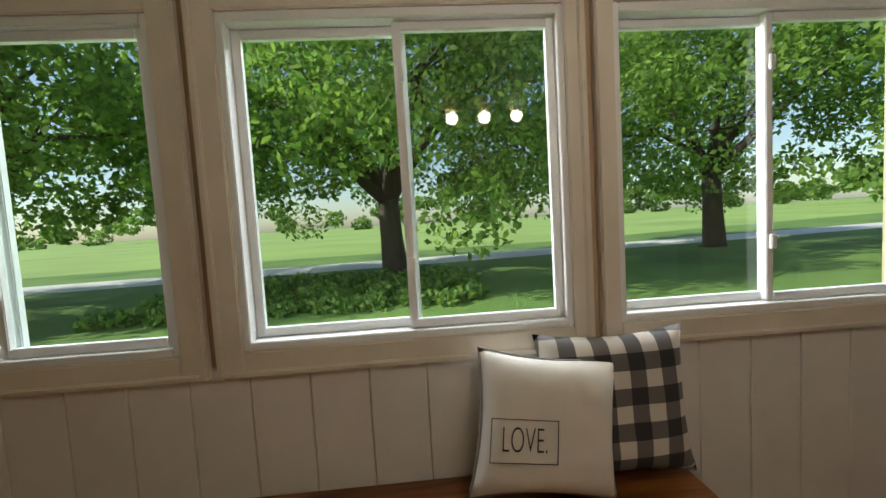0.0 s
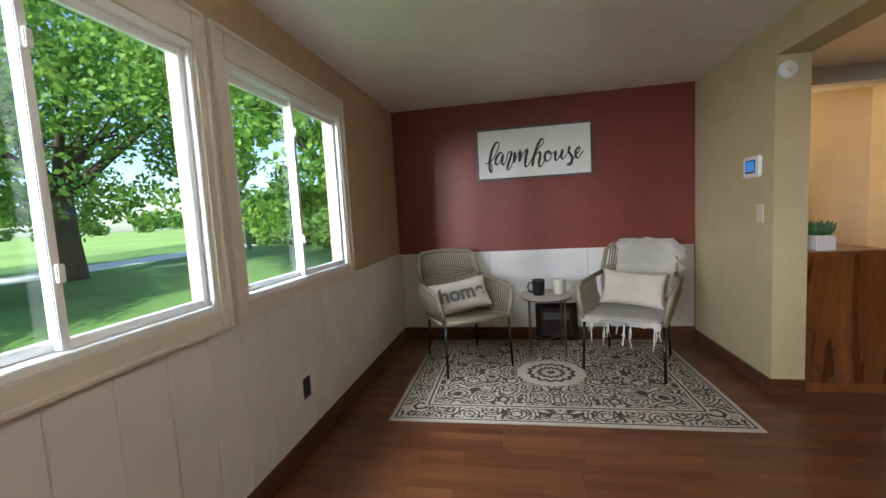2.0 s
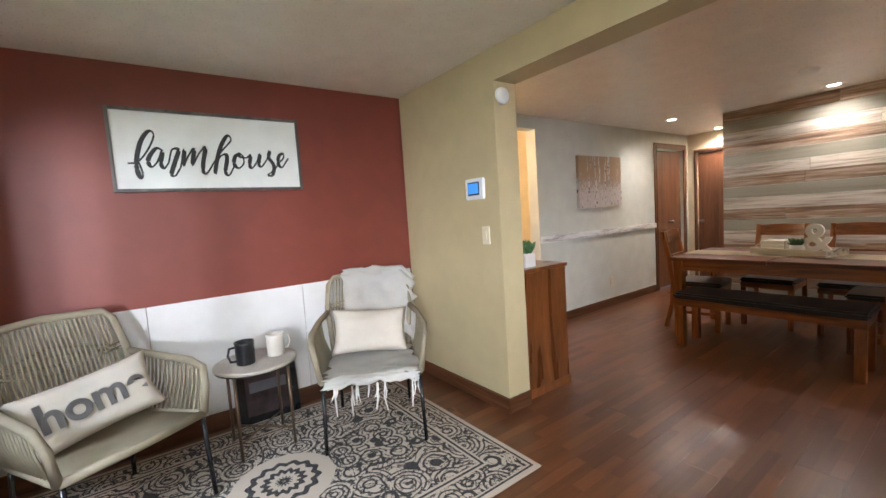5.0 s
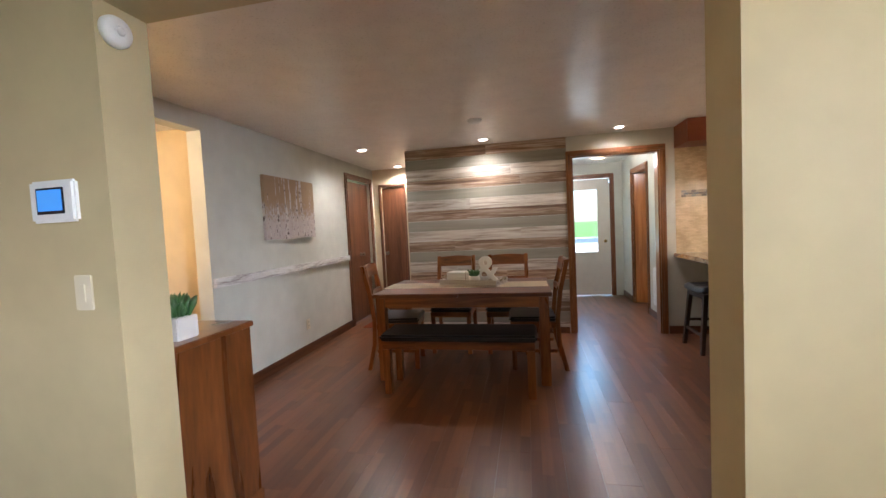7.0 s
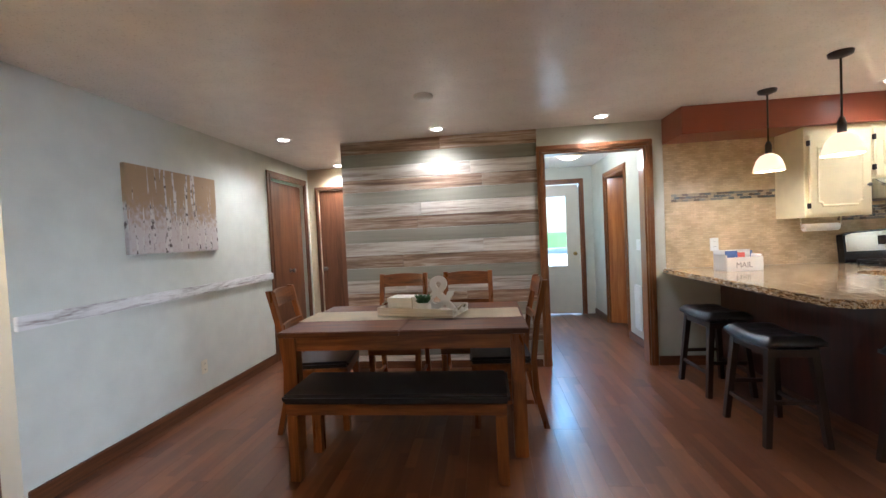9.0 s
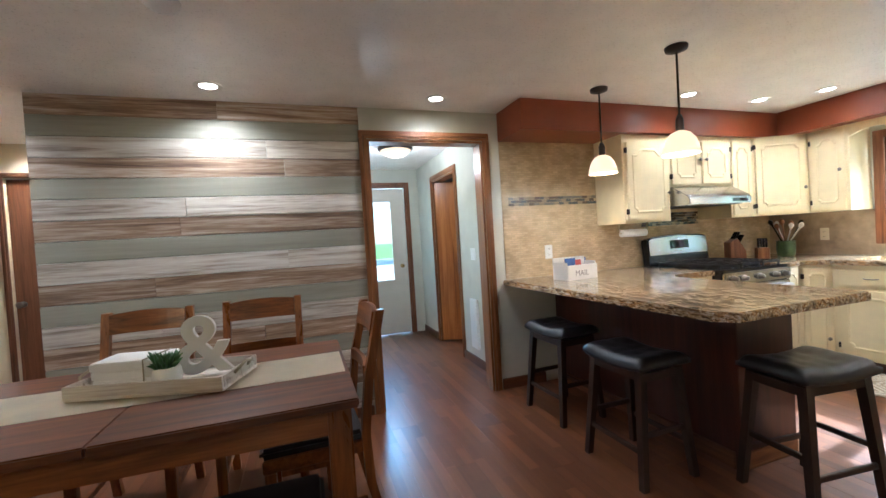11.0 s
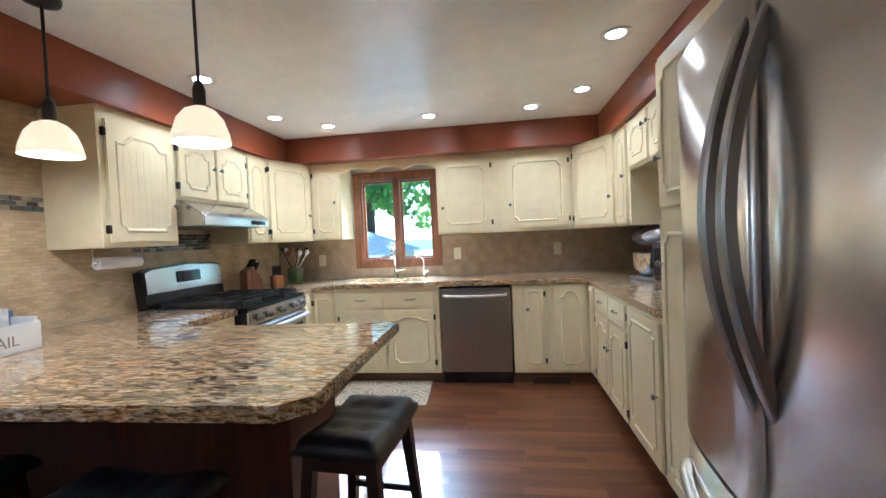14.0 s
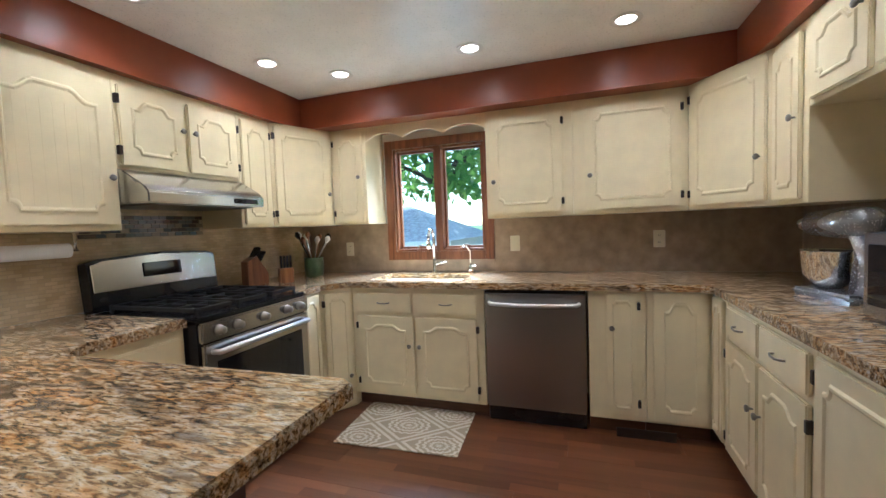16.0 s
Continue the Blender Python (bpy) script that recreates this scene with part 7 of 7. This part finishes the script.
tube("head", [(0.16, 0, 0.32), (0.13, 0, 0.325), (0.0, 0, 0.325), (-0.15, 0, 0.32), (-0.185, 0, 0.318)], [0.03, 0.062, 0.068, 0.055, 0.03], MIXC, mi, 20)
lathe("hub", [(0.028, 0), (0.028, 0.03), (0.012, 0.035)], CHROME, mi, 18, pose(-0.185, 0, 0.318, 0, -90, 0))
lathe("bowl", [(0.045, 0.036), (0.06, 0.05), (0.095, 0.10), (0.105, 0.20), (0.108, 0.205), (0.101, 0.20), (0.09, 0.10), (0.01, 0.055)], CHROME, mi, 28, pose(-0.06, 0, 0))
tube("bowl_handle", [(-0.16, 0.02, 0.18), (-0.20, 0.04, 0.17), (-0.205, 0.045, 0.12), (-0.155, 0.02, 0.10)], 0.007, CHROME, mi, 8)
KM, kn_, kl_, kbd = node_mat("kitchen_mat")
ktc, ksep, kr = kn_.new("ShaderNodeTexCoord"), kn_.new("ShaderNodeSeparateXYZ"), kn_.new("ShaderNodeValToRGB")
kl_.new(ktc.outputs["Object"], ksep.inputs[0])


def kmath(op, p, q=None):
    k = kn_.new("ShaderNodeMath")
    k.operation = op
    for i, v in enumerate((p, q)):
        if isinstance(v, (int, float)):
            k.inputs[i].default_value = v
        elif v is not None:
            kl_.new(v, k.inputs[i])
    return k.outputs[0]


# a lattice of diamonds, a ringed rosette in each
kd = [kmath("ABSOLUTE", kmath("SUBTRACT", kmath("FRACT", kmath("ADD", kmath("DIVIDE", kmath(op, kmath("MULTIPLY", ksep.outputs["X"], 1.3), ksep.outputs["Y"]), 0.52), 20.5)), 0.5)) for op in ("ADD", "SUBTRACT")]
kline = kmath("LESS_THAN", kmath("ABSOLUTE", kmath("SUBTRACT", kmath("MAXIMUM", kd[0], kd[1]), 0.44)), 0.03)
krad = kmath("SQRT", kmath("ADD", kmath("MULTIPLY", kd[0], kd[0]), kmath("MULTIPLY", kd[1], kd[1])))
kpet = kmath("SINE", kmath("MULTIPLY", kmath("ARCTAN2", kmath("SUBTRACT", kd[0], 0.0), kd[1]), 16.0))
kring = kmath("GREATER_THAN", kmath("SINE", kmath("ADD", kmath("MULTIPLY", krad, 58.0), kpet)), 0.1)
kl_.new(kmath("MAXIMUM", kline, kmath("MULTIPLY", kring, kmath("LESS_THAN", krad, 0.40))), kr.inputs[0])
kr.color_ramp.elements[0].color, kr.color_ramp.elements[1].color = (0.36, 0.30, 0.21, 1), (0.60, 0.54, 0.43, 1)
kl_.new(kr.outputs[0], kbd.inputs["Base Color"])
kbd.inputs["Roughness"].default_value = 0.9
km = box("kitchen_mat", (-0.285, 0.285, -0.39, 0.39, 0, 0.008), KM, None, 0.003)
km.location, km.rotation_euler = (-1.74, -3.62, 0.001), (0, 0, radians(3))
tagged(km, "beige patterned kitchen mat before the sink", "mat")
fv = box("floor_vent", (-1.885, -1.879, -2.36, -2.05, 0.03, 0.085), BRONZE, None, 0.001)
tagged(fv, "dark metal floor vent in the toe kick", "vent")

# ---------------------------------------------------------------- outdoors
def grass_mat():
    m, n, l, b = node_mat("grass")
    tc, big, fine = n.new("ShaderNodeTexCoord"), n.new("ShaderNodeTexNoise"), n.new("ShaderNodeTexNoise")
    big.inputs["Scale"].default_value, fine.inputs["Scale"].default_value, fine.inputs["Detail"].default_value = 0.25, 14, 6
    l.new(tc.outputs["Object"], big.inputs["Vector"]), l.new(tc.outputs["Object"], fine.inputs["Vector"])
    a = n.new("ShaderNodeMath")
    l.new(big.outputs[0], a.inputs[0]), l.new(fine.outputs[0], a.inputs[1])
    r = n.new("ShaderNodeValToRGB")
    e = r.color_ramp.elements
    e[0].position, e[0].color, e[1].position, e[1].color = 0.7, (0.045, 0.12, 0.026, 1), 1.3, (0.14, 0.25, 0.05, 1)
    l.new(a.outputs[0], r.inputs[0]), l.new(r.outputs[0], b.inputs["Base Color"])
    b.inputs["Roughness"].default_value = 0.9
    bp = n.new("ShaderNodeBump")
    bp.inputs["Strength"].default_value, bp.inputs["Distance"].default_value = 1.0, 0.05
    l.new(fine.outputs[0], bp.inputs["Height"]), l.new(bp.outputs[0], b.inputs["Normal"])
    return m


GZ = -0.45


def sheet(name, pts, z, material, label, category):
    bm = bmesh.new()
    bm.faces.new([bm.verts.new((x, y, z)) for x, y in pts])
    return structure(finish(name, bm, material), label, category)


sheet("ground", [(-900, -900), (900, -900), (900, 900), (-900, 900)], GZ, grass_mat(), "mown lawn and fields reaching to the horizon", "ground")
ROADM = plain("pale_gravel_road", (0.64, 0.62, 0.58), 0.9, vary=0.12, scale=3, bump=0.5)
road = bmesh.new()
prev = None
for k in range(41):
    x = -90 + 200 * k / 40
    y = 17.4 + 0.10 * x + 0.006 * max(0, x) ** 1.5 - (0.004 * x * x if x < 0 else 0) * 0.3
    cur = (road.verts.new((x, y, GZ + 0.01)), road.verts.new((x, y + 3.4, GZ + 0.01)))
    if prev:
        road.faces.new((prev[0], cur[0], cur[1], prev[1]))
    prev = cur
structure(finish("road", road, ROADM), "pale gravel road along the lawn", "road")
FIELD = plain("young_crop_field", (0.26, 0.38, 0.09), 0.9, vary=0.2, scale=0.08, bump=0.6, bscale=3)
sheet("ground_field", [(-500, 26), (-40, 22), (10, 27), (60, 42), (500, 160), (500, 600), (-500, 600)], GZ + 0.012, FIELD, "bright green crop field beyond the road", "field")
sheet("pavement_drive", [(-60, -14), (-3.4, -9), (-3.4, 0.5), (-60, -1)], GZ + 0.008, plain("pale_concrete_drive", (0.50, 0.49, 0.46), 0.9, vary=0.1, scale=1.5, bump=0.4), "pale concrete drive beside the house", "driveway")
# made-up pale ground, spread wide so the back door glass reads bright
sheet("pavement_pale_sheet", [(-14, -46), (16, -46), (6, -7.98), (-2.9, -7.98)], GZ + 0.02, ROADM, "added pale ground brightening the view behind the back door", "path")

BARK = plain("maple_bark", (0.075, 0.058, 0.045), 0.9, vary=0.4, scale=5, bump=1.0, bscale=22)


def leaf_mat(name, dark, light):
    m, n, l, b = node_mat(name)
    geo, r = n.new("ShaderNodeNewGeometry"), n.new("ShaderNodeValToRGB")
    e = r.color_ramp.elements
    e[0].color, e[1].color = (*dark, 1), (*light, 1)
    l.new(geo.outputs["Random Per Island"], r.inputs[0])
    tl, mx = n.new("ShaderNodeBsdfTranslucent"), n.new("ShaderNodeMixShader")
    l.new(r.outputs[0], b.inputs["Base Color"]), l.new(r.outputs[0], tl.inputs[0])
    b.inputs["Roughness"].default_value = 0.55
    mx.inputs[0].default_value = 0.6
    l.new(b.outputs[0], mx.inputs[1]), l.new(tl.outputs[0], mx.inputs[2]), l.new(mx.outputs[0], n["Material Output"].inputs[0])
    return m


LEAF = leaf_mat("maple_leaf", (0.08, 0.20, 0.035), (0.34, 0.52, 0.09))
LEAFD = leaf_mat("far_leaf", (0.10, 0.22, 0.06), (0.32, 0.48, 0.11))


def leaf_cloud(centres, n, size, seed):
    """Many small folded leaves round limb ends, as one mesh."""
    rs = np.random.RandomState(seed)
    c = np.array(centres)
    pick = c[rs.randint(0, len(c), n)]
    d = rs.normal(size=(n, 3))
    d /= np.linalg.norm(d, axis=1)[:, None]
    pos = pick[:, :3] + d * (pick[:, 3] * rs.uniform(0.25, 1.0, n) ** 0.5)[:, None] * np.array([1, 1, 0.72])
    a = rs.normal(size=(n, 3))
    a /= np.linalg.norm(a, axis=1)[:, None]
    b = np.cross(a, rs.normal(size=(n, 3)))
    b /= np.linalg.norm(b, axis=1)[:, None]
    s = (size * rs.uniform(0.55, 1.3, n))[:, None]
    v = np.stack([pos - a * s, pos - b * s * 0.55, pos + a * s, pos + b * s * 0.55], 1).reshape(-1, 3)
    f = np.arange(n * 4).reshape(-1, 4)
    me = bpy.data.meshes.new("crown")
    me.from_pydata(v.tolist(), [], f.tolist())
    return me


def tree(x, y, trunk_r, fork, crown_r, crown_h, low, n, size, seed, leaf=None, label="large shady maple tree with a forked dark trunk"):
    rnd = random.Random(seed)
    t = empty("tree", label, "tree", m=pose(x, y, GZ - 0.05))
    bm = bmesh.new()
    lean = Vector((rnd.uniform(-0.15, 0.15), 0, 0))
    tube_bm([(0, 0, 0), (0.02, 0, 0.25), lean * 0.5 + Vector((0, 0, fork * 0.5)), lean + Vector((0, 0, fork))], [trunk_r * 1.55, trunk_r * 1.1, trunk_r * 0.92, trunk_r * 0.85], 14, False, bm)
    ends = []
    for k in range(9):
        a = 2 * math.pi * k / 9 + rnd.uniform(-0.3, 0.3)
        r = crown_r * rnd.uniform(0.45, 0.85)
        z = fork + crown_h * rnd.uniform(0.12, 0.75)
        p0 = lean + Vector((0, 0, fork - 0.3))
        p3 = Vector((r * math.cos(a), r * math.sin(a), z))
        p1 = p0.lerp(p3, 0.3) + Vector((0, 0, 0.5))
        p2 = p0.lerp(p3, 0.65) + Vector((rnd.uniform(-0.4, 0.4), rnd.uniform(-0.4, 0.4), 0.6))
        tube_bm([p0, p1, p2, p3], [trunk_r * 0.6, trunk_r * 0.36, trunk_r * 0.2, trunk_r * 0.06], 8, False, bm)
        ends.append(p3)
        for q in range(3):
            e = p2 + Vector((rnd.uniform(-1, 1), rnd.uniform(-1, 1), rnd.uniform(-0.4, 0.9))) * crown_r * 0.33
            tube_bm([p1.lerp(p2, 0.7), e], [trunk_r * 0.14, trunk_r * 0.03], 5, False, bm)
            ends.append(e)
    part("trunk", bm, BARK, t, "", True)
    cs = []
    for k in range(130):
        a, q = rnd.uniform(0, 2 * math.pi), rnd.uniform(0.25, 1) ** 0.5
        zz = rnd.uniform(0, 1)
        prof = math.sin(math.pi * min(1, 0.28 + 0.72 * zz)) ** 0.6
        cs.append((q * crown_r * prof * math.cos(a), q * crown_r * prof * math.sin(a), low + zz * crown_h + (1 - q) * 1.0, crown_r * rnd.uniform(0.12, 0.22)))
    for e in ends:
        cs.append((e.x, e.y, e.z, crown_r * 0.2))
    me = leaf_cloud(cs, n, size, seed)
    me.materials.append(leaf or LEAF)
    ob = new("crown", me)
    ob.parent = t
    return t


tree(-0.35, 14.9, 0.42, 2.9, 7.2, 8.5, 1.8, 62000, 0.115, 3)
tree(13.4, 17.2, 0.42, 3.4, 7.0, 8.5, 2.2, 46000, 0.125, 8)
tree(-12.5, 12.5, 0.40, 3.2, 6.8, 8.0, 2.0, 30000, 0.15, 12)
tree(15.5, 7.0, 0.30, 2.8, 4.6, 7.5, 1.7, 18000, 0.14, 21)
for k, (x, y, s) in enumerate(((-30, 1.5, 1.2), (-26, -11.5, 1.5), (-36, 6, 1.4), (11.5, -34, 1.0), (-12, -40, 1.2))):
    tree(x, y, 0.32 * s, 3.0 * s, 4.6 * s, 8 * s, 2.0 * s, 6500, 0.22 * s, 30 + k, LEAFD, "leafy green tree standing behind the house")


def hedge(name, x0, y0, x1, y1, w, h, n, size, seed, label, category):
    rs = random.Random(seed)
    cs = []
    for k in range(60):
        u = rs.random()
        cs.append((x0 + (x1 - x0) * u + rs.uniform(-w, w), y0 + (y1 - y0) * u + rs.uniform(-w, w), GZ + rs.uniform(0.1, 0.8) * h, h * rs.uniform(0.25, 0.42)))
    me = leaf_cloud(cs, n, size, seed)
    me.materials.append(LEAFD)
    return tagged(new(name, me), label, category, "", "stuff")


hedge("shrubbery", 24, 9, 36, 26, 1.6, 2.2, 9000, 0.20, 5, "rough green shrubs along the edge of the lawn", "shrubs")
hedge("far_woods", -160, 190, 260, 230, 12, 16, 9000, 1.4, 6, "line of dark green woods on the horizon", "woods")
hedge("far_woods", 90, 20, 130, 110, 8, 13, 6000, 1.2, 7, "line of dark green woods on the horizon", "woods")
rs_ = random.Random(9)
beds = [(rs_.uniform(-6.5, 2.0), rs_.uniform(8.8, 14.4), GZ + rs_.uniform(0.02, 0.14), rs_.uniform(0.16, 0.34)) for k in range(420)]
me = leaf_cloud(beds, 16000, 0.085, 9)
me.materials.append(LEAFD)
tagged(new("ground_cover", me), "low leafy plants round the foot of the tree", "plants", "", "stuff")
pole = lathe("utility_pole", [(0.16, 0), (0.13, 7.0), (0.02, 7.02)], plain("grey_weathered_pole", (0.30, 0.30, 0.30), 0.9, vary=0.2), None, 14, pose(25.5, 18.4, GZ - 0.02))
tagged(pole, "weathered grey utility pole beyond the lawn", "pole")
ob_ = empty("outbuilding", "low pale garage with a weathered grey hipped roof", "building", m=pose(-14.2, -12.2, GZ - 0.02))
SIDING = plain("pale_siding", (0.62, 0.60, 0.55), 0.7, vary=0.05)
SHINGLE = plain("grey_shingles", (0.62, 0.60, 0.57), 0.9, vary=0.3, scale=8, bump=0.8, bscale=20)
box("wall", (-3.0, 3.0, -5.7, 5.7, 0, 1.32), SIDING, ob_, 0.01)
bm = bmesh.new()
hip = [bm.verts.new(p) for p in ((-3.3, -6, 1.30), (3.3, -6, 1.30), (3.3, 6, 1.30), (-3.3, 6, 1.30), (0, -3.4, 2.55), (0, 3.4, 2.55))]
for f in ((0, 1, 4), (1, 2, 5, 4), (2, 3, 5), (3, 0, 4, 5), (0, 3, 2, 1)):
    bm.faces.new([hip[i] for i in f])
rf = part("roof", bm, SHINGLE, ob_)
bm = bmesh.new()
for k in range(17):
    u = (k + 0.5) / 17
    x, z, hy = 3.3 * (1 - u), 1.30 + 1.25 * u, 6 - 2.6 * u
    add_box(bm, -0.02, 0.16, -hy, hy, 0.0, 0.014, pose(x, 0, z, 0, 20.7, 0) @ pose(-0.08, 0, 0.006))
part("shingle_course", bm, SHINGLE, rf)
box("fascia", (3.28, 3.32, -6, 6, 1.18, 1.32), WHITE, ob_, 0.004)

# ---------------------------------------------------------------- the plank wall and the floor, board by board
pw_ = empty("wall_planks", "accent wall of reclaimed brown, sage and whitewashed planks", "plank wall")
pw_["kind"] = "structure"
PH = H / 18
for r in range(18):
    mat_ = (PLANKBROWN, PLANKSAGE, PLANKWHITE)[r % 3]
    z1 = H - r * PH
    cuts = [1.866, 3.832] if mat_ is PLANKSAGE else sorted([1.866, 3.832, 1.866 + random.uniform(0.45, 1.5)])
    for a, b in zip(cuts, cuts[1:]):
        k = box("plank", (-(b - a) / 2 + 0.0008, (b - a) / 2 - 0.0008, -0.0155, -random.uniform(0.0, 0.002), -PH + 0.0025, -0.001), mat_, pw_, 0.0015, segments=1)
        k.location = ((a + b) / 2, S_Y, z1)

fl = empty("floor", "walnut brown laminate plank floor with a satin sheen", "floor")
fl["kind"] = "structure"
PWID, PLEN = 0.182, 1.6
bm = bmesh.new()
add_box(bm, -PWID / 2 + 0.0003, PWID / 2 - 0.0003, -PLEN / 2 + 0.0003, PLEN / 2 - 0.0003, -0.008, 0.0)
bmesh.ops.bevel(bm, geom=[e for e in bm.edges if all(abs(v.co.z) < 1e-6 for v in e.verts)], offset=0.0005, segments=1, affect="EDGES")
pm = bpy.data.meshes.new("plank")
bm.to_mesh(pm)
bm.free()
pm.materials.append(FLOORWOOD)
col = 0
x = W_X + 0.0
while x < 5.8:
    y = -7.7 + ((col * 0.617) % 1.0) * PLEN - PLEN * 0.3
    while y < N_Y + 0.1:
        cy = y + PLEN / 2
        lo, hi = max(cy - PLEN / 2, -7.66), min(cy + PLEN / 2, N_Y + 0.10)
        if hi - lo > 0.05 and not (x > 4.9 and lo > -1.2):
            p = new("plank", pm)
            p.parent = fl
            p.location, p.scale = (x + PWID / 2, (lo + hi) / 2, 0), (1, (hi - lo) / PLEN, 1)
        y += PLEN
    x += PWID
    col += 1
